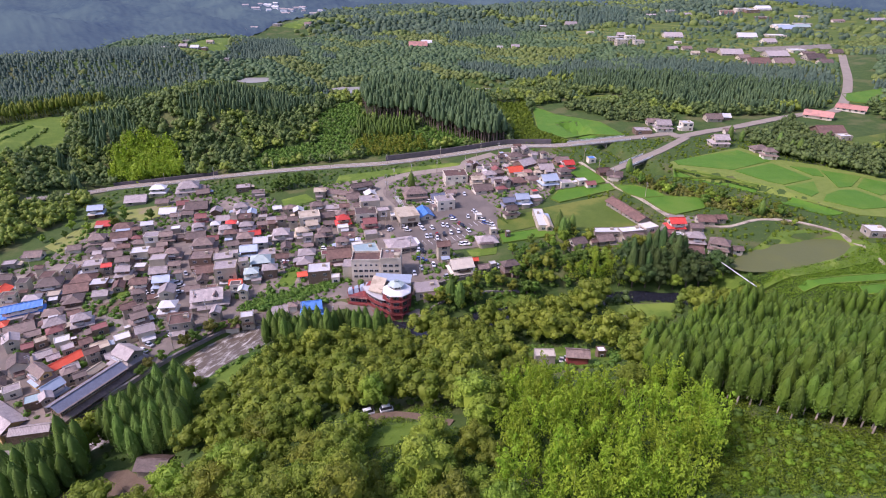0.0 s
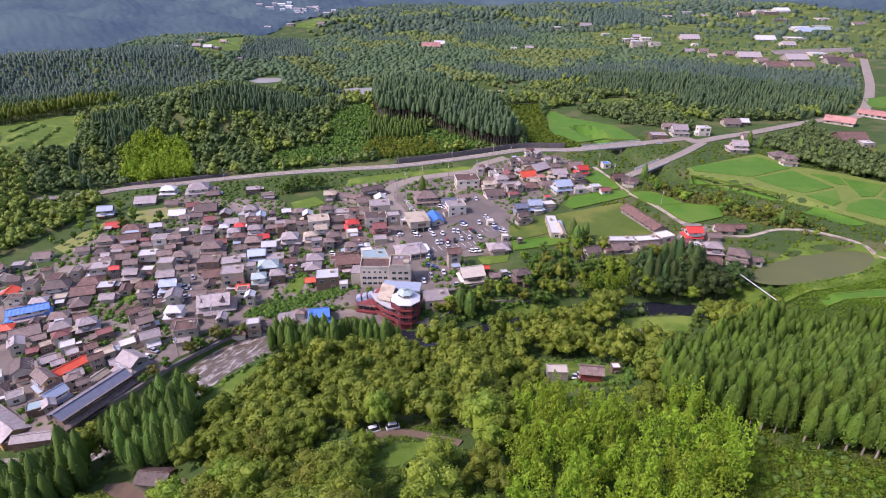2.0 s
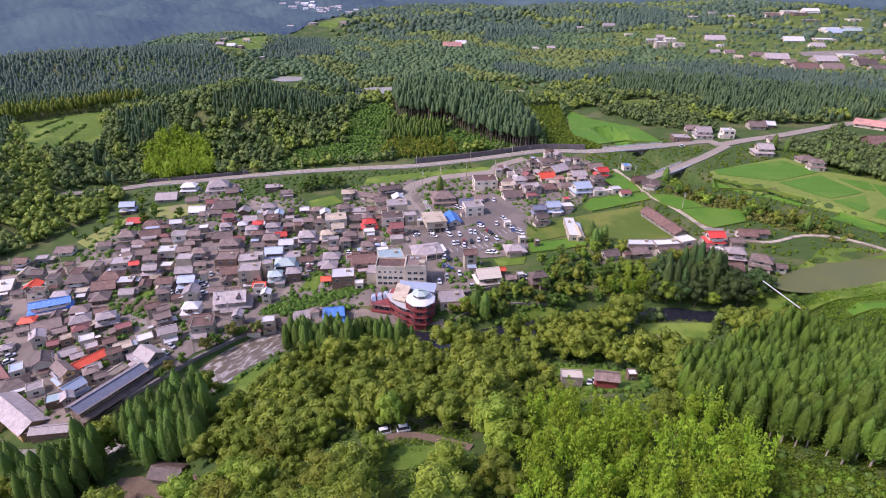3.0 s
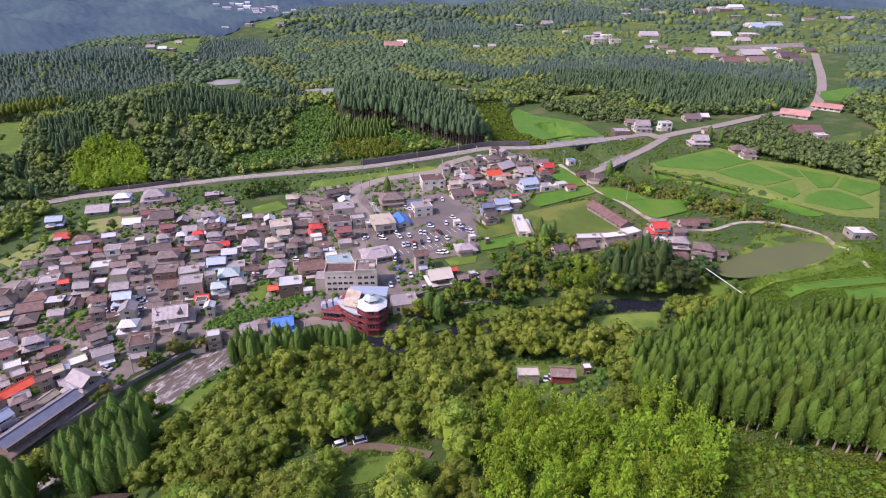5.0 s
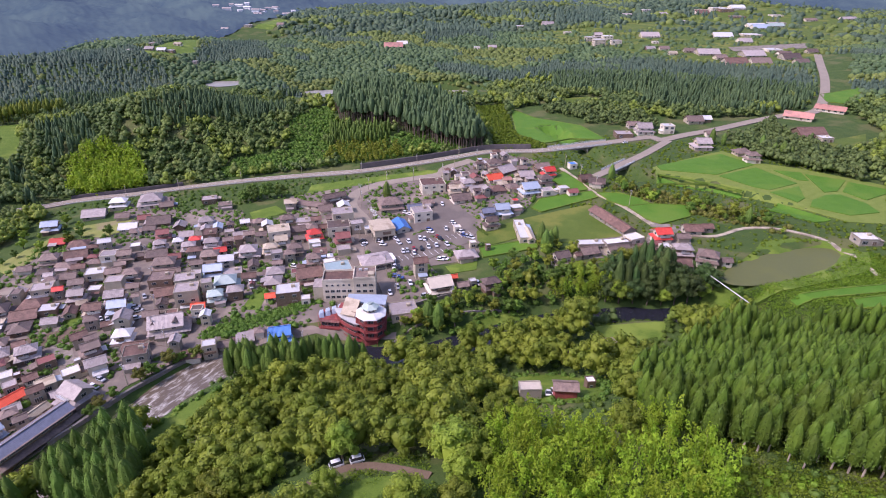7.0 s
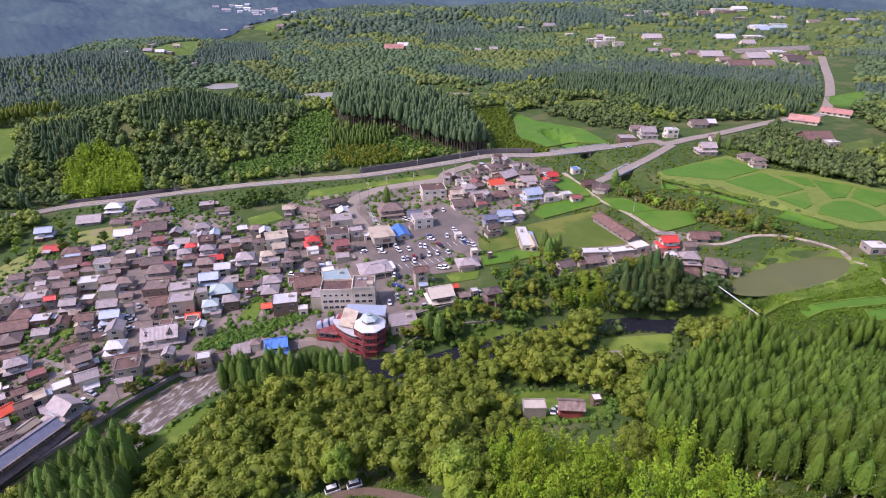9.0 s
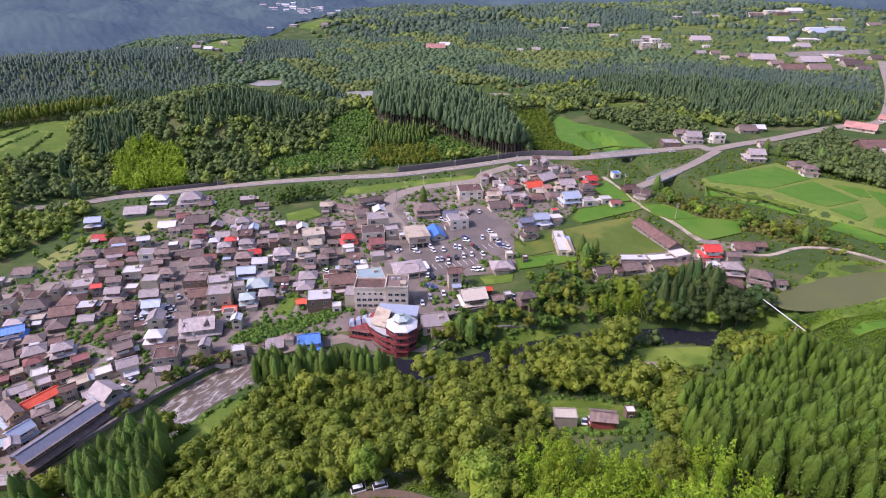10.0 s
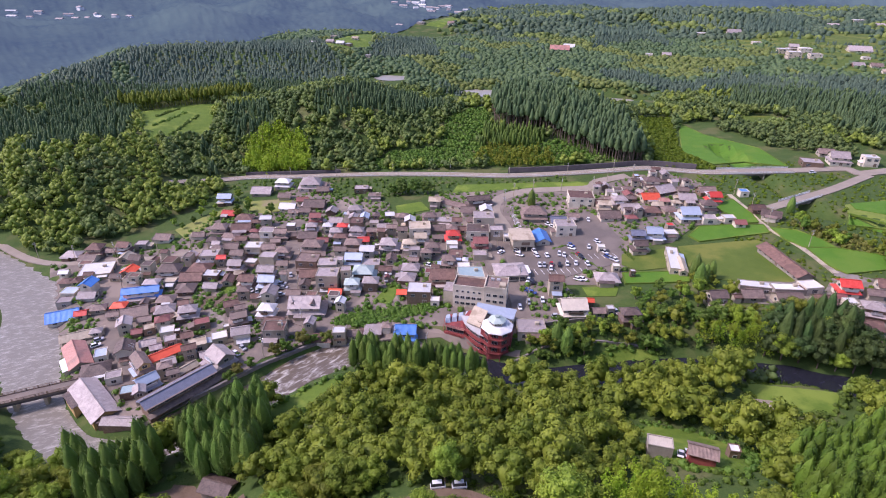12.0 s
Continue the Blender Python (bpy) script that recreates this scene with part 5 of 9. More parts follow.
house(-149.3, 267.7, 15, 5.0, 4.3, 1, "gable", "dark", "timber")
house(-155.8, 234.7, 8, 5.3, 4.6, 1, "flat", "white", "greywall")
house(-155.6, 223.4, 18, 4.9, 4.2, 1, "gable", "tan", "greywall")
house(-156.0, 259.5, 17, 5.5, 4.8, 1, "gable", "grey", "timber")
house(-157.3, 279.2, 18, 4.8, 4.8, 1, "flat", "white", "greywall")
house(-125.9, 236.2, 9, 10.1, 8.7, 2, "flat", "grey", "timber")
house(-121.2, 227.5, 18, 9.0, 7.7, 1, "gable", "brown", "greywall")
house(-112.1, 228.1, 18, 8.3, 7.1, 3, "flat", "pale", "cream")
house(-104.8, 241.4, 12, 8.7, 7.5, 2, "gable", "lightblue", "timber")
house(-107.8, 218.4, 13, 9.3, 8.0, 3, "flat", "pale", "cream")
house(-110.6, 236.8, 14, 4.0, 4.0, 2, "flat", "pale", "plaster")
house(-100.9, 222.4, 18, 4.2, 4.2, 3, "flat", "pale", "cream")
house(-94.8, 229.2, 14, 10.9, 9.3, 2, "hip", "sage", "timber")
house(-95.9, 217.9, 16, 7.7, 6.6, 2, "hip", "sage", "plaster")
house(-88.5, 220.3, 12, 6.9, 6.0, 2, "hip", "pale", "timber")
house(-95.7, 240.5, 14, 7.9, 6.8, 1, "flat", "pale", "cream")
house(-102.0, 212.7, 11, 6.0, 5.1, 1, "gable", "orange", "greywall")
house(-136.2, 215.3, 12, 8.7, 7.5, 2, "gable", "lightblue", "cream")
house(-129.4, 205.1, -77, 7.0, 6.6, 2, "gable", "pale", "plaster")
house(-124.7, 246.9, 18, 5.6, 4.8, 1, "gable", "grey", "greywall")
house(-83.1, 260.1, 12, 7.4, 6.3, 2, "hip", "tan", "cream")
house(-78.7, 267.9, 14, 7.5, 6.5, 2, "gable", "tan", "greywall")
house(-77.6, 251.4, 16, 5.2, 4.4, 2, "flat", "pale", "greywall")
house(-71.6, 251.3, 13, 5.8, 5.0, 2, "hip", "grey", "greywall")
house(-83.7, 228.3, -82, 2.7, 2.2, 1, "gable", "maroon", "greywall")
house(-74.1, 284.4, 13, 8.1, 7.0, 1, "gable", "dark", "greywall")
house(-76.5, 246.6, 10, 4.9, 4.2, 1, "gable", "grey", "plaster")
house(-123.8, 192.7, 9, 7.9, 6.8, 2, "hip", "white", "plaster")
house(-116.9, 186.9, 11, 7.7, 6.7, 1, "gable", "brown", "plaster")
house(-112.4, 179.0, 16, 8.0, 6.9, 2, "flat", "brown", "greywall")
house(-100.8, 185.2, -82, 5.1, 4.2, 2, "gable", "pale", "greywall")
house(-94.3, 182.1, 11, 7.1, 6.1, 1, "gable", "brown", "plaster")
house(-88.4, 184.4, 16, 4.9, 4.2, 2, "flat", "white", "cream")
house(-83.5, 188.0, 13, 6.0, 5.2, 1, "gable", "grey", "cream")
house(-76.9, 190.3, 15, 6.7, 5.8, 1, "lean", "pale", "greywall")
house(-71.7, 192.1, 11, 3.8, 3.8, 1, "hip", "grey", "plaster")
house(-63.6, 190.4, 13, 9.3, 8.0, 2, "gable", "blue", "plaster")
house(-94.9, 201.5, -82, 4.5, 4.3, 2, "gable", "white", "cream")
house(-64.9, 215.1, 11, 9.7, 8.3, 2, "flat", "white", "timber")
house(-72.8, 215.9, 14, 5.0, 4.3, 1, "gable", "orange", "plaster")
house(-120.3, 209.7, 13, 6.4, 5.5, 1, "gable", "grey", "timber")
house(-135.8, 204.1, 22, 4.2, 4.2, 1, "gable", "brown", "cream")
house(-84.5, 318.6, 9, 7.0, 6.0, 2, "gable", "tan", "greywall")
house(-63.4, 311.2, 14, 8.1, 6.9, 1, "gable", "grey", "plaster")
house(-81.5, 295.1, 17, 8.2, 7.1, 2, "hip", "grey", "cream")
house(-72.8, 294.1, 8, 7.8, 6.7, 1, "flat", "pale", "greywall")
house(-65.1, 289.7, 14, 5.8, 5.0, 2, "gable", "brown", "plaster")
house(-52.4, 306.8, -73, 7.0, 6.7, 2, "gable", "white", "greywall")
house(-50.8, 289.5, 13, 10.7, 9.2, 3, "flat", "pale", "cream")
house(-63.3, 272.6, 17, 8.6, 7.4, 2, "hip", "red", "plaster")
house(-62.3, 265.5, 16, 5.5, 4.7, 1, "flat", "white", "plaster")
house(-51.7, 278.5, 11, 11.3, 9.8, 2, "flat", "dark", "plaster")
house(-42.3, 278.9, 15, 6.4, 5.5, 2, "flat", "pale", "greywall")
house(-48.1, 265.3, 14, 8.3, 7.2, 2, "gable", "maroon", "plaster")
house(-70.3, 257.9, 17, 7.7, 6.6, 2, "hip", "grey", "cream")
house(-59.1, 245.0, 10, 7.4, 6.4, 2, "hip", "grey", "plaster")
house(-51.6, 242.5, 18, 5.5, 4.7, 1, "flat", "white", "cream")
house(-36.0, 277.0, 12, 4.4, 4.4, 1, "flat", "white", "plaster")
house(-71.3, 272.6, 9, 5.6, 4.8, 1, "gable", "grey", "cream")
house(-58.2, 296.2, 11, 5.9, 5.1, 1, "gable", "grey", "plaster")
house(-60.9, 284.3, 16, 5.7, 4.9, 1, "gable", "brown", "plaster")
house(-25.9, 306.3, 12, 13.9, 12.0, 2, "hip", "grey", "greywall")
house(-12.8, 301.1, 18, 8.3, 7.2, 1, "gable", "slate", "greywall")
house(-8.8, 288.7, 15, 9.9, 8.5, 2, "flat", "pale", "plaster")
house(-2.0, 331.0, 9, 13.9, 12.0, 2, "flat", "brown", "plaster")
house(-5.0, 307.2, 10, 6.5, 5.6, 1, "gable", "grey", "plaster")
house(-58.4, 229.2, 15, 11.8, 10.1, 2, "gable", "brown", "cream")
house(-45.3, 226.1, 18, 10.8, 9.2, 3, "flat", "teal", "plaster")
house(11.4, 240.0, 10, 9.9, 8.5, 1, "hip", "pale", "cream")
house(-9.6, 226.9, 12, 6.5, 5.6, 3, "gable", "brown", "cream")
house(15.3, 250.2, 9, 3.0, 3.0, 1, "flat", "white", "cream")
house(9.1, 269.3, 9, 3.2, 3.2, 1, "flat", "white", "plaster")
house(13.4, 310.4, 15, 11.1, 9.5, 1, "gable", "dark", "plaster")
house(10.8, 320.3, 11, 7.4, 6.3, 2, "gable", "tan", "plaster")
house(18.8, 328.3, 16, 8.5, 7.3, 2, "hip", "pale", "cream")
house(24.4, 352.2, 8, 5.7, 4.9, 1, "gable", "grey", "plaster")
house(38.7, 361.3, 11, 10.2, 8.8, 2, "hip", "dark", "plaster")
house(44.1, 352.5, 38, 12.1, 10.4, 1, "gable", "pale", "timber")
house(36.0, 339.1, 17, 10.0, 8.6, 1, "gable", "orange", "cream")
house(24.2, 321.2, 15, 10.3, 8.9, 1, "gable", "pale", "cream")
house(35.4, 319.6, 14, 9.6, 8.3, 1, "hip", "brown", "greywall")
house(45.0, 321.4, 17, 7.9, 6.8, 1, "hip", "grey", "cream")
house(55.6, 340.4, 11, 9.6, 8.3, 1, "gable", "pale", "cream")
house(55.4, 352.4, 11, 6.6, 5.6, 1, "gable", "grey", "greywall")
house(43.2, 333.9, 13, 5.6, 4.8, 1, "gable", "salmon", "cream")
house(67.8, 352.7, 16, 9.8, 8.5, 1, "gable", "grey", "timber")
house(69.0, 337.5, 13, 8.1, 6.9, 2, "gable", "red", "greywall")
house(87.4, 351.8, 10, 4.8, 4.8, 1, "flat", "blue", "plaster")
house(52.9, 312.1, 15, 10.9, 9.4, 2, "gable", "lightblue", "plaster")
house(64.4, 325.0, 14, 9.1, 7.8, 2, "hip", "dark", "plaster")
house(62.7, 310.3, 9, 6.9, 5.9, 1, "flat", "pale", "plaster")
house(72.3, 311.7, 13, 5.6, 4.8, 1, "flat", "white", "plaster")
house(76.3, 306.1, 11, 6.1, 5.3, 1, "gable", "maroon", "plaster")
house(89.0, 327.5, 13, 7.6, 6.6, 1, "gable", "brown", "timber")
house(93.9, 319.4, -16, 9.3, 8.0, 1, "gable", "dark", "plaster")
house(26.0, 281.5, 14, 7.4, 6.4, 2, "gable", "slate", "greywall")
house(34.2, 285.1, 9, 9.5, 8.2, 2, "gable", "lightblue", "cream")
house(42.7, 298.2, 18, 3.7, 3.7, 1, "flat", "red", "greywall")
house(41.8, 289.1, 15, 6.4, 5.5, 1, "flat", "white", "cream")
house(25.9, 269.9, 16, 7.4, 6.3, 2, "gable", "dark", "plaster")
house(52.3, 226.6, 18, 8.5, 7.3, 2, "gable", "dark", "plaster")
house(60.3, 230.3, 16, 3.3, 3.3, 1, "gable", "brown", "cream")
house(65.8, 233.6, 15, 8.1, 6.9, 1, "gable", "grey", "greywall")
house(78.7, 232.4, 12, 9.8, 8.4, 1, "gable", "grey", "cream")
house(22.1, 245.7, 11, 2.1, 2.1, 1, "flat", "white", "timber")
house(-1.5, 211.7, 16, 11.6, 10.0, 2, "gable", "solar", "greywall")
house(4.5, 219.3, 10, 3.4, 3.4, 1, "gable", "orange", "timber")
house(7.8, 212.2, 15, 5.2, 4.5, 1, "gable", "grey", "greywall")
house(19.3, 209.3, 18, 7.8, 6.7, 2, "hip", "dark", "timber")
house(-16.5, 197.1, 13, 10.5, 9.0, 1, "flat", "pale", "cream")
house(12.2, 214.0, 16, 2.8, 2.8, 1, "flat", "white", "greywall")
house(-57.1, 211.1, 9, 3.5, 3.5, 1, "flat", "white", "plaster")
house(91.2, 233.1, 9, 8.1, 6.9, 1, "gable", "brown", "cream")
house(99.8, 231.8, 10, 4.2, 4.2, 1, "flat", "white", "plaster")
house(102.0, 242.2, 4, 8.5, 7.3, 2, "gable", "red", "plaster")
house(105.2, 225.7, -9, 8.4, 7.2, 2, "hip", "pale", "timber")
house(119.4, 249.2, -5, 8.6, 7.4, 1, "gable", "brown", "plaster")
house(126.9, 249.9, -2, 5.7, 4.9, 1, "gable", "brown", "greywall")
house(112.7, 218.2, -27, 9.1, 7.9, 2, "hip", "grey", "plaster")
house(100.4, 216.8, -4, 8.2, 7.0, 1, "gable", "brown", "cream")
house(85.8, 226.5, 1, 5.2, 4.5, 1, "gable", "dark", "plaster")

house(97.6, 236.0, 3, 4.9, 4.2, 1, "gable", "maroon", "plaster")
house(190.5, 231.5, -4, 8.5, 7.3, 1, "flat", "white", "greywall")
house(97.6, 227.2, -4, 4.9, 4.2, 1, "gable", "pale", "cream")
house(111.5, 241.2, 2, 6.4, 5.5, 1, "gable", "grey", "cream")
house(119.9, 216.2, -5, 4.9, 4.2, 1, "gable", "grey", "plaster")
house(139.9, 413.8, -2, 11.9, 10.2, 1, "flat", "pale", "timber")
house(157.5, 420.1, -2, 12.0, 10.3, 2, "gable", "pale", "plaster")
house(174.4, 419.4, 2, 8.3, 7.1, 2, "flat", "white", "plaster")
house(204.9, 443.6, -1, 11.6, 10.0, 1, "gable", "grey", "cream")
house(215.1, 446.5, -4, 7.8, 6.7, 1, "gable", "white", "timber")
house(181.6, 378.3, -2, 12.6, 10.9, 2, "gable", "pale", "cream")
house(202.2, 362.9, 2, 10.6, 9.1, 1, "hip", "grey", "cream")
house(200.6, 347.8, -5, 9.4, 8.1, 2, "hip", "grey", "plaster")
house(201.5, 407.6, 1, 7.2, 6.2, 1, "gable", "grey", "plaster")
house(272.3, 404.0, 1, 20.1, 17.3, 1, "gable", "brown", "timber")
house(276.4, 391.5, 2, 8.5, 7.3, 1, "flat", "white", "cream")
house(154.9, 436.7, -1, 8.6, 7.4, 1, "gable", "grey", "greywall")
house(432.1, 873.4, -5, 26.0, 18.0, 1, "gable", "white", "plaster")
house(481.0, 884.9, -4, 26.0, 18.0, 1, "flat", "white", "cream")
house(347.1, 733.9, -3, 26.0, 18.0, 1, "gable", "pale", "cream")
house(394.4, 717.1, 4, 26.0, 18.0, 1, "gable", "pale", "greywall")
house(351.2, 673.1, 2, 25.2, 18.0, 1, "gable", "brown", "greywall")
house(378.3, 669.4, -5, 20.9, 18.0, 1, "gable", "grey", "plaster")
house(423.6, 687.4, -1, 19.9, 17.2, 1, "gable", "dark", "greywall")
house(551.3, 987.6, -4, 26.0, 18.0, 1, "gable", "lightblue", "plaster")
house(599.5, 1207.9, 0, 26.0, 18.0, 2, "flat", "white", "timber")
house(547.4, 1201.0, 4, 26.0, 18.0, 1, "gable", "brown", "plaster")
house(620.7, 1061.3, -3, 26.0, 18.0, 1, "flat", "pale", "plaster")
house(326.5, 877.3, -4, 25.0, 18.0, 1, "gable", "pale", "plaster")
house(418.5, 656.7, -5, 13.7, 11.8, 1, "gable", "dark", "cream")
house(439.4, 822.7, 1, 16.8, 14.5, 1, "gable", "pale", "plaster")
house(435.6, 744.8, -1, 18.4, 15.8, 1, "flat", "white", "plaster")
house(462.9, 1087.3, -5, 10.9, 9.4, 1, "flat", "white", "greywall")
house(428.6, 708.0, -1, 14.6, 12.6, 1, "gable", "grey", "plaster")
house(348.6, 702.4, 4, 13.1, 11.3, 1, "gable", "grey", "cream")
house(331.6, 750.6, -3, 12.4, 10.6, 1, "gable", "grey", "greywall")
house(466.8, 715.9, -3, 11.8, 10.2, 1, "gable", "dark", "cream")
house(594.4, 1148.9, -4, 26.0, 18.0, 1, "flat", "pale", "timber")
house(668.8, 1149.5, 3, 20.7, 17.8, 1, "flat", "pale", "plaster")
house(229.1, 838.4, 0, 13.7, 11.8, 2, "flat", "white", "cream")
house(229.3, 797.7, 1, 14.7, 12.6, 3, "flat", "white", "cream")
house(257.2, 853.0, 1, 13.9, 11.9, 2, "flat", "white", "plaster")
house(255.4, 807.4, 0, 13.2, 11.4, 2, "flat", "pale", "plaster")
house(248.8, 872.6, -1, 12.4, 10.7, 2, "gable", "pale", "greywall")
house(164.3, 1052.9, -0, 19.1, 16.4, 1, "flat", "white", "cream")
house(209.6, 1036.4, 2, 18.8, 16.1, 1, "gable", "pale", "greywall")
house(-45.5, 880.6, 2, 26.0, 18.0, 1, "gable", "salmon", "cream")
house(-33.7, 910.8, 0, 14.9, 12.8, 1, "gable", "white", "cream")
house(74.6, 869.5, -2, 8.9, 7.7, 1, "flat", "white", "plaster")
house(96.0, 863.6, 3, 10.6, 9.1, 1, "gable", "pale", "greywall")
house(287.0, 766.2, 3, 11.0, 9.5, 1, "gable", "pale", "timber")
house(305.6, 767.2, -4, 11.0, 9.5, 1, "gable", "grey", "plaster")
house(303.6, 733.8, -1, 9.1, 7.8, 1, "gable", "tan", "plaster")
house(220.3, 934.8, 3, 11.4, 9.8, 1, "flat", "white", "cream")
house(313.4, 818.4, -2, 8.4, 7.2, 1, "flat", "white", "plaster")
house(-355.8, 738.0, 2, 9.1, 7.8, 1, "flat", "white", "plaster")
house(-338.1, 755.7, 2, 9.3, 8.0, 1, "gable", "pale", "greywall")
house(-324.5, 756.9, 4, 9.3, 8.0, 1, "gable", "white", "plaster")
house(-314.8, 758.7, -5, 9.3, 8.0, 1, "flat", "white", "timber")
house(-322.0, 804.1, -1, 8.2, 7.1, 1, "gable", "tan", "plaster")
house(-352.0, 799.5, 4, 8.2, 7.0, 1, "flat", "pale", "cream")
house(-344.8, 1021.5, 1, 10.3, 8.9, 1, "flat", "white", "plaster")
house(-332.6, 1039.6, -4, 10.5, 9.0, 1, "gable", "pale", "plaster")
house(-274.9, 724.7, 2, 6.0, 5.2, 1, "flat", "white", "greywall")
house(-300.6, 1067.0, -3, 12.9, 11.1, 1, "flat", "white", "greywall")
house(-333.7, 1263.9, 0, 15.1, 13.0, 1, "gable", "pale", "timber")
house(-303.8, 1260.4, -5, 17.6, 15.1, 1, "flat", "white", "cream")
house(-407.6, 1431.4, -4, 17.0, 14.7, 1, "gable", "white", "plaster")
house(-278.5, 1309.0, 2, 13.0, 11.2, 1, "flat", "pale", "greywall")
house(-248.6, 1079.9, -5, 10.8, 9.3, 1, "gable", "grey", "plaster")
house(30.0, 129.0, -6, 7.2, 4.8, 1, "gable", "grey", "redpaint")
house(39.0, 135.4, 4, 2.5, 2.5, 1, "flat", "white", "timber")
house(20.8, 131.6, -1, 6.0, 3.6, 1, "flat", "solar", "greywall")
house(38.6, 159.9, -86, 4.3, 3.5, 1, "gable", "dark", "plaster")
house(-90.7, 107.5, -3, 8.8, 6.2, 1, "gable", "dark", "greywall")
house(-140.6, 193.2, 37, 6.2, 5.3, 2, "gable", "brown", "greywall")
house(-199.1, 230.8, -80, 7.4, 5.9, 1, "flat", "brown", "cream")
house(-131.7, 283.3, 13, 7.1, 6.6, 2, "gable", "pale", "plaster")
house(8.2, 352.8, 8, 4.2, 3.7, 2, "hip", "brown", "cream")
house(24.7, 307.9, 15, 6.7, 4.7, 1, "hip", "maroon", "greywall")
house(-124.0, 289.4, -77, 6.1, 4.9, 2, "gable", "pale", "greywall")
house(37.8, 347.4, -52, 4.1, 3.3, 1, "gable", "brown", "cream")
house(-112.0, 293.3, -73, 5.1, 4.2, 2, "hip", "dark", "timber")
house(-133.7, 276.5, 13, 5.5, 5.0, 2, "hip", "white", "cream")
house(-96.5, 293.3, 16, 6.4, 5.9, 2, "hip", "grey", "cream")
house(55.6, 370.5, 11, 4.0, 3.5, 1, "hip", "dark", "greywall")
house(40.1, 374.3, -79, 4.5, 4.0, 2, "flat", "brown", "plaster")
house(9.3, 328.6, 11, 6.4, 5.8, 1, "gable", "brown", "greywall")
house(-146.5, 288.5, 18, 7.8, 6.5, 2, "gable", "maroon", "greywall")
house(-206.3, 212.3, -78, 6.9, 5.5, 1, "flat", "dark", "plaster")
house(-64.3, 240.2, 10, 4.1, 3.9, 1, "gable", "brown", "cream")
house(46.0, 366.1, 11, 4.3, 3.3, 1, "gable", "dark", "cream")
house(24.9, 336.9, 16, 7.3, 5.3, 1, "hip", "grey", "timber")
house(-183.3, 192.7, -70, 4.4, 3.7, 1, "gable", "grey", "timber")
house(-118.4, 237.2, -81, 4.6, 4.3, 1, "gable", "grey", "cream")
house(33.3, 369.2, -79, 4.3, 3.6, 1, "hip", "white", "plaster")
house(24.7, 343.1, -74, 6.4, 5.6, 1, "gable", "maroon", "cream")
house(-151.9, 219.2, -72, 5.6, 4.2, 1, "gable", "brown", "plaster")
house(-183.4, 247.7, 13, 4.4, 4.0, 2, "gable", "pale", "cream")
house(-226.2, 208.1, 17, 4.9, 3.7, 2, "gable", "brown", "cream")
house(41.9, 369.5, 11, 4.7, 4.5, 1, "gable", "dark", "greywall")
house(-184.2, 211.5, 18, 5.4, 4.7, 1, "flat", "tan", "greywall")
house(-111.1, 287.4, 17, 4.8, 4.2, 1, "flat", "pale", "cream")
house(-75.9, 239.1, 10, 8.0, 7.3, 1, "hip", "pale", "plaster")
house(-135.0, 148.1, 40, 4.4, 3.8, 2, "gable", "grey", "cream")
house(19.1, 348.6, -82, 5.7, 5.1, 1, "flat", "dark", "plaster")
house(-57.7, 253.7, -80, 7.2, 6.8, 1, "flat", "brown", "timber")
house(-198.0, 203.6, 12, 5.6, 4.9, 1, "gable", "grey", "plaster")
house(28.6, 314.8, -75, 5.1, 4.2, 2, "gable", "pale", "greywall")
house(-119.1, 282.1, -77, 8.1, 6.6, 2, "flat", "brown", "timber")
house(11.9, 357.5, -82, 5.4, 4.4, 1, "gable", "pale", "timber")
house(-174.9, 270.5, 10, 5.4, 4.2, 1, "hip", "maroon", "greywall")
house(51.2, 360.0, 11, 4.5, 3.9, 2, "gable", "pale", "plaster")
house(-138.8, 162.2, 40, 5.6, 4.2, 2, "gable", "brown", "greywall")
house(22.9, 312.5, 15, 4.7, 3.4, 2, "gable", "dark", "plaster")
house(-142.1, 205.4, 22, 5.8, 5.3, 2, "hip", "dark", "greywall")
house(30.9, 374.5, -79, 4.5, 3.2, 1, "flat", "lightblue", "timber")
house(-232.1, 205.8, -73, 5.3, 4.2, 1, "hip", "brown", "greywall")
house(49.6, 331.7, 13, 5.2, 4.3, 1, "hip", "tan", "plaster")
house(-164.3, 183.4, 38, 4.7, 4.3, 1, "gable", "brown", "plaster")
house(-241.4, 221.6, 16, 5.9, 4.2, 1, "flat", "brown", "plaster")
house(-65.6, 279.8, -74, 5.9, 5.6, 2, "hip", "grey", "greywall")
house(-245.5, 212.1, 17, 4.9, 4.1, 1, "gable", "white", "plaster")
house(-111.0, 207.2, -77, 5.9, 4.5, 1, "flat", "brown", "cream")
house(58.0, 362.3, -79, 5.7, 4.0, 2, "hip", "dark", "plaster")
house(-46.5, 255.5, 14, 6.2, 5.5, 1, "flat", "pale", "cream")
house(14.6, 344.9, -82, 5.3, 4.4, 1, "flat", "pale", "plaster")
house(-120.8, 263.5, 15, 7.4, 5.5, 2, "hip", "brown", "greywall")
house(-189.5, 205.7, 18, 7.2, 5.5, 2, "hip", "pale", "greywall")
house(-188.4, 231.9, -80, 5.0, 3.6, 2, "flat", "grey", "greywall")
house(-187.7, 169.6, 31, 4.8, 4.2, 1, "hip", "pale", "plaster")
house(-99.3, 205.3, 8, 4.2, 3.7, 2, "flat", "dark", "plaster")
house(29.2, 359.6, 8, 5.3, 3.9, 2, "gable", "dark", "cream")
house(-215.4, 226.9, 8, 6.1, 5.8, 2, "gable", "dark", "greywall")
house(-119.1, 217.9, -77, 5.3, 5.0, 1, "gable", "dark", "greywall")
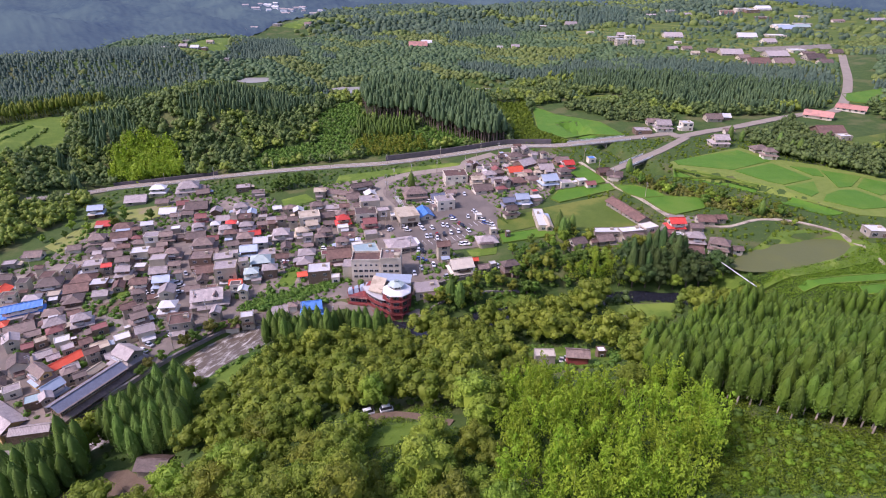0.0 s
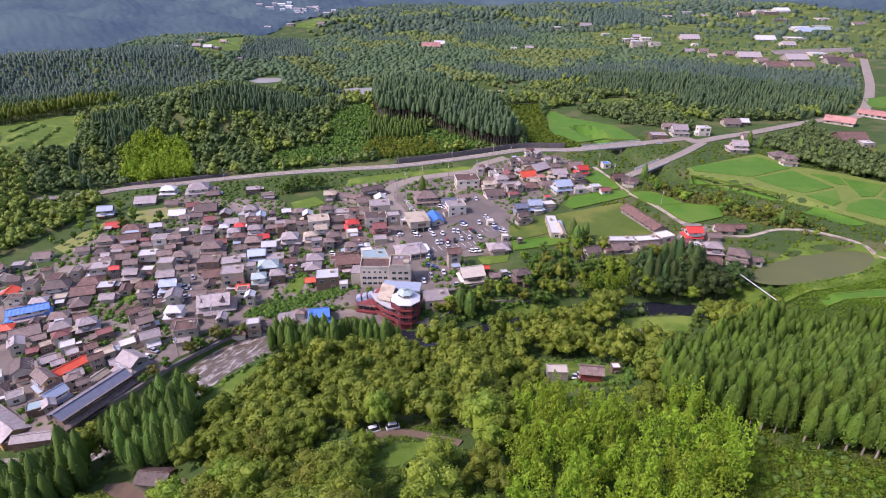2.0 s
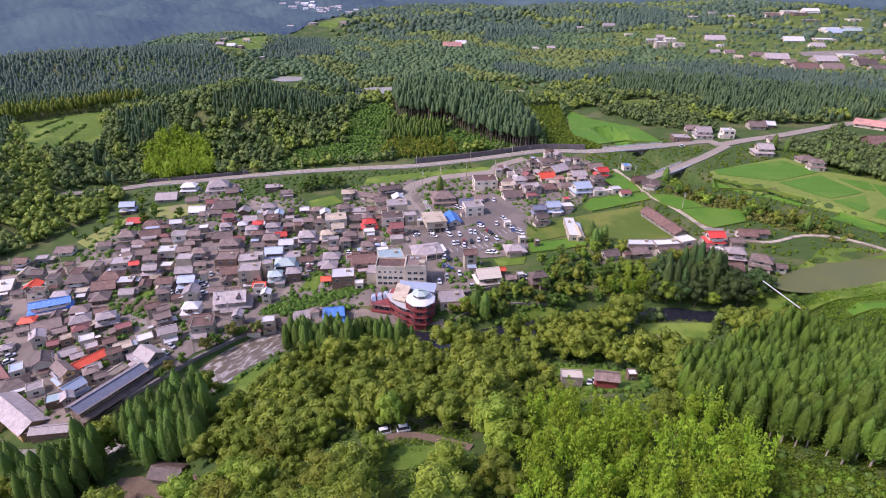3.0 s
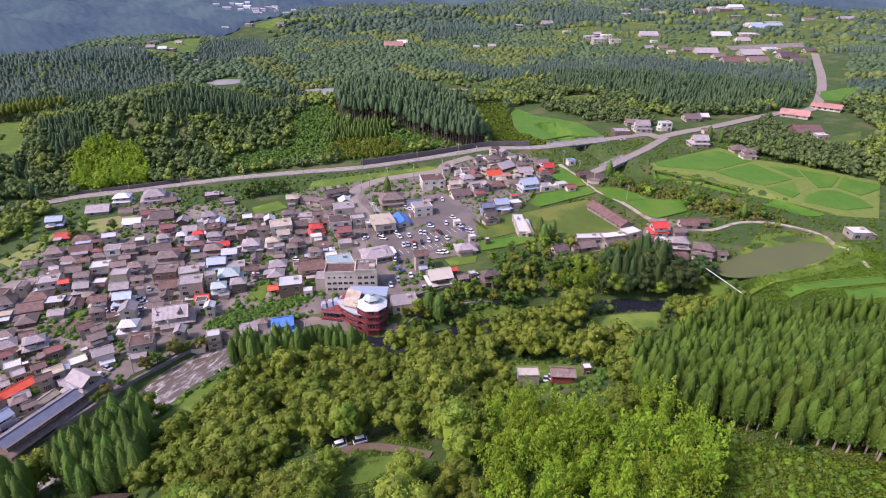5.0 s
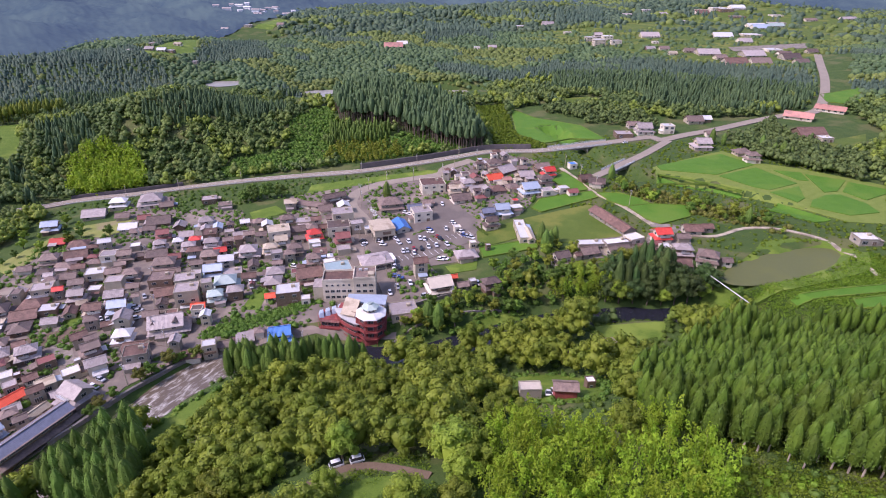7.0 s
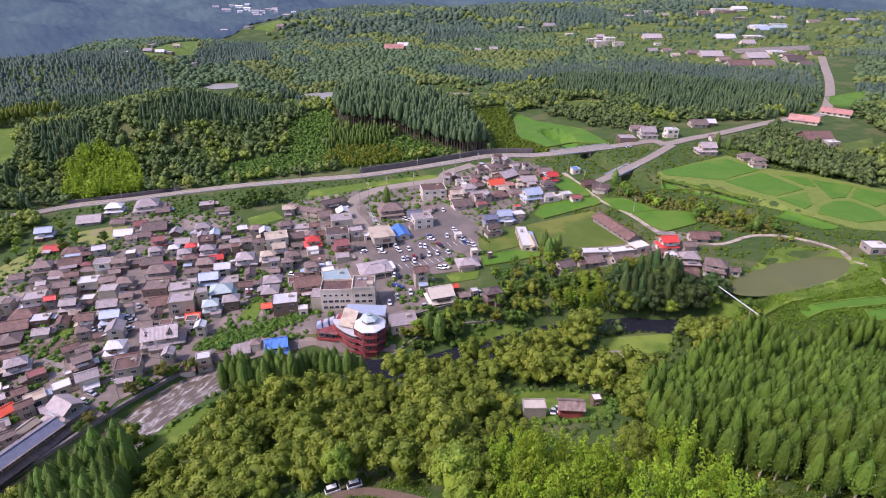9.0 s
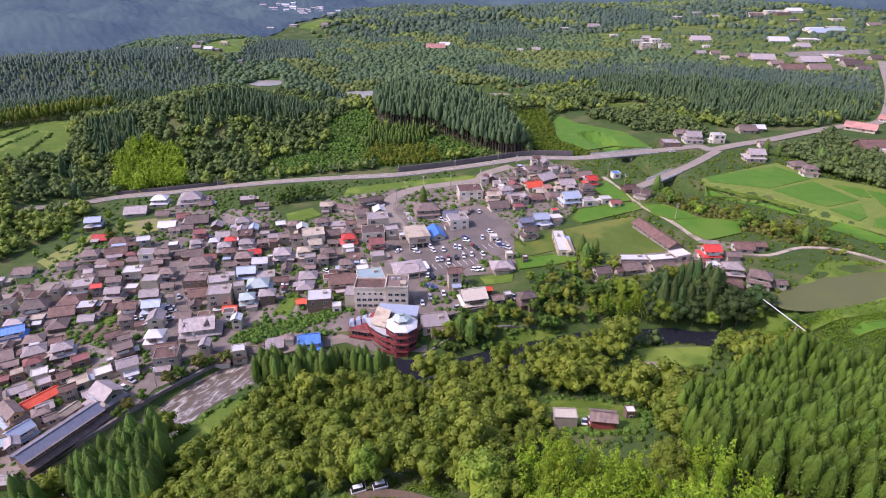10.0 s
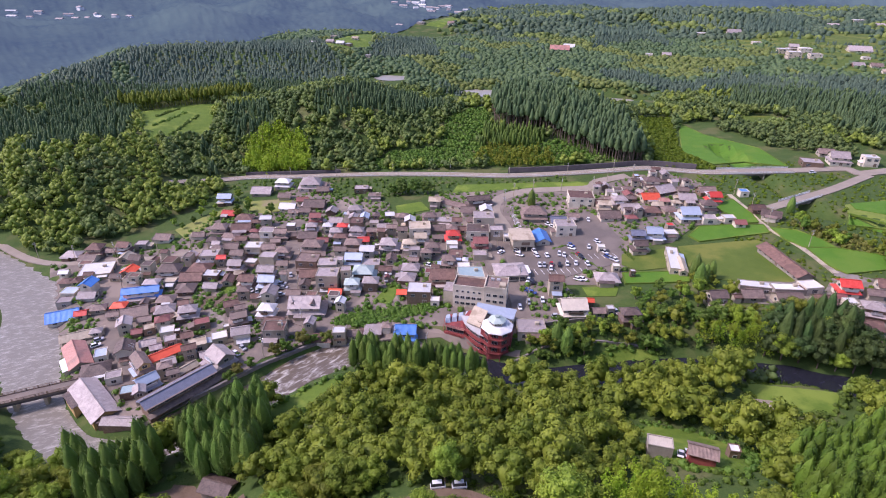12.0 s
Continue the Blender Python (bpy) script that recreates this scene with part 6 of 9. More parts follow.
house(-86.9, 235.9, 8, 6.5, 5.0, 1, "gable", "brown", "cream")
house(-143.5, 156.3, 40, 5.3, 4.8, 1, "gable", "pale", "plaster")
house(47.2, 374.4, -79, 6.5, 5.3, 2, "gable", "pale", "greywall")
house(-181.3, 282.7, 18, 5.8, 4.2, 1, "hip", "brown", "plaster")
house(-174.5, 282.9, 18, 6.7, 4.9, 2, "gable", "white", "greywall")
house(-147.0, 181.6, 38, 5.8, 4.6, 1, "flat", "maroon", "timber")
house(-200.9, 208.6, 12, 4.4, 3.4, 2, "flat", "brown", "cream")
house(-103.6, 282.5, 16, 7.5, 7.0, 1, "gable", "pale", "plaster")
house(13.5, 334.7, 11, 4.7, 4.2, 1, "gable", "grey", "cream")
house(56.5, 332.7, 13, 5.5, 4.0, 1, "gable", "pale", "cream")
house(51.0, 367.3, 11, 5.5, 4.8, 1, "hip", "tan", "timber")
house(17.0, 339.1, -79, 4.6, 3.4, 1, "flat", "white", "cream")
house(-203.3, 220.5, -78, 5.4, 4.6, 2, "flat", "dark", "cream")
house(-154.6, 163.4, 40, 4.6, 4.2, 1, "gable", "pale", "greywall")
house(-52.2, 249.1, -80, 4.0, 2.8, 1, "hip", "white", "greywall")
house(27.8, 364.0, 8, 4.7, 4.4, 1, "gable", "pale", "timber")
house(-135.1, 191.1, 37, 4.7, 4.2, 2, "gable", "grey", "plaster")
house(42.5, 382.1, 11, 5.7, 4.3, 2, "gable", "brown", "greywall")
house(31.7, 347.2, -52, 5.4, 4.1, 1, "gable", "pale", "cream")
house(-74.7, 229.7, -82, 7.6, 7.2, 1, "hip", "pale", "timber")
house(-168.5, 273.9, 10, 6.7, 5.8, 1, "gable", "dark", "plaster")
house(-208.4, 231.0, -82, 4.4, 3.5, 1, "gable", "brown", "cream")
house(-65.5, 235.1, 10, 4.4, 4.2, 1, "flat", "maroon", "plaster")
house(-88.0, 247.2, -76, 6.9, 5.0, 1, "gable", "dark", "greywall")
house(-172.4, 207.0, -70, 8.1, 7.6, 1, "hip", "grey", "timber")
house(-120.1, 296.5, -77, 7.1, 5.3, 1, "gable", "lightblue", "plaster")
house(-186.5, 238.6, -80, 4.5, 4.1, 1, "gable", "brown", "plaster")
house(-204.9, 235.1, 8, 4.2, 3.8, 2, "gable", "brown", "cream")
house(-180.2, 243.5, 13, 5.7, 4.6, 2, "hip", "grey", "plaster")
house(-131.8, 162.9, 40, 5.8, 4.2, 1, "gable", "pale", "timber")
house(-157.3, 216.8, -72, 6.9, 5.3, 1, "gable", "brown", "cream")
house(-172.9, 156.0, -53, 5.5, 4.2, 1, "flat", "lightblue", "plaster")
house(6.7, 347.3, 8, 4.4, 3.2, 2, "gable", "pale", "plaster")
house(-90.8, 288.3, -74, 6.3, 5.9, 2, "gable", "white", "timber")
house(39.3, 327.7, 13, 6.2, 5.1, 1, "gable", "tan", "plaster")
house(-189.5, 198.0, 28, 17.0, 6.2, 2, "gable", "blue", "plaster")
house(-230.5, 217.0, 29, 14.5, 13.0, 1, "flat", "white", "cream")
house(-215.0, 180.1, 38, 12.5, 9.5, 1, "gable", "blue", "plaster")
house(-192.6, 167.4, 40, 15.5, 6.5, 1, "gable", "tan", "cream")
house(-183.0, 154.8, -38, 17.5, 8.0, 1, "gable", "salmon", "cream")
house(-148.2, 160.7, 58, 12.0, 5.4, 1, "gable", "orange", "plaster")
house(-151.6, 152.2, -34, 9.8, 6.2, 2, "gable", "grey", "ochre")
house(-142.0, 142.5, 62, 8.6, 6.2, 2, "gable", "lightblue", "plaster")
house(-124.8, 160.6, -29, 11.0, 8.6, 2, "gable", "pale", "greywall")
house(-134.3, 153.1, 68, 9.5, 4.2, 1, "gable", "tan", "plaster")
house(-156.4, 134.2, -30, 23.5, 9.0, 1, "gable", "pale", "ochre")
house(-140.3, 127.8, 12, 12.0, 4.6, 1, "gable", "pale", "timber")
house(-108.3, 198.9, 15, 15.7, 11.0, 2, "gable", "pale", "cream")
house(86.1, 265.0, -72, 29.7, 8.0, 1, "gable", "brown", "greywall")
house(-59.0, 322.8, 28, 16.2, 7.0, 2, "gable", "dark", "greywall")
house(-72.6, 319.3, -19, 15.8, 6.0, 1, "gable", "grey", "plaster")
house(68.7, 240.4, 2, 12.1, 5.0, 1, "flat", "white", "greywall")
house(80.8, 239.9, 11, 12.5, 5.0, 1, "flat", "white", "greywall")
house(89.5, 243.0, 22, 7.5, 6.0, 1, "flat", "white", "plaster")
house(40.2, 260.3, 90, 21.5, 5.0, 1, "flat", "white", "cream")
house(43.0, 254.8, -88, 14.0, 4.0, 1, "gable", "tan", "cream")
house(292.9, 450.4, -36, 19.7, 11.0, 1, "gable", "salmon", "cream")
house(331.9, 470.1, -43, 21.4, 9.0, 1, "gable", "salmon", "plaster")
house(92.2, 221.0, -16, 8.8, 9.0, 1, "gable", "brown", "cream")
house(100.4, 208.5, 28, 5.6, 8.0, 1, "gable", "grey", "cream")
# halls and houses on the far plain
house(552.0, 1209.0, 10, 34, 16, 1, "gable", "tan", "plaster")
house(590.0, 1224.0, 8, 30, 16, 2, "flat", "white", "plaster")
house(626.0, 1222.0, 8, 34, 18, 2, "gable", "white", "plaster")
house(560.0, 1019.0, 5, 30, 14, 1, "gable", "white", "plaster")
house(596.0, 1021.0, 5, 26, 14, 1, "gable", "sage", "plaster")
house(386.0, 1162.0, -5, 18, 10, 1, "gable", "pale", "plaster")
house(445.0, 1224.0, 12, 20, 11, 2, "flat", "white", "plaster")
house(469.0, 1196.0, 0, 16, 10, 1, "gable", "pale", "cream")
house(779.0, 1105.0, 5, 30, 12, 1, "gable", "pale", "plaster")
house(700.0, 1092.0, 5, 22, 12, 1, "gable", "grey", "plaster")

# ---- the large buildings ----
def prism(bm, pts, z0, z1, slot=0):
    """An upright block over an outline."""
    lo, hi = [bm.verts.new((x, y, z0)) for x, y in pts], [bm.verts.new((x, y, z1)) for x, y in pts]
    fs = [bm.faces.new(list(reversed(lo))), bm.faces.new(hi)]
    for i in range(len(pts)):
        j = (i + 1) % len(pts)
        fs.append(bm.faces.new([lo[i], lo[j], hi[j], hi[i]]))
    for f in fs:
        f.material_index = slot


def ring(n, r, cx=0.0, cy=0.0, a0=0.0):
    return [(cx + r * math.cos(a0 + i * 2 * math.pi / n), cy + r * math.sin(a0 + i * 2 * math.pi / n)) for i in range(n)]


def frustum(bm, lo, z0, hi, z1):
    a, b = [bm.verts.new((x, y, z0)) for x, y in lo], [bm.verts.new((x, y, z1)) for x, y in hi]
    for i in range(len(lo)):
        j = (i + 1) % len(lo)
        bm.faces.new([a[i], a[j], b[j], b[i]])
    bm.faces.new(b)
    bm.faces.new(list(reversed(a)))


def beam(bm, a, b, w, h):
    a, b = Vector(a), Vector(b)
    d = b - a
    m = Matrix.Translation((a + b) / 2) @ d.to_track_quat("X", "Z").to_matrix().to_4x4() @ Matrix.Diagonal((d.length, w, h, 1))
    bmesh.ops.create_cube(bm, size=1.0, matrix=m)


def window_row(root, x0, x1, y, z, n, me, turn=0, slot="window"):
    for i in range(n):
        shared(slot, me, root, Matrix.Translation((x0 + (x1 - x0) * (i + 0.5) / n, y, z)) @ Matrix.Rotation(radians(turn), 4, "Z"))


# the red hotel on the river bank
hotel = tagged(new("hotel"), "dark red terraced riverside hotel with white roofs and an octagonal tower", "hotel")
hotel.matrix_basis = pose(-28.4, 190.2, -4.6)
hotel.scale = (0.92, 0.92, 0.96)
lots.append((-38.0, 196.5, 0, 30, 20))
R8 = math.pi / 8


def slab(name, pts, z0, z1, material, label=""):
    bm = bmesh.new()
    prism(bm, pts, z0, z1)
    return part(name, bm, material, hotel, label)


def deck_rail(pts, z, closed=False):
    """Red posts, a top bar and a middle bar along the edge of a deck."""
    bm = bmesh.new()
    for a, b in zip(pts, pts[1:] + pts[:1] if closed else pts[1:]):
        n = max(2, int(math.dist(a, b) / 0.9))
        turn = math.degrees(math.atan2(b[1] - a[1], b[0] - a[0]))
        for i in range(n):
            box(bm, a[0] + (b[0] - a[0]) * i / n, a[1] + (b[1] - a[1]) * i / n, z, 0.1, 0.1, 1.0)
        for h in (0.45, 0.95):
            box(bm, (a[0] + b[0]) / 2, (a[1] + b[1]) / 2, z + h, math.dist(a, b), 0.08, 0.12, turn)
    part("railing", bm, M["redpaint"], hotel)


def glazing(a, b, z, n, inset=0.05):
    """Wide windows along a wall that runs from a to b."""
    turn = math.atan2(b[1] - a[1], b[0] - a[0])
    for i in range(n):
        k = (i + 0.5) / n
        shared("window", WIN[2], hotel, Matrix.Translation((a[0] + (b[0] - a[0]) * k + math.sin(turn) * inset, a[1] + (b[1] - a[1]) * k - math.cos(turn) * inset, z)) @ Matrix.Rotation(turn, 4, "Z"))


slab("tower", ring(8, 5.5, 0, 0, R8), -4, 10.5, M["redpaint"], "dark red octagonal tower")
for z in (1.6, 4.7, 7.8):
    slab("balcony", ring(8, 6.7, 0, 0, R8), z, z + 0.28, M["redpaint"])
    deck_rail(ring(8, 6.55, 0, 0, R8), z + 0.28, True)
    for i in range(8):
        a = i * math.pi / 4
        r = 5.5 * math.cos(R8) + 0.04
        shared("window", WIN[2], hotel, Matrix.Translation((r * math.cos(a), r * math.sin(a), z + 1.5)) @ Matrix.Rotation(a + math.pi / 2, 4, "Z"))
for x, y in ring(8, 6.5, 0, 0, R8):
    bm = bmesh.new()
    box(bm, x, y, -3.8, 0.24, 0.24, 14.2)
    part("post", bm, M["redpaint"], hotel)
bm = bmesh.new()
frustum(bm, ring(8, 6.7, 0, 0.3, R8), 10.45, ring(8, 6.5, 0, 0.3, R8), 10.75)
frustum(bm, ring(8, 6.5, 0, 0.3, R8), 10.75, ring(8, 4.2, -0.2, 0.6, R8), 11.7)
part("tower_roof", bm, ROOF["white"], hotel, "white eight-sided tower roof")
slab("lantern", ring(6, 3.1, -0.3, 0.8, 0.26), 11.7, 13.1, M["cream"], "pale six-sided lantern room")
bm = bmesh.new()
frustum(bm, ring(6, 3.9, -0.3, 0.8, 0.26), 13.1, ring(6, 1.3, -0.3, 0.8, 0.26), 14.3)
part("lantern_roof", bm, ROOF["sage"], hotel, "pale grey-green lantern roof")
slab("finial", ring(6, 1.0, -0.3, 0.8, 0.26), 14.3, 14.8, ROOF["sage"])
for i in range(6):
    a = 0.26 + (i + 0.5) * math.pi / 3
    shared("window", WIN[2], hotel, Matrix.Translation((-0.3 + 2.72 * math.cos(a), 0.8 + 2.72 * math.sin(a), 12.4)) @ Matrix.Rotation(a + math.pi / 2, 4, "Z") @ Matrix.Diagonal((1.05, 1, 0.62, 1)))
# the curved middle wing, with its white brim and the tan roof over it
FRONT = [(-15.3, 8.6), (-13.0, 4.0), (-9.8, 0.6), (-6.6, -1.9), (-3.4, -2.8)]
slab("middle_wing", FRONT + [(3.0, 6.0), (3.0, 12.0), (-14.0, 14.0)], -4, 7.3, M["redpaint"])
BRIM = [(-16.4, 8.6), (-13.9, 3.3), (-10.4, -0.4), (-7.0, -3.1), (-3.4, -4.1), (-4.1, 1.3), (-8.0, 2.6), (-11.4, 5.4), (-12.4, 9.0)]
slab("terrace_roof", BRIM, 7.32, 7.72, ROOF["white"], "white curved terrace roof")
slab("upper_floor", [(-12.0, 9.2), (-11.1, 5.6), (-7.8, 2.9), (-4.0, 1.6), (2.0, 6.0), (2.0, 11.5), (-11.0, 12.6)], 7.31, 9.3, M["timber"], "dark glazed upper floor")
bm = bmesh.new()
v = [bm.verts.new(p) for p in ((-13.0, 2.9, 8.7), (-7.0, 0.4, 8.7), (-5.2, 9.4, 11.0), (-11.5, 12.4, 11.0))]
w = [bm.verts.new((q.co.x, q.co.y, q.co.z - 0.3)) for q in v]
bm.faces.new(v)
bm.faces.new(list(reversed(w)))
for a in range(4):
    bm.faces.new([v[a], w[a], w[(a + 1) % 4], v[(a + 1) % 4]])
part("pitched_roof", bm, ROOF["tan"], hotel, "tan single-pitch roof")
slab("link_roof", [(-5.0, 9.6), (5.5, 7.5), (6.0, 15.5), (-11.0, 17.0), (-11.0, 12.7)], 9.32, 9.8, ROOF["lightblue"], "pale blue-white flat roof")
slab("rear_wing", [(-4.6, 9.8), (5.0, 7.9), (5.5, 15.0), (-10.6, 16.5), (-10.6, 12.9)], -3, 9.3, M["plaster"], "white rear wing")
for z in (-0.6, 2.0, 4.6):
    for a, b in zip(FRONT, FRONT[1:]):
        glazing(a, b, z + 1.5, 2)
    out = [(-16.2, 8.2), (-13.9, 3.0), (-10.4, -0.7), (-7.0, -3.3), (-3.4, -4.3)]
    slab("balcony", out + [(-3.4, -2.7)] + [(x + 0.05, y - 0.05) for x, y in FRONT[-2::-1]], z, z + 0.25, M["redpaint"])
    deck_rail(out, z + 0.25)
# the low terrace wing with its glazed sheds and stacked decks
slab("terrace_wing", [(-23.0, 8.6), (-21.8, 4.6), (-13.4, 3.2), (-13.8, 12.0), (-22.0, 13.2)], -4, 4.6, M["redpaint"])
for k, z in enumerate((-1.4, 1.5, 4.6)):
    edge = [(-24.4 + 0.5 * k, 8.0), (-22.8 + 0.4 * k, 3.0 + 0.3 * k), (-13.8, 1.4 + 0.3 * k)]
    slab("deck", edge + [(-13.6, 3.3), (-21.9, 4.7), (-23.1, 8.4)], z, z + 0.3, M["redpaint"] if k < 2 else ROOF["salmon"])
    deck_rail(edge, z + 0.3)
    if k < 2:
        glazing((-21.6, 4.6), (-14.0, 3.3), z + 1.7, 3)
for i in range(4):
    x, y = -21.6 + 2.5 * i, 8.4 + 1.5 * i
    bm = bmesh.new()
    frustum(bm, [(x - 1.2, y - 2.4), (x + 1.1, y - 1.6), (x + 0.3, y + 2.6), (x - 1.8, y + 1.8)], 4.62, [(x - 0.8, y - 1.2), (x + 0.6, y - 0.7), (x + 0.1, y + 2.0), (x - 1.2, y + 1.4)], 6.3)
    part("skylight", bm, ROOF["lightblue"], hotel, "pale blue glazed skylight")
# timber scaffold and baths at the water's edge
for i in range(8):
    bm = bmesh.new()
    x = -22.5 + 2.7 * i
    y = 2.6 - 0.5 * i if i < 4 else 1.6 - 1.6 * (i - 3)
    box(bm, x, y - 0.6, -7.5, 0.22, 0.22, 6.2)
    part("post", bm, M["timber"], hotel)
bm = bmesh.new()
for z in (-4.2, -2.2):
    beam(bm, (-22.6, 2.2, z), (-14.4, 0.5, z), 0.2, 0.25)
    beam(bm, (-14.4, 0.5, z), (-3.6, -5.4, z), 0.2, 0.25)
part("scaffold", bm, M["timber"], hotel)
slab("plinth", [(-23, 6), (-21, 2.6), (-14, 1.2), (-5, -5.2), (5, -6.2), (6.5, 2), (5, 8), (-20, 10)], -8, -3.3, M["stone"])
slab("bath_terrace", ring(12, 3.0, -1.6, -7.6), -5.5, -3.7, M["ochre"], "ochre open-air bath terrace")
slab("bath_terrace", ring(10, 2.2, -16.5, -0.6), -5.5, -3.9, M["ochre"], "ochre open-air bath terrace")

# the white annexe behind it
annex = tagged(new("hotel_annexe"), "white four-storey concrete hotel annexe with flat roofs", "hotel")
annex.matrix_basis = pose(-38.6, 215.8, -1.4, 0, 0, 2)
lots.append((-38.6, 215.8, 2, 24, 12))
for x, w, h, d in ((-5.0, 12.6, 8.9, 8.4), (5.9, 9.0, 9.9, 9.6)):
    part("wall", block_walls(w, d, h, 0, 3, x, 0, 0), M["plaster"], annex)
    bm = bmesh.new()
    box(bm, x, 0, h + 0.004, w - 0.5, d - 0.5, 0.1)
    part("roof", bm, ROOF["grey" if x > 0 else "brown"], annex)
    bm = bmesh.new()
    for px, py, sx, sy in ((x, -d / 2, w, 0.25), (x, d / 2, w, 0.25), (x - w / 2 + 0.13, 0, 0.25, d - 0.3), (x + w / 2 - 0.13, 0, 0.25, d - 0.3)):
        box(bm, px, py, h + 0.01, sx, sy, 0.8)
    part("parapet", bm, M["plaster"], annex)
    for k in range(3):
        window_row(annex, x - w / 2 + 0.6, x + w / 2 - 0.6, -d / 2 - 0.04, 1.4 + 2.75 * k, 5 if x < 0 else 3, WIN[0 if k != 2 or x > 0 else 1])
        for s in (-1, 1):
            for v in (-3, 0.5, 3.2):
                if (x < 0) == (s < 0):
                    shared("window", WIN[1], annex, Matrix.Translation((x + s * (w / 2 + 0.04), v, 1.4 + 2.75 * k)) @ Matrix.Rotation(s * math.pi / 2, 4, "Z"))
bm = bmesh.new()
box(bm, 8.6, -2.6, 9.95, 2.6, 3.0, 1.6, bevel=0.15)
part("stair_head", bm, M["concrete"], annex)
for x in (4.0, 6.4):
    bm = bmesh.new()
    box(bm, x, 2.2, 10.0, 1.4, 1.0, 0.9, bevel=0.08)
    part("roof_unit", bm, M["frame"], annex)
part("link_block", block_walls(4.0, 7, 5.5, 0, 3, -13.4, 0.5, 0), M["cream"], annex)
bm = bmesh.new()
box(bm, -13.4, 0.5, 5.5, 4.2, 7.2, 0.25)
part("link_roof", bm, ROOF["pale"], annex)

# the long riverside inn with its timber terraces
inn = tagged(new("riverside_inn"), "long timber riverside inn with a slate-blue roof and stepped terraces", "inn")
inn.matrix_basis = pose(-128.6, 142.1, -9.6, 0, 0, 65)
lots.append((-127.0, 141.6, 65, 27, 13))
part("wall", block_walls(23.6, 5.2, 6.0, 1.3, 3.0), M["timber"], inn)
part("roof", roof_shape("gable", 23.6, 5.2, 6.04, 1.3, 0.9, 0.25), ROOF["slate"], inn, "slate-blue metal roof")
bm = bmesh.new()
box(bm, 0, 0, 7.3, 25.2, 0.5, 0.3, bevel=0.1)
part("ridge_cap", bm, ROOF["pale"], inn)
for side in (-1, 1):
    bm = bmesh.new()
    beam(bm, (-12.7, side * 3.45, 5.66), (12.7, side * 3.45, 5.66), 0.5, 0.12)
    part("eave_strip", bm, ROOF["grey"], inn)
bm = bmesh.new()
v = [bm.verts.new(p) for p in ((-12.6, -4.9, 2.7), (12.6, -4.9, 2.7), (12.6, -2.62, 3.4), (-12.6, -2.62, 3.4))]
w = [bm.verts.new((q.co.x, q.co.y, q.co.z - 0.2)) for q in v]
bm.faces.new(v)
bm.faces.new(list(reversed(w)))
for a in range(4):
    bm.faces.new([v[a], w[a], w[(a + 1) % 4], v[(a + 1) % 4]])
part("lower_roof", bm, ROOF["grey"], inn, "grey lean-to roof")
for z in (1.5, 4.9):
    window_row(inn, -11.4, 11.4, -2.66, z, 9, WIN[2])
for k, (y, z) in enumerate(((-4.6, -0.4), (-6.4, -1.9), (-8.0, -3.4))):
    bm = bmesh.new()
    box(bm, -1.0 - k, y, z, 24 - 2 * k, 2.2, 0.22)
    part("deck", bm, M["timber"], inn)
    bm = bmesh.new()
    for i in range(13):
        box(bm, -12.4 + k * 0 + (22.8 - 2 * k) * i / 12, y - 1.0, z - 3.5, 0.16, 0.16, 4.5)
    part("post", bm, M["timber"], inn)
    bm = bmesh.new()
    for h in (0.6, 1.1):
        beam(bm, (-12.6, y - 1.0, z + h), (10.4 - 2 * k, y - 1.0, z + h), 0.1, 0.12)
    part("railing", bm, M["timber"], inn)
bm = bmesh.new()
for i in range(7):
    x = -12 + 3.2 * i
    prism(bm, [(x - 1.8, -11.8 + 0.5 * math.sin(i * 2.1)), (x + 1.9, -12.0 + 0.4 * math.cos(i * 1.7)), (x + 1.7, -8.8), (x - 1.7, -8.6)], -6.5, -3.9 - 0.5 * (i % 2))
tagged(part("river_terrace", bm, M["ochre"]), "orange-stained stone bath terrace beside the river", "terrace").matrix_basis = inn.matrix_basis

# the low slab-roofed store on the gorge meadow
store = tagged(new("shed"), "low concrete store with a pale flat slab roof", "shed")
store.matrix_basis = pose(55.8, 167.4, gz(55.8, 165) + 0.2, 0, 0, 3)
lots.append((55.8, 167.4, 3, 11, 5))
part("wall", block_walls(9.6, 3.0, 1.3), M["greywall"], store)
bm = bmesh.new()
box(bm, 0, 0, 1.304, 10.6, 3.8, 0.22, bevel=0.04)
part("roof", bm, M["concrete"], store, "pale concrete slab roof")

# the bus station on posts
station = tagged(new("bus_station"), "beige two-storey bus station raised on posts with flat roof", "station")
station.matrix_basis = pose(-28.8, 271.0, -0.5, 0, 0, 17)
station.scale = (0.78, 0.78, 0.85)
lots.append((-28.5, 272.5, 17, 15, 19))
bm = bmesh.new()
box(bm, 0, 0, 3.3, 13.4, 17, 4.2, bevel=0.1)
part("wall", bm, M["cream"], station)
bm = bmesh.new()
box(bm, 0, 0, 7.51, 14.2, 17.8, 0.3)
part("roof", bm, ROOF["tan"], station, "beige ribbed flat roof")
for x in (-6.2, -2.1, 2.1, 6.2):
    for y in (-8, -2.6, 2.6, 8):
        bm = bmesh.new()
        box(bm, x, y, -1.5, 0.6, 0.6, 4.8)
        part("post", bm, M["cream"], station)
bm = bmesh.new()
box(bm, 1.2, -8.55, 4.4, 5.2, 0.1, 1.8)
part("sign_panel", bm, M["timber"], station, "dark framed glazed panel")
bm = bmesh.new()
for i in range(12):
    box(bm, 7.2 + 0.0, -8.2 + 0.34 * i - 1.5, -0.4 + 0.3 * i, 1.3, 0.34, 0.3)
part("stair", bm, M["concrete"], station)
bm = bmesh.new()
box(bm, 0.5, 2.5, -0.5, 9, 9, 3.7)
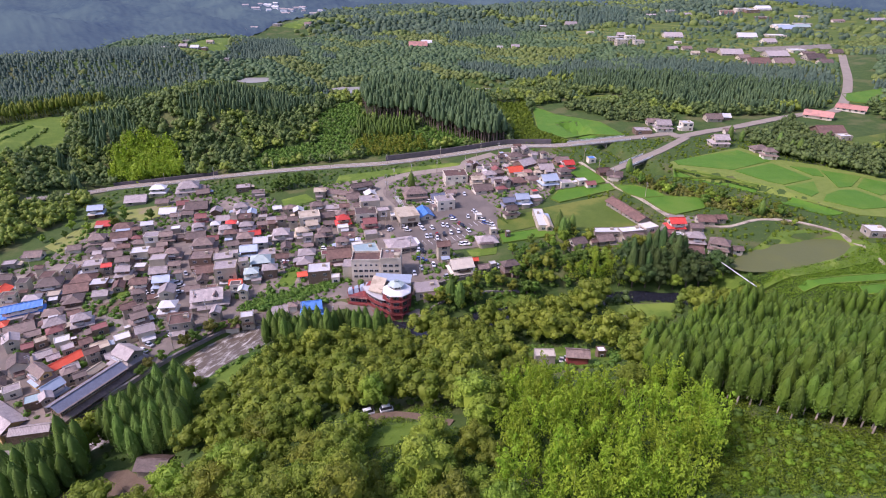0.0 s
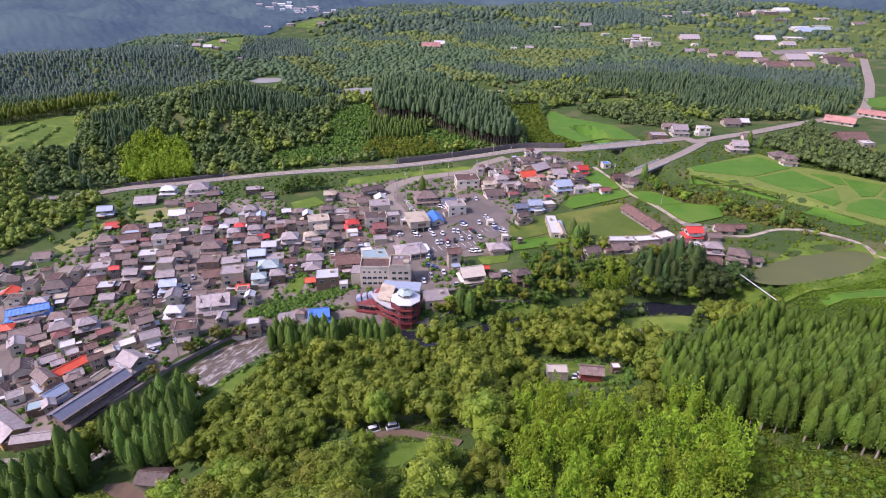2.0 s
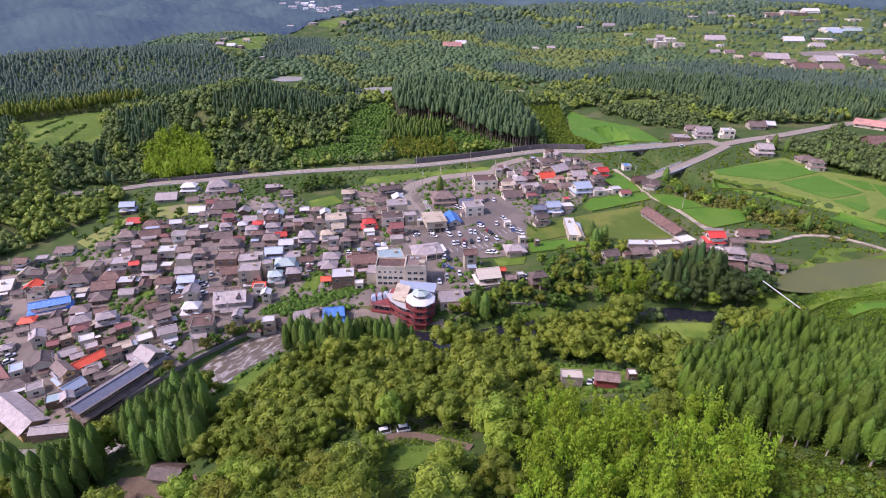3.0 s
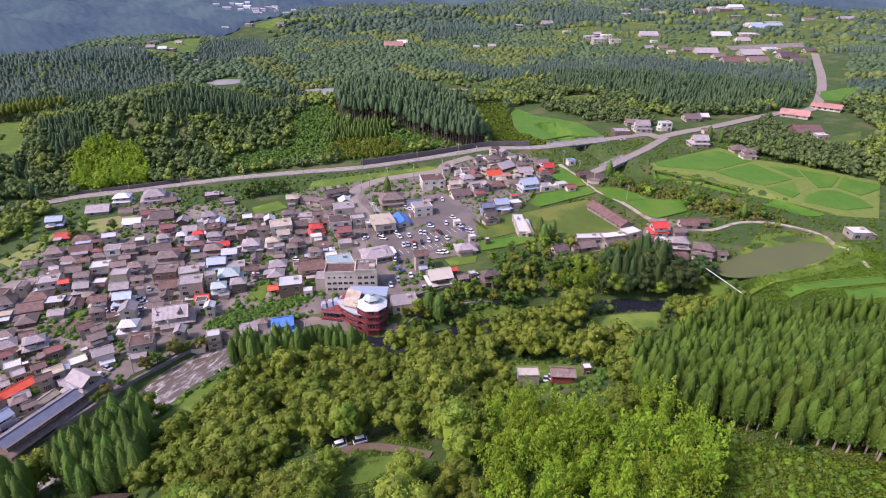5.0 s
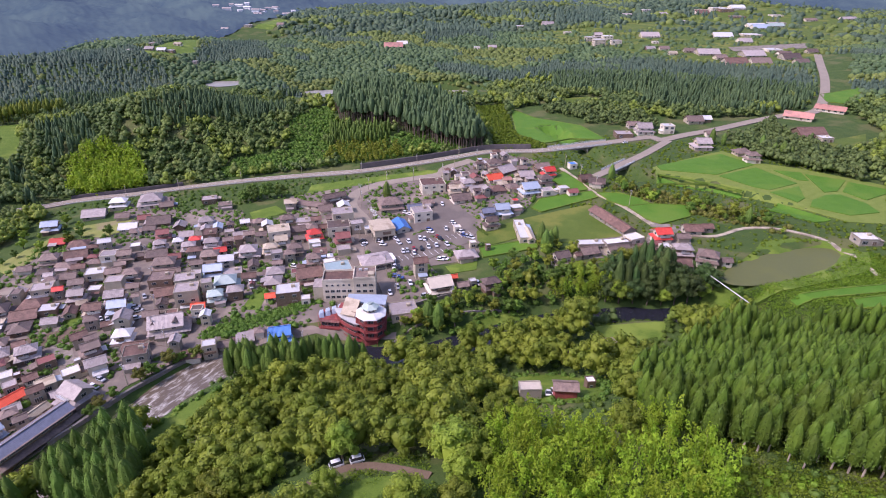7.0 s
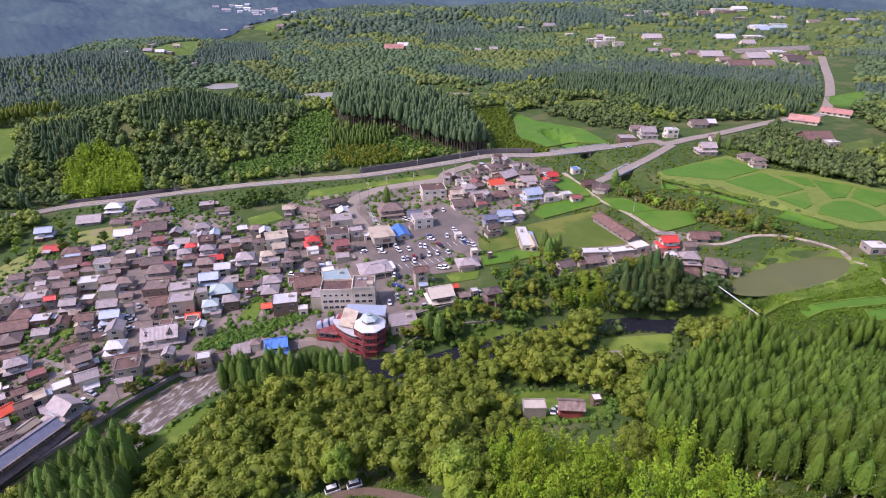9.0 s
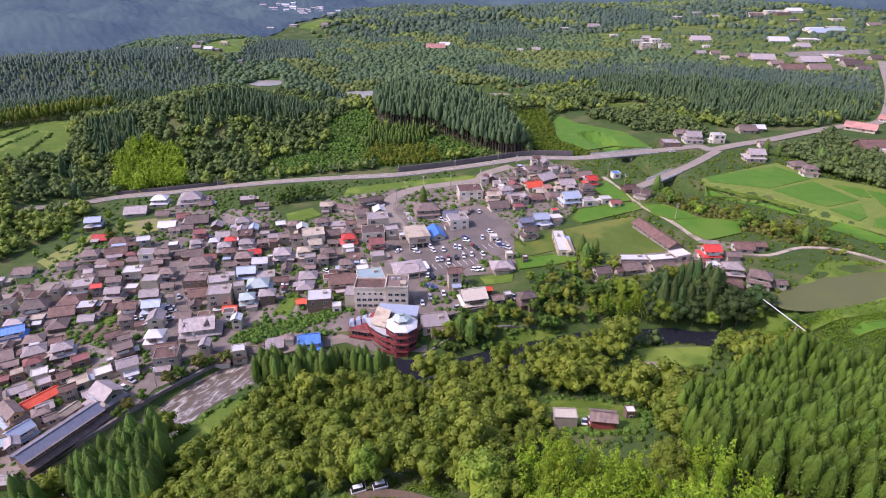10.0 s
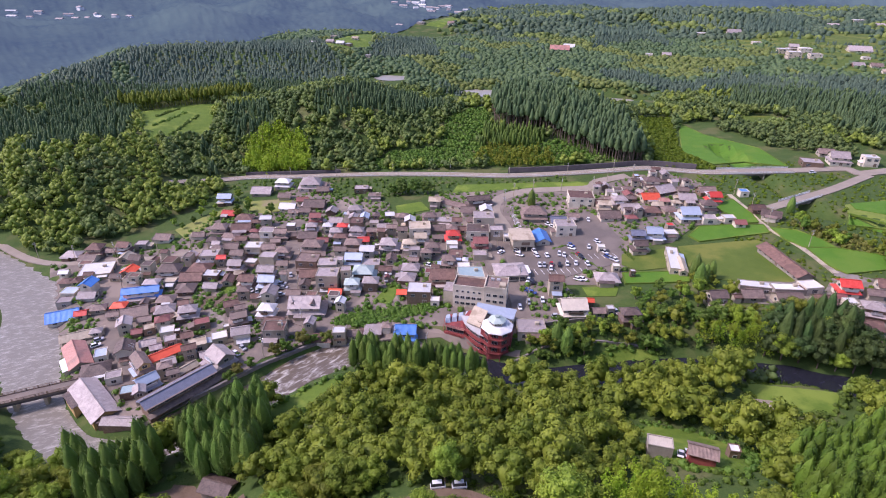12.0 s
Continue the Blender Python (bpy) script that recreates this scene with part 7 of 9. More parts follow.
part("ground_floor", bm, M["darkwall"], station)

blue_hall = house(-19.6, 278.5, -73, 12.5, 7.6, 1, "gable", "blue", "plaster")
hall = tagged(new("assembly_hall"), "broad white-walled hall with a beige hipped roof", "hall")
hall.matrix_basis = pose(-30.2, 240.0, -0.9, 0, 0, 19)
hall.scale = (0.88, 0.88, 0.9)
lots.append((-30.0, 240.5, 19, 17, 13))
part("wall", block_walls(14.5, 11.5, 4.3), M["plaster"], hall)
part("roof", roof_shape("hip", 14.5, 11.5, 4.33, 1.5, 1.0, 0.3), ROOF["pale"], hall, "beige-grey hipped metal roof")
bm = bmesh.new()
box(bm, 0, 0, 5.7, 4.4, 0.5, 0.5, bevel=0.1)
part("ridge_cap", bm, ROOF["pale"], hall)
window_row(hall, -6.8, 6.8, -5.8, 2.0, 6, WIN[2])
bm = bmesh.new()
prism(bm, [(7.5, -5), (10.2, -3.5), (10.2, 4), (7.5, 5)], 3.4, 3.8)
part("porch_roof", bm, ROOF["white"], hall, "white flat porch roof")
for y in (-3.2, 3.6):
    bm = bmesh.new()
    box(bm, 9.8, y, -0.5, 0.3, 0.3, 3.9)
    part("porch_post", bm, M["rail"], hall)

# dormers on the long white inn, and panels on the solar roof
for x, y, turn, z, n in ((-113.0, 195.9, 9, 1.0, 1), (-105.0, 197.1, 9, 1.6, 1)):
    dormer = tagged(new("roof_dormer"), "small gabled dormer on the long pale roof", "dormer", "dormers of the inn")
    dormer.matrix_basis = pose(x, y, gz(x, y) + 5.2, 0, 0, turn)
    part("wall", block_walls(1.7, 2.6, 1.0, 0, 0.6), M["plaster"], dormer)
    r = part("roof", roof_shape("gable", 2.8, 1.7, 1.0, 0.9, 0.3, 0.12), ROOF["grey"], dormer)
    r.rotation_euler.z = math.pi / 2
    shared("window", WIN[1], dormer, Matrix.Translation((0, -1.34, 0.5)) @ Matrix.Diagonal((0.9, 1, 0.8, 1)))


# ---- bridges, walls and pipes ----
def bridge(a, b, width, deck, label, piers, foot, rail_m="rail", posts=12, closed=False):
    root = tagged(new("bridge"), label, "bridge")
    a, b = Vector(a), Vector(b)
    side = Vector((-(b - a).y, (b - a).x, 0)).normalized() * width / 2
    bm = bmesh.new()
    beam(bm, a - Vector((0, 0, 0.3)), b - Vector((0, 0, 0.3)), width, 0.6)
    part("deck", bm, M[deck], root)
    for s in (-0.8, 0.8):
        bm = bmesh.new()
        beam(bm, a + side * s - Vector((0, 0, 1.1)), b + side * s - Vector((0, 0, 1.1)), 0.5, 1.0)
        part("girder", bm, M["darkwall"], root)
    for s in (-1, 1):
        bm = bmesh.new()
        beam(bm, a + side * s * 0.96 + Vector((0, 0, 1.0)), b + side * s * 0.96 + Vector((0, 0, 1.0)), 0.14, 0.14)
        beam(bm, a + side * s * 0.96 + Vector((0, 0, 0.55)), b + side * s * 0.96 + Vector((0, 0, 0.55)), 0.1, 0.1)
        beam(bm, a + side * s * 0.96 + Vector((0, 0, 0.12)), b + side * s * 0.96 + Vector((0, 0, 0.12)), 0.3, 0.24)
        part("railing", bm, M[rail_m], root)
        for i in range(posts + 1):
            p = a.lerp(b, i / posts) + side * s * 0.96
            bm = bmesh.new()
            box(bm, p.x, p.y, p.z, 0.18, 0.18, 1.15)
            part("rail_post", bm, M[rail_m], root)
    for k in piers:
        p = a.lerp(b, k)
        bm = bmesh.new()
        box(bm, p.x, p.y, foot, 1.1, width * 0.8, p.z - foot - 1.4, math.degrees(math.atan2((b - a).y, (b - a).x)), 0.15)
        part("pier", bm, M["concrete"], root)
    return root


bridge((-201, 117, -10.6), (-168, 141.5, -9.8), 5.0, "asphalt", "concrete river bridge with brown railings on three piers", (0.3, 0.5, 0.72), -17.5, "timber")
bridge((82, 393.2, float(ground(82, 393.2, False)) + 0.57), (125.4, 400.9, float(ground(125.4, 400.9, False)) + 0.57), 10.0, "road", "grey highway bridge over the wooded brook", (0.25, 0.6), 0.0)
_a, _b = ((126.3, 358.2), (105.7, 340.4))
bridge((*_a, float(ground(*_a, False)) + 0.5), (*_b, float(ground(*_b, False)) + 0.5), 7.4, "road", "grey road bridge on concrete piers over the brook", (0.3, 0.7), 2.0)


def wall_strip(name, pts, up, down, thick, material, label, shift=0.0):
    """A wall along a line on the land."""
    line = smooth_line(pts, 4.0)
    v, f = [], []
    for i, (x, y) in enumerate(line):
        a, b = line[max(i - 1, 0)], line[min(i + 1, len(line) - 1)]
        d = Vector((b[0] - a[0], b[1] - a[1])).normalized()
        n = Vector((-d.y, d.x))
        x, y = x + n.x * shift, y + n.y * shift
        z = gz(x - n.x * shift, y - n.y * shift)
        for s in (-0.5, 0.5):
            v += [(x + n.x * thick * s, y + n.y * thick * s, z - down), (x + n.x * thick * s, y + n.y * thick * s, z + up)]
    for i in range(len(line) - 1):
        k = 4 * i
        f += [(k, k + 4, k + 5, k + 1), (k + 2, k + 3, k + 7, k + 6), (k + 1, k + 5, k + 7, k + 3)]
    e = 4 * (len(line) - 1)
    f += [(0, 1, 3, 2), (e, e + 2, e + 3, e + 1)]
    return tagged(mesh_object(name, v, f, material), label, "wall", kind="structure")


wall_strip("retaining_wall", L_HIGHWAY[6:11], 3.6, 1.0, 0.8, M["darkwall"], "dark stained retaining wall beside the highway", 6.2)
wall_strip("retaining_wall", L_HIGHWAY[1:4], 2.6, 1.0, 0.8, M["darkwall"], "dark retaining wall beside the highway", 6.0)
wall_strip("river_wall", [(-80, 190.5), (-90, 185), (-99, 176.5), (-108, 165), (-116, 153), (-124, 141)], 0.9, 7.0, 1.0, M["stone"], "grey stone river wall below the car bays")
wall_strip("river_wall", [(-21, 185), (-8, 191.5), (8, 197), (24, 200)], 0.4, 5.0, 0.8, M["stone"], "grey stone bank wall beside the meadow")
wall_strip("garden_wall", [(-19, 199), (-8, 204), (4, 208)], 1.6, 2.5, 0.6, M["stone"], "stone terrace wall below the houses")
guard = tagged(new("guard_rail"), "white steel guard rail along the highway", "guard rail")
line = smooth_line(L_HIGHWAY[1:11], 5.0)
v = [(x, y - 4.9 + o, gz(x, y) + h) for x, y in line for o, h in ((-0.05, 1.0), (0.05, 1.0), (0.05, 1.3), (-0.05, 1.3))]
mesh_object("rail", v, [(4 * i + a, 4 * i + (a + 1) % 4, 4 * i + 4 + (a + 1) % 4, 4 * i + 4 + a) for i in range(len(line) - 1) for a in range(4)], M["rail"], guard)
for x, y in line[::2]:
    bm = bmesh.new()
    box(bm, x, y - 4.9, gz(x, y) + 0.2, 0.12, 0.12, 1.0)
    part("post", bm, M["rail"], guard)

pipe = tagged(new("pipe_bridge"), "thin white pipe bridge slung over the gorge on posts", "pipe")
bm = bmesh.new()
beam(bm, (105.5, 210.5, 11.8), (110.0, 180.0, 13.6), 0.2, 0.2)
part("pipe", bm, M["paint_white"], pipe)
for x, y, z in ((105.6, 209.8, 11.6), (109.4, 184.0, 13.3)):
    bm = bmesh.new()
    box(bm, x, y, gz(x, y) - 0.5, 0.3, 0.3, z - gz(x, y) + 0.4)
    part("post", bm, M["concrete"], pipe)

# ---- marked bays, lane lines and the planted strips of the car park ----
def mark(pts, width, z, label, cat="road marking"):
    bm = bmesh.new()
    for a, b in zip(pts, pts[1:]):
        beam(bm, (a[0], a[1], gz(*a) + z), (b[0], b[1], gz(*b) + z), width, 0.03)
    tagged(part("road_marking", bm, M["paint_white"]), label, cat, "painted lines", "structure")


for ox, oy in ((-20, 247), (-8, 263)):
    for i in range(9):
        x, y = ox + 2.9 * i * math.cos(radians(12)), oy + 2.9 * i * math.sin(radians(12))
        mark([(x, y), (x + 2.2, y - 4.6)], 0.16, 0.4, "thin white line between parking bays")
for off in (-3.6, 0.0, 3.6):
    line = smooth_line(HIGHWAY, 6.0)
    mark([(a[0], a[1] + off) for a in line[:60]], 0.12, 0.57, "white lane line of the highway")
for i in range(15):
    k = i / 14
    x, y = -37.5 + 7.5 * k, 311 - 26 * k
    mark([(x - 1.6, y + 0.7), (x + 1.6, y - 0.2)], 0.5, 0.48, "white hatched line on the looping road")


# ---- vehicles ----
def car_kind(paint, van=False):
    L, W, H = (3.4, 1.5, 1.85) if van else (3.8, 1.6, 1.5)
    root = tagged(new("van" if van else "car"), f"parked {paint} {'small van' if van else 'car'} standing on {'the gravel track' if van else 'asphalt'}", "van" if van else "car", "parked cars")
    bm = bmesh.new()
    box(bm, 0, 0, 0.28, L, W, 0.55 if not van else 0.8, bevel=0.14)
    part("body", bm, M["car_" + paint], root)
    bm = bmesh.new()
    z0, z1 = (0.8, H) if not van else (1.05, H)
    a, b = (-1.75, 0.9) if not van else (-1.6, 1.5)
    frustum(bm, [(a, -W / 2 + 0.08), (b, -W / 2 + 0.08), (b, W / 2 - 0.08), (a, W / 2 - 0.08)], z0, [(a + 0.45, -W / 2 + 0.22), (b - 0.6, -W / 2 + 0.22), (b - 0.6, W / 2 - 0.22), (a + 0.45, W / 2 - 0.22)], z1)
    part("glazing", bm, M["glass"], root)
    bm = bmesh.new()
    box(bm, (a + b - 0.15) / 2, 0, z1 + 0.004, b - a - 0.95, W - 0.4, 0.06, bevel=0.02)
    part("roof", bm, M["car_" + paint], root)
    for x in (-L * 0.31, L * 0.31):
        for y in (-W / 2 + 0.1, W / 2 - 0.1):
            bm = bmesh.new()
            bmesh.ops.create_cone(bm, cap_ends=True, segments=12, radius1=0.31, radius2=0.31, depth=0.22, matrix=pose(x, y, 0.31, 90, 0, 0))
            tyre = part("wheel", bm, M["tyre"], root)
            bm = bmesh.new()
            bmesh.ops.create_cone(bm, cap_ends=True, segments=10, radius1=0.19, radius2=0.17, depth=0.24, matrix=pose(x, y, 0.31, 90, 0, 0))
            part("rim", bm, M["rail"], tyre, "pale metal rim")
    return root


KINDS = {}


def car(x, y, turn, paint, van=False):
    c, s = math.cos(radians(turn)) * 1.6, math.sin(radians(turn)) * 1.6
    z0, z1 = gz(x - c, y - s), gz(x + c, y + s)
    if -25 < x < 30 and 235 < y < 280:
        turn -= 16
    m = Matrix.Translation((x, y, (z0 + z1) / 2 + 0.42)) @ Matrix.Rotation(radians(turn), 4, "Z") @ Matrix.Rotation(-math.atan2(z1 - z0, 3.2), 4, "Y")
    if (paint, van) not in KINDS:
        KINDS[paint, van] = car_kind(paint, van)
        KINDS[paint, van].matrix_basis = m
    else:
        copy_thing(KINDS[paint, van], m)


# ---- utility poles along the streets ----
def pole_kind():
    root = tagged(new("utility_pole"), "grey concrete utility pole with two crossarms", "utility pole", "utility poles")
    mesh_object("pole", *pole_tube(0.17, 0.1, 9.5), M["concrete"], root)
    for z in (8.3, 9.0):
        bm = bmesh.new()
        box(bm, 0, 0, z, 1.8, 0.1, 0.12)
        part("crossarm", bm, M["frame"], root)
    bm = bmesh.new()
    bmesh.ops.create_cone(bm, cap_ends=True, segments=8, radius1=0.24, radius2=0.24, depth=0.8, matrix=pose(0.4, 0, 7.4))
    part("transformer", bm, M["frame"], root)
    return root


def pole_tube(r0, r1, h):
    v = [(math.cos(a) * r, math.sin(a) * r, z) for r, z in ((r0, -1.0), (r1, h)) for a in np.linspace(0, 2 * math.pi, 8, endpoint=False)]
    return v, [(j, (j + 1) % 8, 8 + (j + 1) % 8, 8 + j) for j in range(8)] + [tuple(range(8, 16))]


pole = pole_kind()
first = True
for pts, off, gap in ((L_MAIN_STREET, 3.6, 30), (L_STREET_B, 3.4, 28), (L_STREET_C, 3.0, 32), (L_STREET_D, 3.2, 28), (L_STREET_E, 2.8, 26), (L_LOOP, 5.0, 34), (L_FARM_LANE, 2.6, 36), (L_HIGHWAY[2:10], -6.0, 45)):
    line = even_line(pts, gap)
    for (x, y), (x1, y1) in zip(line, line[1:]):
        a = math.atan2(y1 - y, x1 - x)
        px, py = x - math.sin(a) * off, y + math.cos(a) * off
        m = pose(px, py, gz(px, py), 0, 0, math.degrees(a) + 90)
        if first:
            pole.matrix_basis, first = m, False
        else:
            copy_thing(pole, m)
# ---- parked vehicles ----
car(-29.8, 264.2, -21, "white")
car(-27.9, 260.1, -21, "silver")
car(-21.7, 265.1, -45, "white")
car(-20.0, 260.4, -44, "white")
car(-15.3, 260.9, -56, "white")
car(-9.7, 263.4, -67, "white")
car(-7.5, 262.4, -68, "white")
car(-17.8, 250.7, -65, "white")
car(-15.8, 251.0, -65, "silver")
car(-12.6, 251.9, -66, "red")
car(-12.5, 248.0, -66, "white")
car(-9.0, 251.8, -67, "black")
car(-5.6, 253.3, -67, "white")
car(-1.8, 254.3, -68, "white")
car(-0.8, 263.2, -41, "red")
car(0.5, 261.0, -41, "black")
car(-4.8, 273.3, -11, "blue")
car(-4.2, 270.2, -11, "white")
car(3.7, 272.3, -70, "white")
car(7.6, 279.2, -35, "white")
car(8.7, 276.0, -35, "white")
car(11.0, 267.5, -34, "white")
car(12.2, 262.9, -34, "blue")
car(13.7, 261.3, -34, "silver")
car(15.6, 259.8, -34, "white")
car(3.4, 254.4, -54, "white")
car(-0.4, 239.5, -9, "white")
car(1.7, 239.7, -9, "white")
car(-38.2, 265.8, 38, "black")
car(-37.1, 262.2, 46, "white")
car(-21.4, 235.8, -81, "white")
car(-19.3, 234.5, -82, "black")
car(-20.3, 227.0, -8, "blue")
car(-18.7, 225.3, -8, "blue")
car(-19.5, 217.4, -78, "silver")
car(-14.0, 219.9, -79, "white")
car(-130.9, 218.8, 15, "white")
car(-128.3, 215.5, 15, "silver")
car(-126.6, 209.7, 15, "white")
car(-127.7, 203.7, 4, "silver")
car(-127.9, 206.1, 4, "white")
car(-115.2, 175.0, -40, "white")
car(-114.1, 176.7, -41, "silver")
car(14.6, 214.8, -61, "white")
car(-142.2, 211.1, -55, "white")
car(-84.7, 234.9, -66, "white")
car(-85.6, 232.0, -66, "white")
car(-84.4, 228.4, -66, "silver")
car(-80.1, 237.7, -59, "white")
car(-78.4, 234.0, -59, "white")
car(3.0, 305.8, -83, "white")
car(-17.4, 297.8, -43, "white")
car(-14.9, 295.0, -43, "white")
car(-183.8, 166.2, 49, "silver")
car(-181.8, 162.6, 49, "white")
car(-177.0, 159.6, 48, "white")
car(-121.6, 170.0, -28, "silver")
car(-122.2, 166.3, -27, "white")
car(136.1, 397.0, 16, "white")
car(-49.9, 120.5, -46, "black")
car(27.7, 131.4, -89, "white")
car(-22.4, 213.0, -77, "white")
car(-130.8, 227.0, -60, "silver")
car(-42.1, 217.1, -68, "white")
car(-139.0, 210.5, -58, "white")
car(-139.2, 207.5, -57, "black")
car(-68.4, 244.8, -25, "white")
car(-7.7, 208.7, 15, "silver")
car(22.9, 213.1, -62, "white")
car(-98.3, 179.8, 5, "black")
car(-90.8, 183.7, 15, "silver")
car(-155.9, 156.5, -48, "white")
car(-29.2, 103.3, 20, "white", True)
car(-24.6, 104.4, 20, "white", True)
car(26.0, 131.2, 80, "white")

# ---- plants: templates made of many small leaf clumps ----
def ico(sub):
    bm = bmesh.new()
    bmesh.ops.create_icosphere(bm, subdivisions=sub, radius=1.0)
    v = np.array([q.co[:] for q in bm.verts])
    f = [tuple(q.index for q in p.verts) for p in bm.faces]
    bm.free()
    return v, f


ICO = {1: ico(1), 2: ico(2)}


def clumps(rng, pts, nor, size, droop=0.0, jitter=0.33):
    """Small bent leaf clumps at points, turned to their normals: vertices and quads."""
    n = len(pts)
    nor = nor + rng.normal(0, jitter, (n, 3))
    nor /= np.linalg.norm(nor, axis=1)[:, None] + 1e-9
    t = np.cross(nor, rng.normal(0, 1, (n, 3)))
    t /= np.linalg.norm(t, axis=1)[:, None] + 1e-9
    b = np.cross(nor, t)
    s = size * rng.uniform(0.6, 1.3, (n, 1))
    k = rng.uniform(0.5, 0.9, (n, 1))
    v = np.stack([pts - t * s * 0.5, pts - b * s * k * 0.5 + nor * s * 0.16, pts + t * s * 0.5 - [0, 0, droop * size], pts + b * s * k * 0.5 + nor * s * 0.16], 1).reshape(-1, 3)
    f = np.arange(4 * n).reshape(-1, 4)
    return v, f


def blob(rng, c, r, sub=1, rough=0.18):
    v, f = ICO[sub]
    w = v * (1 + rng.normal(0, rough, (len(v), 1))) * r + c
    return w, np.array(f)


class Heap:
    """Gathers vertices and faces of one mesh."""

    def __init__(self):
        self.v, self.f, self.n = [], [], 0

    def add(self, v, f):
        self.v.append(np.asarray(v, float))
        self.f.append(np.asarray(f) + self.n)
        self.n += len(v)

    def get(self):
        return np.concatenate(self.v), [tuple(int(i) for i in q) for a in self.f for q in a]


def dome(rng, n):
    d = rng.normal(0, 1, (n, 3))
    d /= np.linalg.norm(d, axis=1)[:, None]
    d[:, 2] = np.where(d[:, 2] < -0.35, -d[:, 2], d[:, 2])
    return d


def broad_crown(seed, height, radius, lobes, leaves_each, size):
    """A tall, uneven crown: a dome of rounded boughs, each with its own skin of leaf clumps, and shaded gaps between."""
    rng, h = np.random.default_rng(seed), Heap()
    up = height * 0.44
    mid = np.array([0, 0, height * 0.5])
    v, f = ICO[1]
    h.add(v * [radius * 0.62, radius * 0.62, up * 0.66] * (1 + rng.normal(0, 0.06, (len(v), 1))) + mid, np.array(f))
    boughs = max(7, lobes // 4)
    each = lobes * leaves_each // boughs
    turn, lean = rng.uniform(0, 6.28), rng.normal(0, 0.12, 2)
    for i in range(boughs):
        k = (i + 0.4) / boughs
        e, a = 1 - 1.4 * k, turn + i * 2.4 + rng.uniform(-0.35, 0.35)
        q = math.sqrt(max(0.0, 1 - e * e)) * rng.uniform(0.62, 0.86)
        c = mid + np.array([math.cos(a) * q * radius + lean[0] * e * up, math.sin(a) * q * radius + lean[1] * e * up, e * up * rng.uniform(0.66, 0.84)])
        r = radius * rng.uniform(0.27, 0.42) * (1.08 - 0.25 * k)
        h.add(v * [r * 0.8, r * 0.8, r * 0.7] * (1 + rng.normal(0, 0.1, (len(v), 1))) + c, np.array(f))
        d = dome(rng, each)
        h.add(*clumps(rng, c + d * [r, r, r * 0.86] * rng.uniform(0.8, 1.14, (each, 1)), d + [0, 0, 0.2], size, 0.12, 0.26))
    return h.get()


def cedar_crown(seed, height, radius, rings, each, size, start=0.3):
    """A full, round-topped crown of drooping sprays over a dense heart."""
    rng, h = np.random.default_rng(seed), Heap()

    def reach(k):
        return radius * (1 - k ** 2.6) ** 0.75 * (0.7 + 0.3 * min(1, k * 4)) + 0.05

    bulge = rng.uniform(0, 6.28, 3)
    for i in range(rings):
        k = i / (rings - 1)
        z = height * (start + (1 - start) * k)
        n = max(4, int(each * (1 - 0.62 * k)))
        a = rng.uniform(0, 2 * math.pi) + np.arange(n) * 2 * math.pi / n + rng.normal(0, 0.2, n)
        q = reach(k) * (1 + 0.13 * np.sin(3 * a + bulge[0] + 9 * k) + 0.08 * np.sin(5 * a + bulge[1] - 14 * k)) * rng.uniform(0.9, 1.08, n)
        pts = np.stack([np.cos(a) * q, np.sin(a) * q, z + rng.normal(0, height / rings * 0.3, n)], 1)
        nor = np.stack([np.cos(a), np.sin(a), np.full(n, 0.45 + 0.9 * k)], 1)
        h.add(*clumps(rng, pts, nor, size * (0.62 + 0.38 * (1 - k)), 0.22, 0.2))
    m, core = 9, []
    for j in range(8):
        t = j / 7
        z = height * (start + (0.965 - start) * t)
        r = 0.9 * reach(t)
        core += [(math.cos(i * 2 * math.pi / m) * r * rng.uniform(0.88, 1.08), math.sin(i * 2 * math.pi / m) * r * rng.uniform(0.88, 1.08), z) for i in range(m)]
    h.add(core, [(k * m + j, k * m + (j + 1) % m, k * m + m + (j + 1) % m, k * m + m + j) for k in range(7) for j in range(m)])
    return h.get()


def bamboo_crown(seed, height, spread, plumes, each, size):
    """Culms with feathery plumes that narrow and nod at the tip."""
    rng, h = np.random.default_rng(seed), Heap()
    stems = []
    for i in range(plumes):
        a, q = rng.uniform(0, 2 * math.pi), spread * math.sqrt((i + 0.3) / plumes)
        foot = np.array([math.cos(a) * q * 0.6, math.sin(a) * q * 0.6, 0])
        top = np.array([math.cos(a) * q * 1.2, math.sin(a) * q * 1.2, height * rng.uniform(0.62, 1.08)])
        bend = np.array([math.cos(a), math.sin(a), -0.7]) * rng.uniform(0.5, 1.5)
        stems.append((foot, top))
        k = rng.uniform(0.25, 1.1, each)
        pts = foot + (top - foot) * k[:, None] + bend * (np.clip(k - 0.75, 0, 1) ** 2 * 9)[:, None]
        w = (0.15 + 1.05 * np.clip((1.12 - k) / 0.6, 0, 1) ** 0.7)[:, None]
        d = dome(rng, each)
        h.add(*clumps(rng, pts + d * w, d + [0, 0, 0.4], size, 0.4, 0.3))
    return h.get(), stems


def tube(path, r0, r1, sides=6):
    v, f = [], []
    for i, p in enumerate(path):
        r = r0 + (r1 - r0) * i / (len(path) - 1)
        v += [(p[0] + math.cos(j * 2 * math.pi / sides) * r, p[1] + math.sin(j * 2 * math.pi / sides) * r, p[2]) for j in range(sides)]
    for i in range(len(path) - 1):
        f += [(i * sides + j, i * sides + (j + 1) % sides, (i + 1) * sides + (j + 1) % sides, (i + 1) * sides + j) for j in range(sides)]
    return v, f


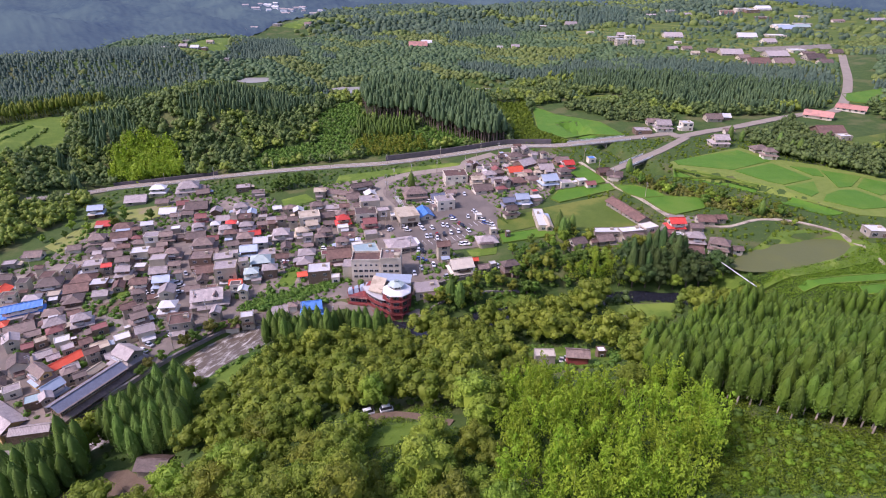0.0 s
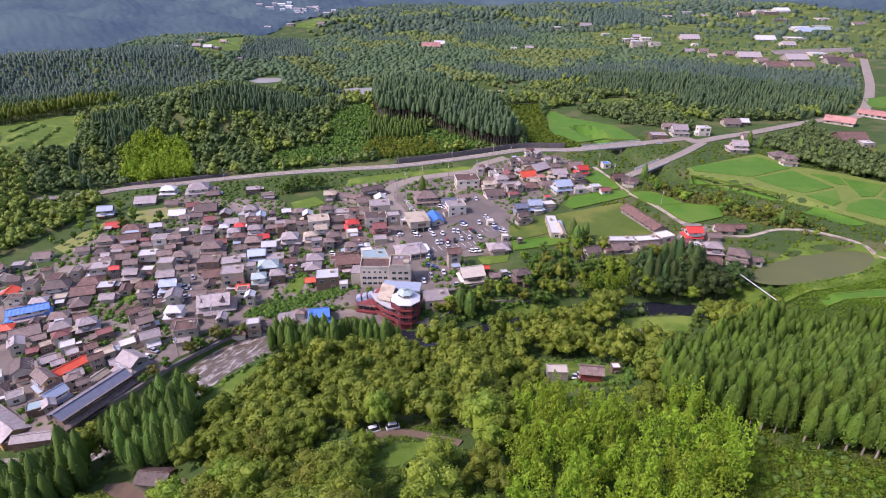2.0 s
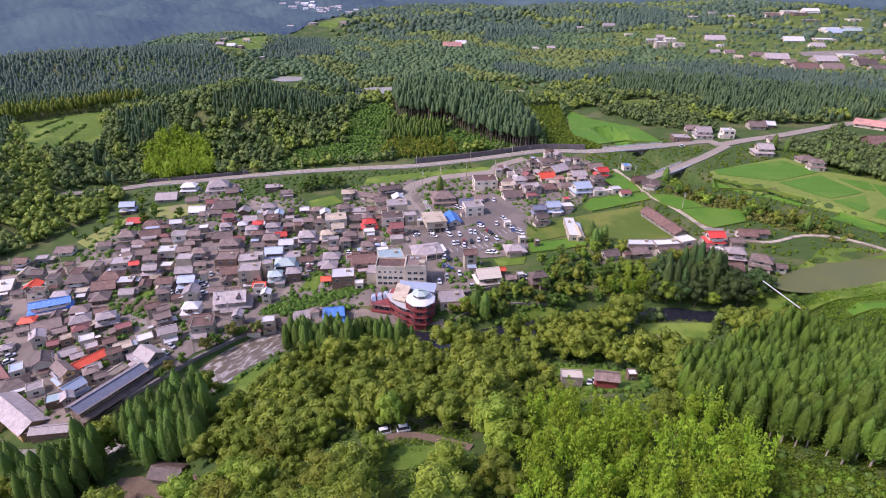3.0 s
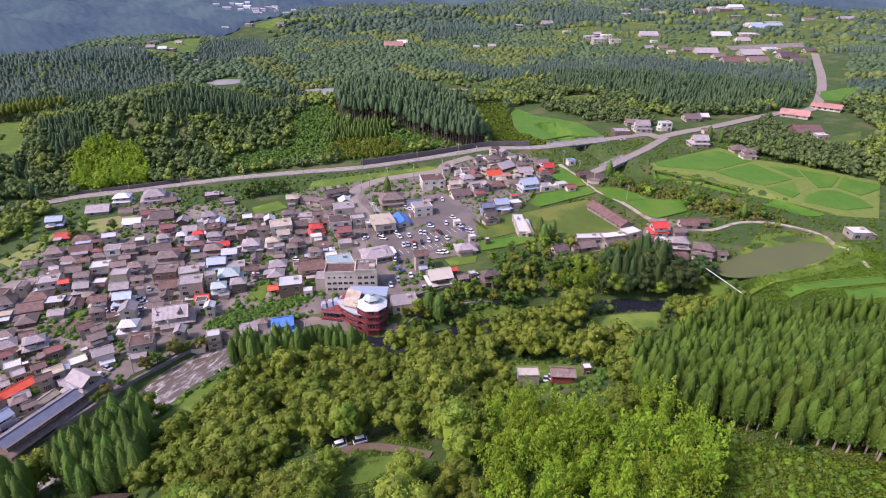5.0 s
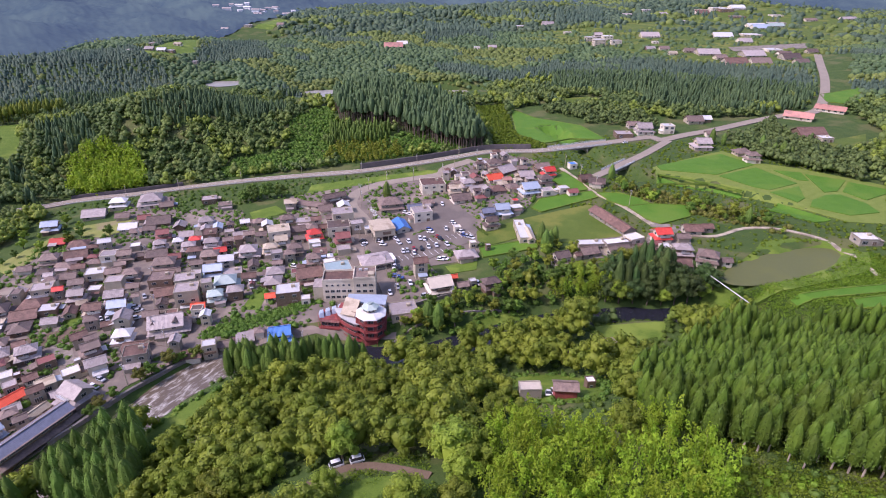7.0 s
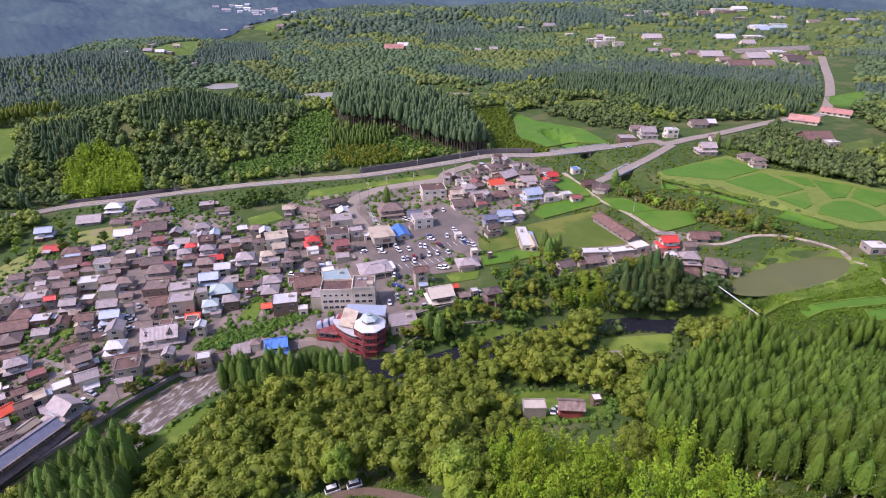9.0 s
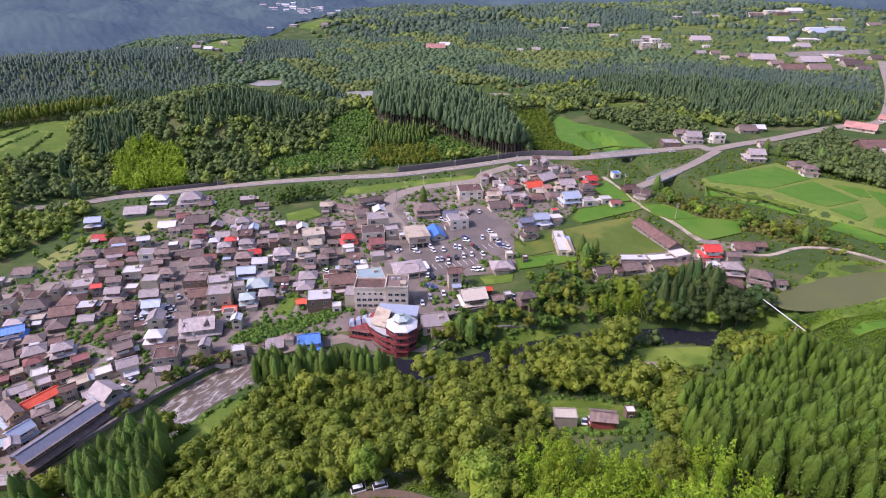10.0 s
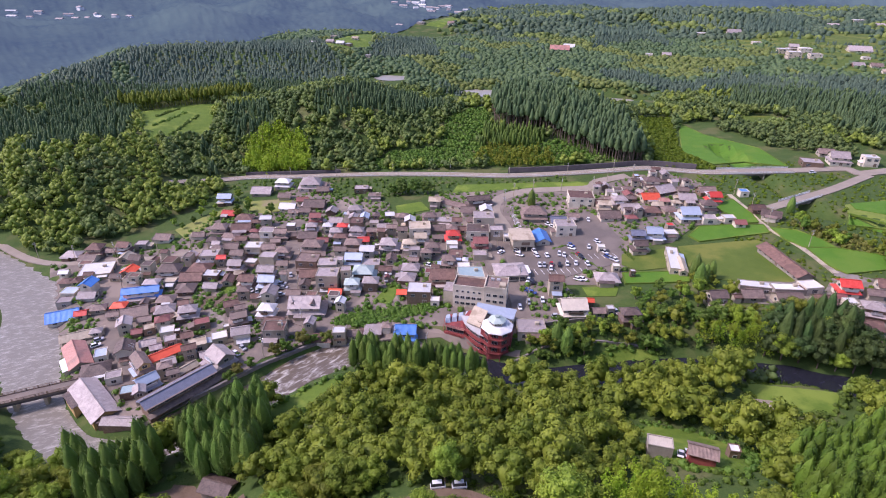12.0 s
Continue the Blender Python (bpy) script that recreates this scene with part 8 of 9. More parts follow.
def tree(name, trunk, crown, leaf, bark, label, group, limbs=()):
    """A plant with its trunk, limbs and crown, stored off at the foot of the land's origin until it is set in place."""
    root = tagged(new(name), label, "tree", group)
    h = Heap()
    for q in (trunk, *limbs):
        h.add(*q)
    mesh_object("trunk", *h.get(), bark, root)
    mesh_object("crown", *crown, leaf, root)
    return root


def broad_tree(seed, height, radius, leaf, label, group, name="broadleaf_tree", lobes=54, each=21, size=0.5):
    rng = np.random.default_rng(seed + 50)
    h = Heap()
    limbs = []
    for i in range(3):
        a = i * 2.1 + rng.uniform(0, 1)
        limbs.append(tube([(0, 0, height * 0.3), (math.cos(a) * radius * 0.25, math.sin(a) * radius * 0.25, height * 0.45), (math.cos(a) * radius * 0.5, math.sin(a) * radius * 0.5, height * 0.62)], 0.14, 0.05, 5))
    return tree(name, tube([(0, 0, -1.2), (0.1, 0, height * 0.25), (0, 0.1, height * 0.6)], 0.3, 0.14), broad_crown(seed, height, radius, lobes, each, size), leaf, M["bark"], label, group, limbs)


def cedar_tree(seed, height, radius, leaf, label, group, start=0.3, rings=26, each=20, size=0.62):
    return tree("cedar_tree", tube([(0, 0, -1.5), (0, 0, height * 0.5), (0, 0, height * 0.96)], 0.24, 0.04), cedar_crown(seed, height, radius, rings, each, size, start), leaf, M["palebark"], label, group)


def bamboo_clump(seed, height, spread, leaf, label, group, plumes=4, each=105, size=0.52):
    crown, stems = bamboo_crown(seed, height, spread, plumes, each, size)
    root = tagged(new("bamboo"), label, "bamboo", group)
    for foot, top in stems[:1]:
        mesh_object("culm", *tube([foot - [0, 0, 1.0], (foot + top) / 2, top], 0.07, 0.02, 5), M["culm"], root)
    mesh_object("foliage", *crown, leaf, root)
    return root




def plant(templates, spots, rng, lo=0.8, hi=1.2, sink=0.2, tall=0.12):
    """Copies of the templates at the spots; the first few are the templates themselves."""
    for i, (x, y) in enumerate(spots):
        t = templates[i % len(templates)]
        s = rng.uniform(lo, hi)
        tz = s * (1 + rng.uniform(-tall, tall))
        m = Matrix.Translation((x, y, gz(x, y) - sink)) @ Matrix.Rotation(rng.uniform(0, 6.28), 4, "Z")
        if i < len(templates):
            ob = t
            ob.matrix_basis = m
        else:
            ob = copy_thing(t, m)
        ob.scale = (s, s, tz)
    for t in templates[len(spots):]:
        for o in (*t.children_recursive, t):
            bpy.data.objects.remove(o)


def spread_in(poly, gap, rng, blocked=None, row=0.0):
    """Spots inside an outline, about gap metres apart."""
    xs, ys = [p[0] for p in poly], [p[1] for p in poly]
    out = []
    gx_, gy_ = np.meshgrid(np.arange(min(xs), max(xs), gap), np.arange(min(ys), max(ys), gap * 0.9))
    gx_[1::2] += gap / 2
    px, py = (gx_ + rng.uniform(-0.3, 0.3, gx_.shape) * gap).ravel(), (gy_ + rng.uniform(-0.3, 0.3, gx_.shape) * gap).ravel()
    ok = inside(poly, px, py)
    if blocked is not None:
        ok &= ~blocked(px, py)
    spots = list(zip(px[ok].tolist(), py[ok].tolist()))
    rng.shuffle(spots)
    return [tuple(s) for s in spots]


def wood(name, kinds, spots, sizes, rng, material, label, category="wood"):
    """One mesh of many far plants. kinds: templates of vertices and faces."""
    if not len(spots):
        return None
    V, F, n = [], [], 0
    x, y = np.array([s[0] for s in spots]), np.array([s[1] for s in spots])
    z = ground(x, y)
    pick = rng.integers(0, len(kinds), len(spots))
    for k, (v, f) in enumerate(kinds):
        v = np.asarray(v, float)
        which = np.nonzero(pick == k)[0]
        if not len(which):
            continue
        a = rng.uniform(0, 6.28, len(which))
        s = rng.uniform(sizes[0], sizes[1], len(which))
        tz = s * rng.uniform(0.85, 1.2, len(which))
        c, d = np.cos(a) * s, np.sin(a) * s
        vx = v[None, :, 0] * c[:, None] - v[None, :, 1] * d[:, None] + x[which][:, None]
        vy = v[None, :, 0] * d[:, None] + v[None, :, 1] * c[:, None] + y[which][:, None]
        vz = v[None, :, 2] * tz[:, None] + z[which][:, None] - 0.3
        V.append(np.stack([vx, vy, vz], -1).reshape(-1, 3))
        loops = np.array([i for q in f for i in q])
        counts = np.array([len(q) for q in f])
        base = n + np.arange(len(which)) * len(v)
        F.append(((loops[None] + base[:, None]).ravel(), np.tile(counts, len(which))))
        n += len(which) * len(v)
    V = np.concatenate(V)
    loops, counts = np.concatenate([f[0] for f in F]), np.concatenate([f[1] for f in F])
    me = bpy.data.meshes.new(name)
    me.vertices.add(len(V))
    me.vertices.foreach_set("co", V.astype(np.float32).ravel())
    me.loops.add(len(loops))
    me.loops.foreach_set("vertex_index", loops.astype(np.int32))
    me.polygons.add(len(counts))
    me.polygons.foreach_set("loop_start", np.concatenate([[0], np.cumsum(counts)[:-1]]).astype(np.int32))
    me.polygons.foreach_set("loop_total", counts.astype(np.int32))
    me.materials.append(material)
    me.update(calc_edges=True)
    me.validate()
    return tagged(new(name, me), label, category, kind="stuff")


def lo_broad(seed):
    """A small uneven crown for woods farther off."""
    rng = np.random.default_rng(seed)
    h = Heap()
    for i in range(5):
        a, q = i * 1.6 + rng.uniform(0, 1), rng.uniform(1.2, 2.2) * (i > 0)
        h.add(*blob(rng, np.array([math.cos(a) * q, math.sin(a) * q, rng.uniform(3.6, 5.6) - 0.4 * q + 0.9 * (i == 0)]), np.array([1, 1, 0.9]) * rng.uniform(1.2, 2.0), 1, 0.26))
    d = dome(rng, 18)
    h.add(*clumps(rng, np.array([0, 0, 4.4]) + d * [3.1, 3.1, 2.7] * rng.uniform(0.72, 1.08, (18, 1)), d, 1.15, 0.1, 0.4))
    h.add(*tube([(0, 0, -1), (0, 0, 4.0)], 0.22, 0.15, 4))
    return h.get()


def lo_cedar(seed, height=10.5, radius=1.75, start=0.18):
    """A slim, round-topped conifer for woods farther off."""
    rng, h = np.random.default_rng(seed), Heap()
    m, rows, core = 6, 5, []
    for k in range(rows):
        t = k / rows
        r = radius * (1 - t ** 1.8) ** 0.75 * (0.75 if k == 0 else 1)
        core += [(math.cos(j * 1.0472 + k * 0.5) * r * rng.uniform(0.7, 1.22), math.sin(j * 1.0472 + k * 0.5) * r * rng.uniform(0.7, 1.22), height * (start + (1 - start) * t) + rng.normal(0, 0.25)) for j in range(m)]
    core.append((0, 0, height))
    h.add(core[:-1], [(k * m + j, k * m + (j + 1) % m, k * m + m + (j + 1) % m, k * m + m + j) for k in range(rows - 1) for j in range(m)])
    h.add(core[-m - 1:], [(j, (j + 1) % m, m) for j in range(m)])
    a, t = rng.uniform(0, 6.28, 14), rng.uniform(0.05, 0.92, 14)
    q = radius * (1 - t ** 1.8) ** 0.75
    h.add(*clumps(rng, np.stack([np.cos(a) * q, np.sin(a) * q, height * (start + (1 - start) * t)], 1), np.stack([np.cos(a), np.sin(a), np.full(14, 0.6)], 1), 1.3, 0.2, 0.3))
    h.add(*tube([(0, 0, -1), (0, 0, height * max(0.4, start + 0.1))], 0.22, 0.15, 4))
    return h.get()


def far_clump(seed, pointed=False):
    """A rough crown for woods a kilometre off: a low dome, or a spire of two tiers."""
    rng = np.random.default_rng(seed)
    if pointed:
        h = Heap()
        for z, r, t in ((0.0, 0.75, 1.35), (0.75, 0.5, 1.85)):
            a = rng.uniform(0, 6.28) + np.arange(6) * 1.0472
            q = r * rng.uniform(0.75, 1.2, 6)
            h.add(np.stack([np.cos(a) * q, np.sin(a) * q, z + rng.normal(0, 0.08, 6)], 1).tolist() + [[0, 0, t]], [(j, (j + 1) % 6, 6) for j in range(6)])
        return h.get()
    v, f = ICO[1]
    w = v * (1 + rng.normal(0, 0.17, (len(v), 1)))
    w = w * [rng.uniform(0.8, 1.2), rng.uniform(0.8, 1.2), 0.8] + [0, 0, 0.5]
    keep = [q for q in f if np.mean([w[i][2] for i in q]) > 0.1]
    return w, keep


def lo_bush(seed):
    rng = np.random.default_rng(seed)
    h = Heap()
    v, f = blob(rng, np.array([0, 0, 0.5]), np.array([0.9, 0.9, 0.7]), 1, 0.2)
    h.add(v, f)
    d = dome(rng, 22)
    h.add(*clumps(rng, np.array([0, 0, 0.5]) + d * [1.0, 1.0, 0.85], d, 0.6))
    return h.get()


def lo_weed(seed):
    """Low leafy weeds."""
    rng = np.random.default_rng(seed)
    n = 40
    a, q = rng.uniform(0, 6.28, n), 1.3 * np.sqrt(rng.uniform(0, 1, n))
    pts = np.stack([np.cos(a) * q, np.sin(a) * q, rng.uniform(0.15, 0.85, n) * (1.25 - 0.6 * q)], 1)
    h = Heap()
    h.add(*clumps(rng, pts, np.stack([np.cos(a) * 0.5, np.sin(a) * 0.5, np.ones(n)], 1), 0.42, 0.25, 0.6))
    return h.get()


def lo_plume(seed):
    """A feathery bamboo top, seen from afar."""
    rng = np.random.default_rng(seed)
    (v, f), _ = bamboo_crown(seed, 9.0, 1.6, 4, 14, 1.5)
    return v, f



# ---- where things may not grow ----
LOTS = np.array(lots)
WAYS = [(HIGHWAY, 7), (L_BRANCH, 5), (L_LOOP, 5.5), (L_MAIN_STREET, 4.5), (L_STREET_B, 4), (L_STREET_C, 3.5), (L_STREET_D, 4), (L_STREET_E, 3.5), (L_FARM_LANE, 3), (L_POND_LANE, 3), (L_HILL_TRACK, 4.0), (L_BL_TRACK, 5)]
OPEN = [Z_FIELDS_EAST, Z_RICE_T, Z_RICE_N, Z_RICE_O, Z_PADDOCK, Z_RICE_A, Z_RICE_B, Z_FIELD_OLIVE, Z_RICE_C, Z_RICE_D, Z_RICE_E, Z_LAWN_RIVER, Z_RICE_F, Z_RICE_G, Z_RICE_H, Z_RICE_I, Z_RICE_J, Z_RICE_K, Z_MEADOW_A, Z_RICE_L, Z_RICE_M, Z_YARD_FAR, Z_MEADOW_B,
        Z_CLEARING, Z_MEADOW_FAR, Z_MEADOW_FAR_B, Z_MEADOW_FAR_C, Z_LAWN_HUT, Z_BANK_GRASS, Z_GORGE_GRASS, Z_VERGE, Z_PARK_LOT, Z_POND, Z_LAWN_FG, Z_LAWN_BL]


def taken(x, y, pad=2.5, fields=True, ways=True):
    """Where a house, a way, a field or the water is."""
    x, y = np.asarray(x, float), np.asarray(y, float)
    bad = np.zeros(x.shape, bool)
    for hx, hy, turn, w, d in LOTS:
        near = (np.abs(x - hx) < w + pad + 8) & (np.abs(y - hy) < w + pad + 8)
        if near.any():
            c, s = math.cos(radians(turn)), math.sin(radians(turn))
            u, v = (x - hx) * c + (y - hy) * s, (y - hy) * c - (x - hx) * s
            bad |= (np.abs(u) < w / 2 + pad) & (np.abs(v) < d / 2 + pad)
    if ways:
        for pts, r in WAYS:
            bad |= near_line(pts, x, y) < r
    if fields:
        for p in OPEN:
            bad |= inside(p, x, y)
    d, _, half = river_at(x, y)
    bad |= d < half + np.where(x < -75, 3.6, 2.0)
    bad |= np.hypot(x + 87, y - 154.5) < 9.5
    for cx, cy, rx, ry, turn, _ in POOLS:
        c, s = math.cos(radians(turn)), math.sin(radians(turn))
        bad |= np.hypot(((x - cx) * c + (y - cy) * s) / rx, ((y - cy) * c - (x - cx) * s) / ry) < (1.2 if cy < 300 else 1.06)
    return bad


rng = np.random.default_rng(11)
# cedar plantation on the near slope
R_CEDAR_FG = [(43, 107), (47, 100), (51, 94), (64, 84), (78, 76.5), (110, 62), (165, 90), (180, 150), (157, 173), (124, 182), (92, 168), (66, 150), (53, 139), (46, 122)]
ced = [cedar_tree(100 + i, 11.8, 1.68, M["cedar_near"], "tall green cedar in close plantation rows", "cedars of the plantation", 0.28, 19, 14, 0.62) for i in range(5)]
spots = spread_in(R_CEDAR_FG, 2.8, rng, lambda a, b: taken(a, b, 3))
spots = sorted((s for s in spots if s[0] < 92 + 0.79 * (s[1] - 76)), key=lambda s: s[0] * 0.5 + s[1])
plant(ced, spots[:170], rng, 0.8, 1.15, 0.3)
CEDARS_LEFT = spots[170:]
# bamboo on the near slope
bam = [bamboo_clump(200 + i, 11, 1.9, M["bamboo"], "bright yellow-green bamboo clump with feathery tops", "bamboo of the near slope") for i in range(5)]
bam_spots = sorted(spread_in(R_BAMBOO_FG, 3.6, rng, lambda a, b: taken(a, b, 3) | inside(Z_LAWN_HUT, a, b + 6) | inside(Z_LAWN_HUT, a, b + 11) | inside(Z_LAWN_HUT, a, b + 15) | inside(Z_LAWN_HUT, a, b + 19)), key=lambda s: -s[1])
plant(bam, bam_spots[:185], rng, 0.6, 1.3)
wood("bamboo_wood", [bamboo_crown(230 + i, 11, 1.9, 4, 105, 0.52)[0] for i in range(4)], bam_spots[185:], (0.6, 1.3), rng, M["bamboo"], "lower part of the bright bamboo slope")
# cedars by the river
R_CEDAR_HOTEL = [(-76, 164), (-60, 164), (-46.9, 167), (-31.1, 168), (-26, 170), (-36, 171.5), (-56.5, 171.5), (-74, 175)]
R_CEDAR_LEFT = [(-113, 122), (-106, 131), (-99, 139), (-94, 138), (-88, 128), (-82, 112), (-96, 108)]
cl = [cedar_tree(120 + i, 15.5, 2.3, M["cedar"], "dark green cedar on the river bank", "cedars along the river", 0.16) for i in range(3)]
low = spread_in(R_CEDAR_HOTEL, 2.6, rng, lambda a, b: taken(a, b, 1))
spots = spread_in(R_CEDAR_LEFT, 2.8, rng, lambda a, b: taken(a, b, 1)) + spread_in(R_CEDAR_LEFT_B, 3.8, rng, lambda a, b: taken(a, b, 1))
plant(cl, low, rng, 0.7, 0.95)
cl = [cedar_tree(125 + i, 15.5, 2.4, M["cedar"], "tall green cedar on the river bank", "cedars along the river", 0.16) for i in range(3)]
plant(cl, spots[:70], rng, 0.78, 1.15)
CEDARS_BANK = spots[70:]
# broadleaf wood of the near hillside
SLOPE = [(-190, 60), (150, 60), (175, 150), (130, 172), (98, 182), (60, 190), (30, 186), (8, 180), (-12, 172), (-50, 170), (-74, 174), (-90, 160), (-100, 140), (-112, 122), (-150, 105), (-215, 130), (-220, 80)]


def not_slope(a, b):
    bad = taken(a, b, 2.5)
    for p in (Z_LAWN_HUT, Z_LAWN_FG, Z_BANK_GRASS, Z_GORGE_GRASS):
        bad |= inside(p, a, b + 5) | inside(p, a, b + 10) | inside(p, a, b + 14)
    bad |= (near_line(L_HILL_TRACK, a, b + 4) < 2.6) | (near_line(L_BL_TRACK, a, b + 5) < 5)
    bad |= (a > 38) & (b < 102)
    bad |= (a > -84) & (a < -20) & (b > 157)
    bad |= (a >= -20) & (a < 2) & (b > 168)
    bad |= (a >= 2) & (a < 30) & (b > 175)
    for p in (R_CEDAR_FG, R_BAMBOO_FG, R_THICKET, R_CEDAR_LEFT, R_CEDAR_LEFT_B, R_CEDAR_HOTEL):
        bad |= inside(p, a, b)
    return bad


bro = [broad_tree(300 + i, (10.5, 9.0, 11.5)[i % 3], (4.4, 4.8, 4.1)[i % 3], M[("broad_light", "broad", "broad", "broad")[i % 4]], ("bright green broadleaf tree on the hillside", "dense olive green broadleaf tree", "dense olive green broadleaf tree", "dense olive green broadleaf tree")[i % 4], "broadleaf wood of the near slope") for i in range(7)]
spots = spread_in(SLOPE, 7.2, rng, not_slope)
spots.sort(key=lambda s: s[1])
plant(bro, spots[:185], rng, 0.62, 1.42, 0.8, 0.2)
SLOPE_LEFT = spots[185:]
# the grove at the gorge
gb = [bamboo_clump(220 + i, 12, 2.4, M["bamboo"], "yellow-green bamboo leaning over the gorge", "bamboo of the grove") for i in range(2)]
plant(gb, spread_in(R_GROVE_BAMBOO, 4.2, rng, lambda a, b: taken(a, b, 1)), rng, 0.8, 1.2)
gt = [broad_tree(330, 13, 4.6, M["grove_dark"], "tall dark broadleaf tree above the gorge", "trees of the grove", "tall_tree"), broad_tree(331, 11, 4.2, M["broad"], "olive green broadleaf tree above the gorge", "trees of the grove", "tall_tree"), broad_tree(332, 12, 4.4, M["grove_dark"], "tall dark broadleaf tree above the gorge", "trees of the grove", "tall_tree")]
OVERHANG = [(66, 204.5), (71.5, 204), (77, 203.5), (82.5, 202), (88, 201.5), (93.5, 201.5), (99, 202), (104.5, 202.5), (109.5, 204), (96, 206), (90, 207.5), (84, 208), (107, 206.5)]
plant(gt, OVERHANG + spread_in(R_GROVE, 5.6, rng, lambda a, b: taken(a, b, 1) | (b < 209)), rng, 0.85, 1.25)
gc = [cedar_tree(150 + i, 16, 2.6, M["grove_dark"], "tall dark conifer at the back of the grove", "conifers of the grove", 0.1) for i in range(2)]
plant(gc, spread_in([(68, 206), (90, 203), (95, 213), (70, 217)], 4.0, rng, lambda a, b: taken(a, b, 1)), rng, 0.75, 1.1)
# trees that close over the gorge
for side, stretch, skip in ((-1, (-14, 46), (10, 24)), (1, (112, 118), (199, 199))):
    row = []
    for (x0, y0, _, w0), (x1, y1, _, w1) in zip(RIVER[1:15], RIVER[2:16]):
        u = np.array([x1 - x0, y1 - y0]) / math.hypot(x1 - x0, y1 - y0)
        for k in np.arange(0, math.hypot(x1 - x0, y1 - y0), 2.1):
            off = (w0 + w1) / 2 + rng.uniform(0.0, 4.5)
            px, py = x0 + u[0] * k + u[1] * off * side, y0 + u[1] * k - u[0] * off * side
            if stretch[0] < px < stretch[1] and not skip[0] < px < skip[1]:
                row.append((px, py))
    near = [broad_tree(360 + i + 5 * (side > 0), 9.5, 3.5, M[("broad", "shrub", "broad_light")[i]], "leafy tree leaning over the gorge", "trees along the gorge", "broadleaf_tree", 34, 16, 0.55) for i in range(3)]
    plant(near, row[::2] if side < 0 else row, rng, *((0.5, 0.8) if side < 0 else (0.7, 1.1)))
BANK_EAST = [(-20, 186), (5, 189), (45, 204), (72, 212), (60, 222), (20, 214), (-8, 198)]
NORTH = [(-236, 335), (-240, 360), (-100, 372), (-10, 378), (-10, 362), (-60, 350), (-95, 335), (-160, 330), (-200, 350)]
yt = [broad_tree(340 + i, 7, 2.8, M["broad" if i else "shrub"], "green garden tree between the houses", "trees of the gardens", "garden_tree", 26, 16, 0.5) for i in range(3)]
spots = spread_in(R_EAST_YARD, 6.5, rng, lambda a, b: taken(a, b, 1.5)) + spread_in(R_HOTEL_WOOD, 5.0, rng, lambda a, b: taken(a, b, 1)) + spread_in(R_GARDEN_W, 12, rng, lambda a, b: taken(a, b, 1.5)) + spread_in(R_DITCH_BANK, 6.5, rng, lambda a, b: taken(a, b, 1.5)) + spread_in(BANK_EAST, 5.2, rng, lambda a, b: taken(a, b, 1.2))
plant(yt, spots[:160], rng, 0.55, 1.15)
wood("garden_wood", [broad_crown(440 + i, 7, 2.8, 26, 16, 0.5) for i in range(3)], spots[160:], (0.55, 1.15), rng, M["shrub"], "green trees in gardens and on banks")

# single trees that stand out
LONE = [(222.1, 360.6), (225.0, 356.6), (227.9, 351.9), (219.0, 370.8), (-29.1, 325.5), (51, 245), (54, 248.5), (48, 241), (47.5, 248.5), (-3, 190.5), (-6.8, 191.5), (105, 328), (150, 256), (194, 389), (201, 386)]
lc = [cedar_tree(140, 11, 2.4, M["cedar"], "single dark green conifer standing apart", "single conifers", 0.06)]
lc[0].name = "conifer"
plant(lc, LONE, rng, 0.8, 1.15)
lb = [broad_tree(350, 11, 4.6, M["cedar"], "large dark broadleaf tree below the highway", "trees below the highway", "tall_tree")]
plant(lb, [(-110.5, 338.5), (-117, 337), (-103.5, 340), (-95, 341), (-113, 343)], rng, 0.8, 1.15)

# ---- woods farther off, each one mesh ----
WE = [lo_weed(30 + i) for i in range(5)]
BR, CE, BU, PL = [lo_broad(i) for i in range(5)], [lo_cedar(20 + i) for i in range(5)], [lo_bush(40 + i) for i in range(4)], [lo_plume(60 + i) for i in range(3)]
FC, FP = [far_clump(80 + i) for i in range(9)], [far_clump(100 + i, True) for i in range(7)]
HB = [broad_crown(400 + i, 10.5, 4.4, 38, 14, 0.68) for i in range(5)]
wood("broadleaf_wood", HB, SLOPE_LEFT[::2], (0.7, 1.35), rng, M["broad"], "dense broadleaf wood along the river's near bank")
wood("cedar_wood", [cedar_crown(420 + i, 15.5, 2.3, 22, 17, 0.64, 0.16) for i in range(3)], CEDARS_BANK, (0.78, 1.1), rng, M["cedar"], "dense dark cedars on the river bank")
wood("broadleaf_wood", HB, SLOPE_LEFT[1::2], (0.7, 1.3), rng, M["broad_light"], "fresh green broadleaf wood along the river's near bank")
wood("cedar_wood", [cedar_crown(410 + i, 11.8, 1.68, 17, 13, 0.64, 0.28) for i in range(4)], CEDARS_LEFT, (0.82, 1.1), rng, M["cedar_near"], "rear rows of the cedar plantation")
clear2 = lambda a, b: taken(a, b, 2.0)
wood("bamboo_wood", PL, spread_in(R_HILL_BAMBOO, 4.0, rng, clear2), (0.9, 1.3), rng, M["bamboo"], "bright bamboo wood on the ridge's foot")
wood("bamboo_wood", PL, spread_in(R_HILL_BAMBOO_B, 4.0, rng, clear2), (0.55, 0.85), rng, M["bamboo_gold"], "golden bamboo along the highway slope")
STAND = spread_in(R_STAND, 3.0, rng, clear2)
wood("trunks", [tube([(0, 0, -1), (0.1, 0, 6), (0, 0, 12)], 0.34, 0.2, 5)], STAND, (0.9, 1.1), rng, M["bark"], "bare dark trunks of the tall cedar stand")
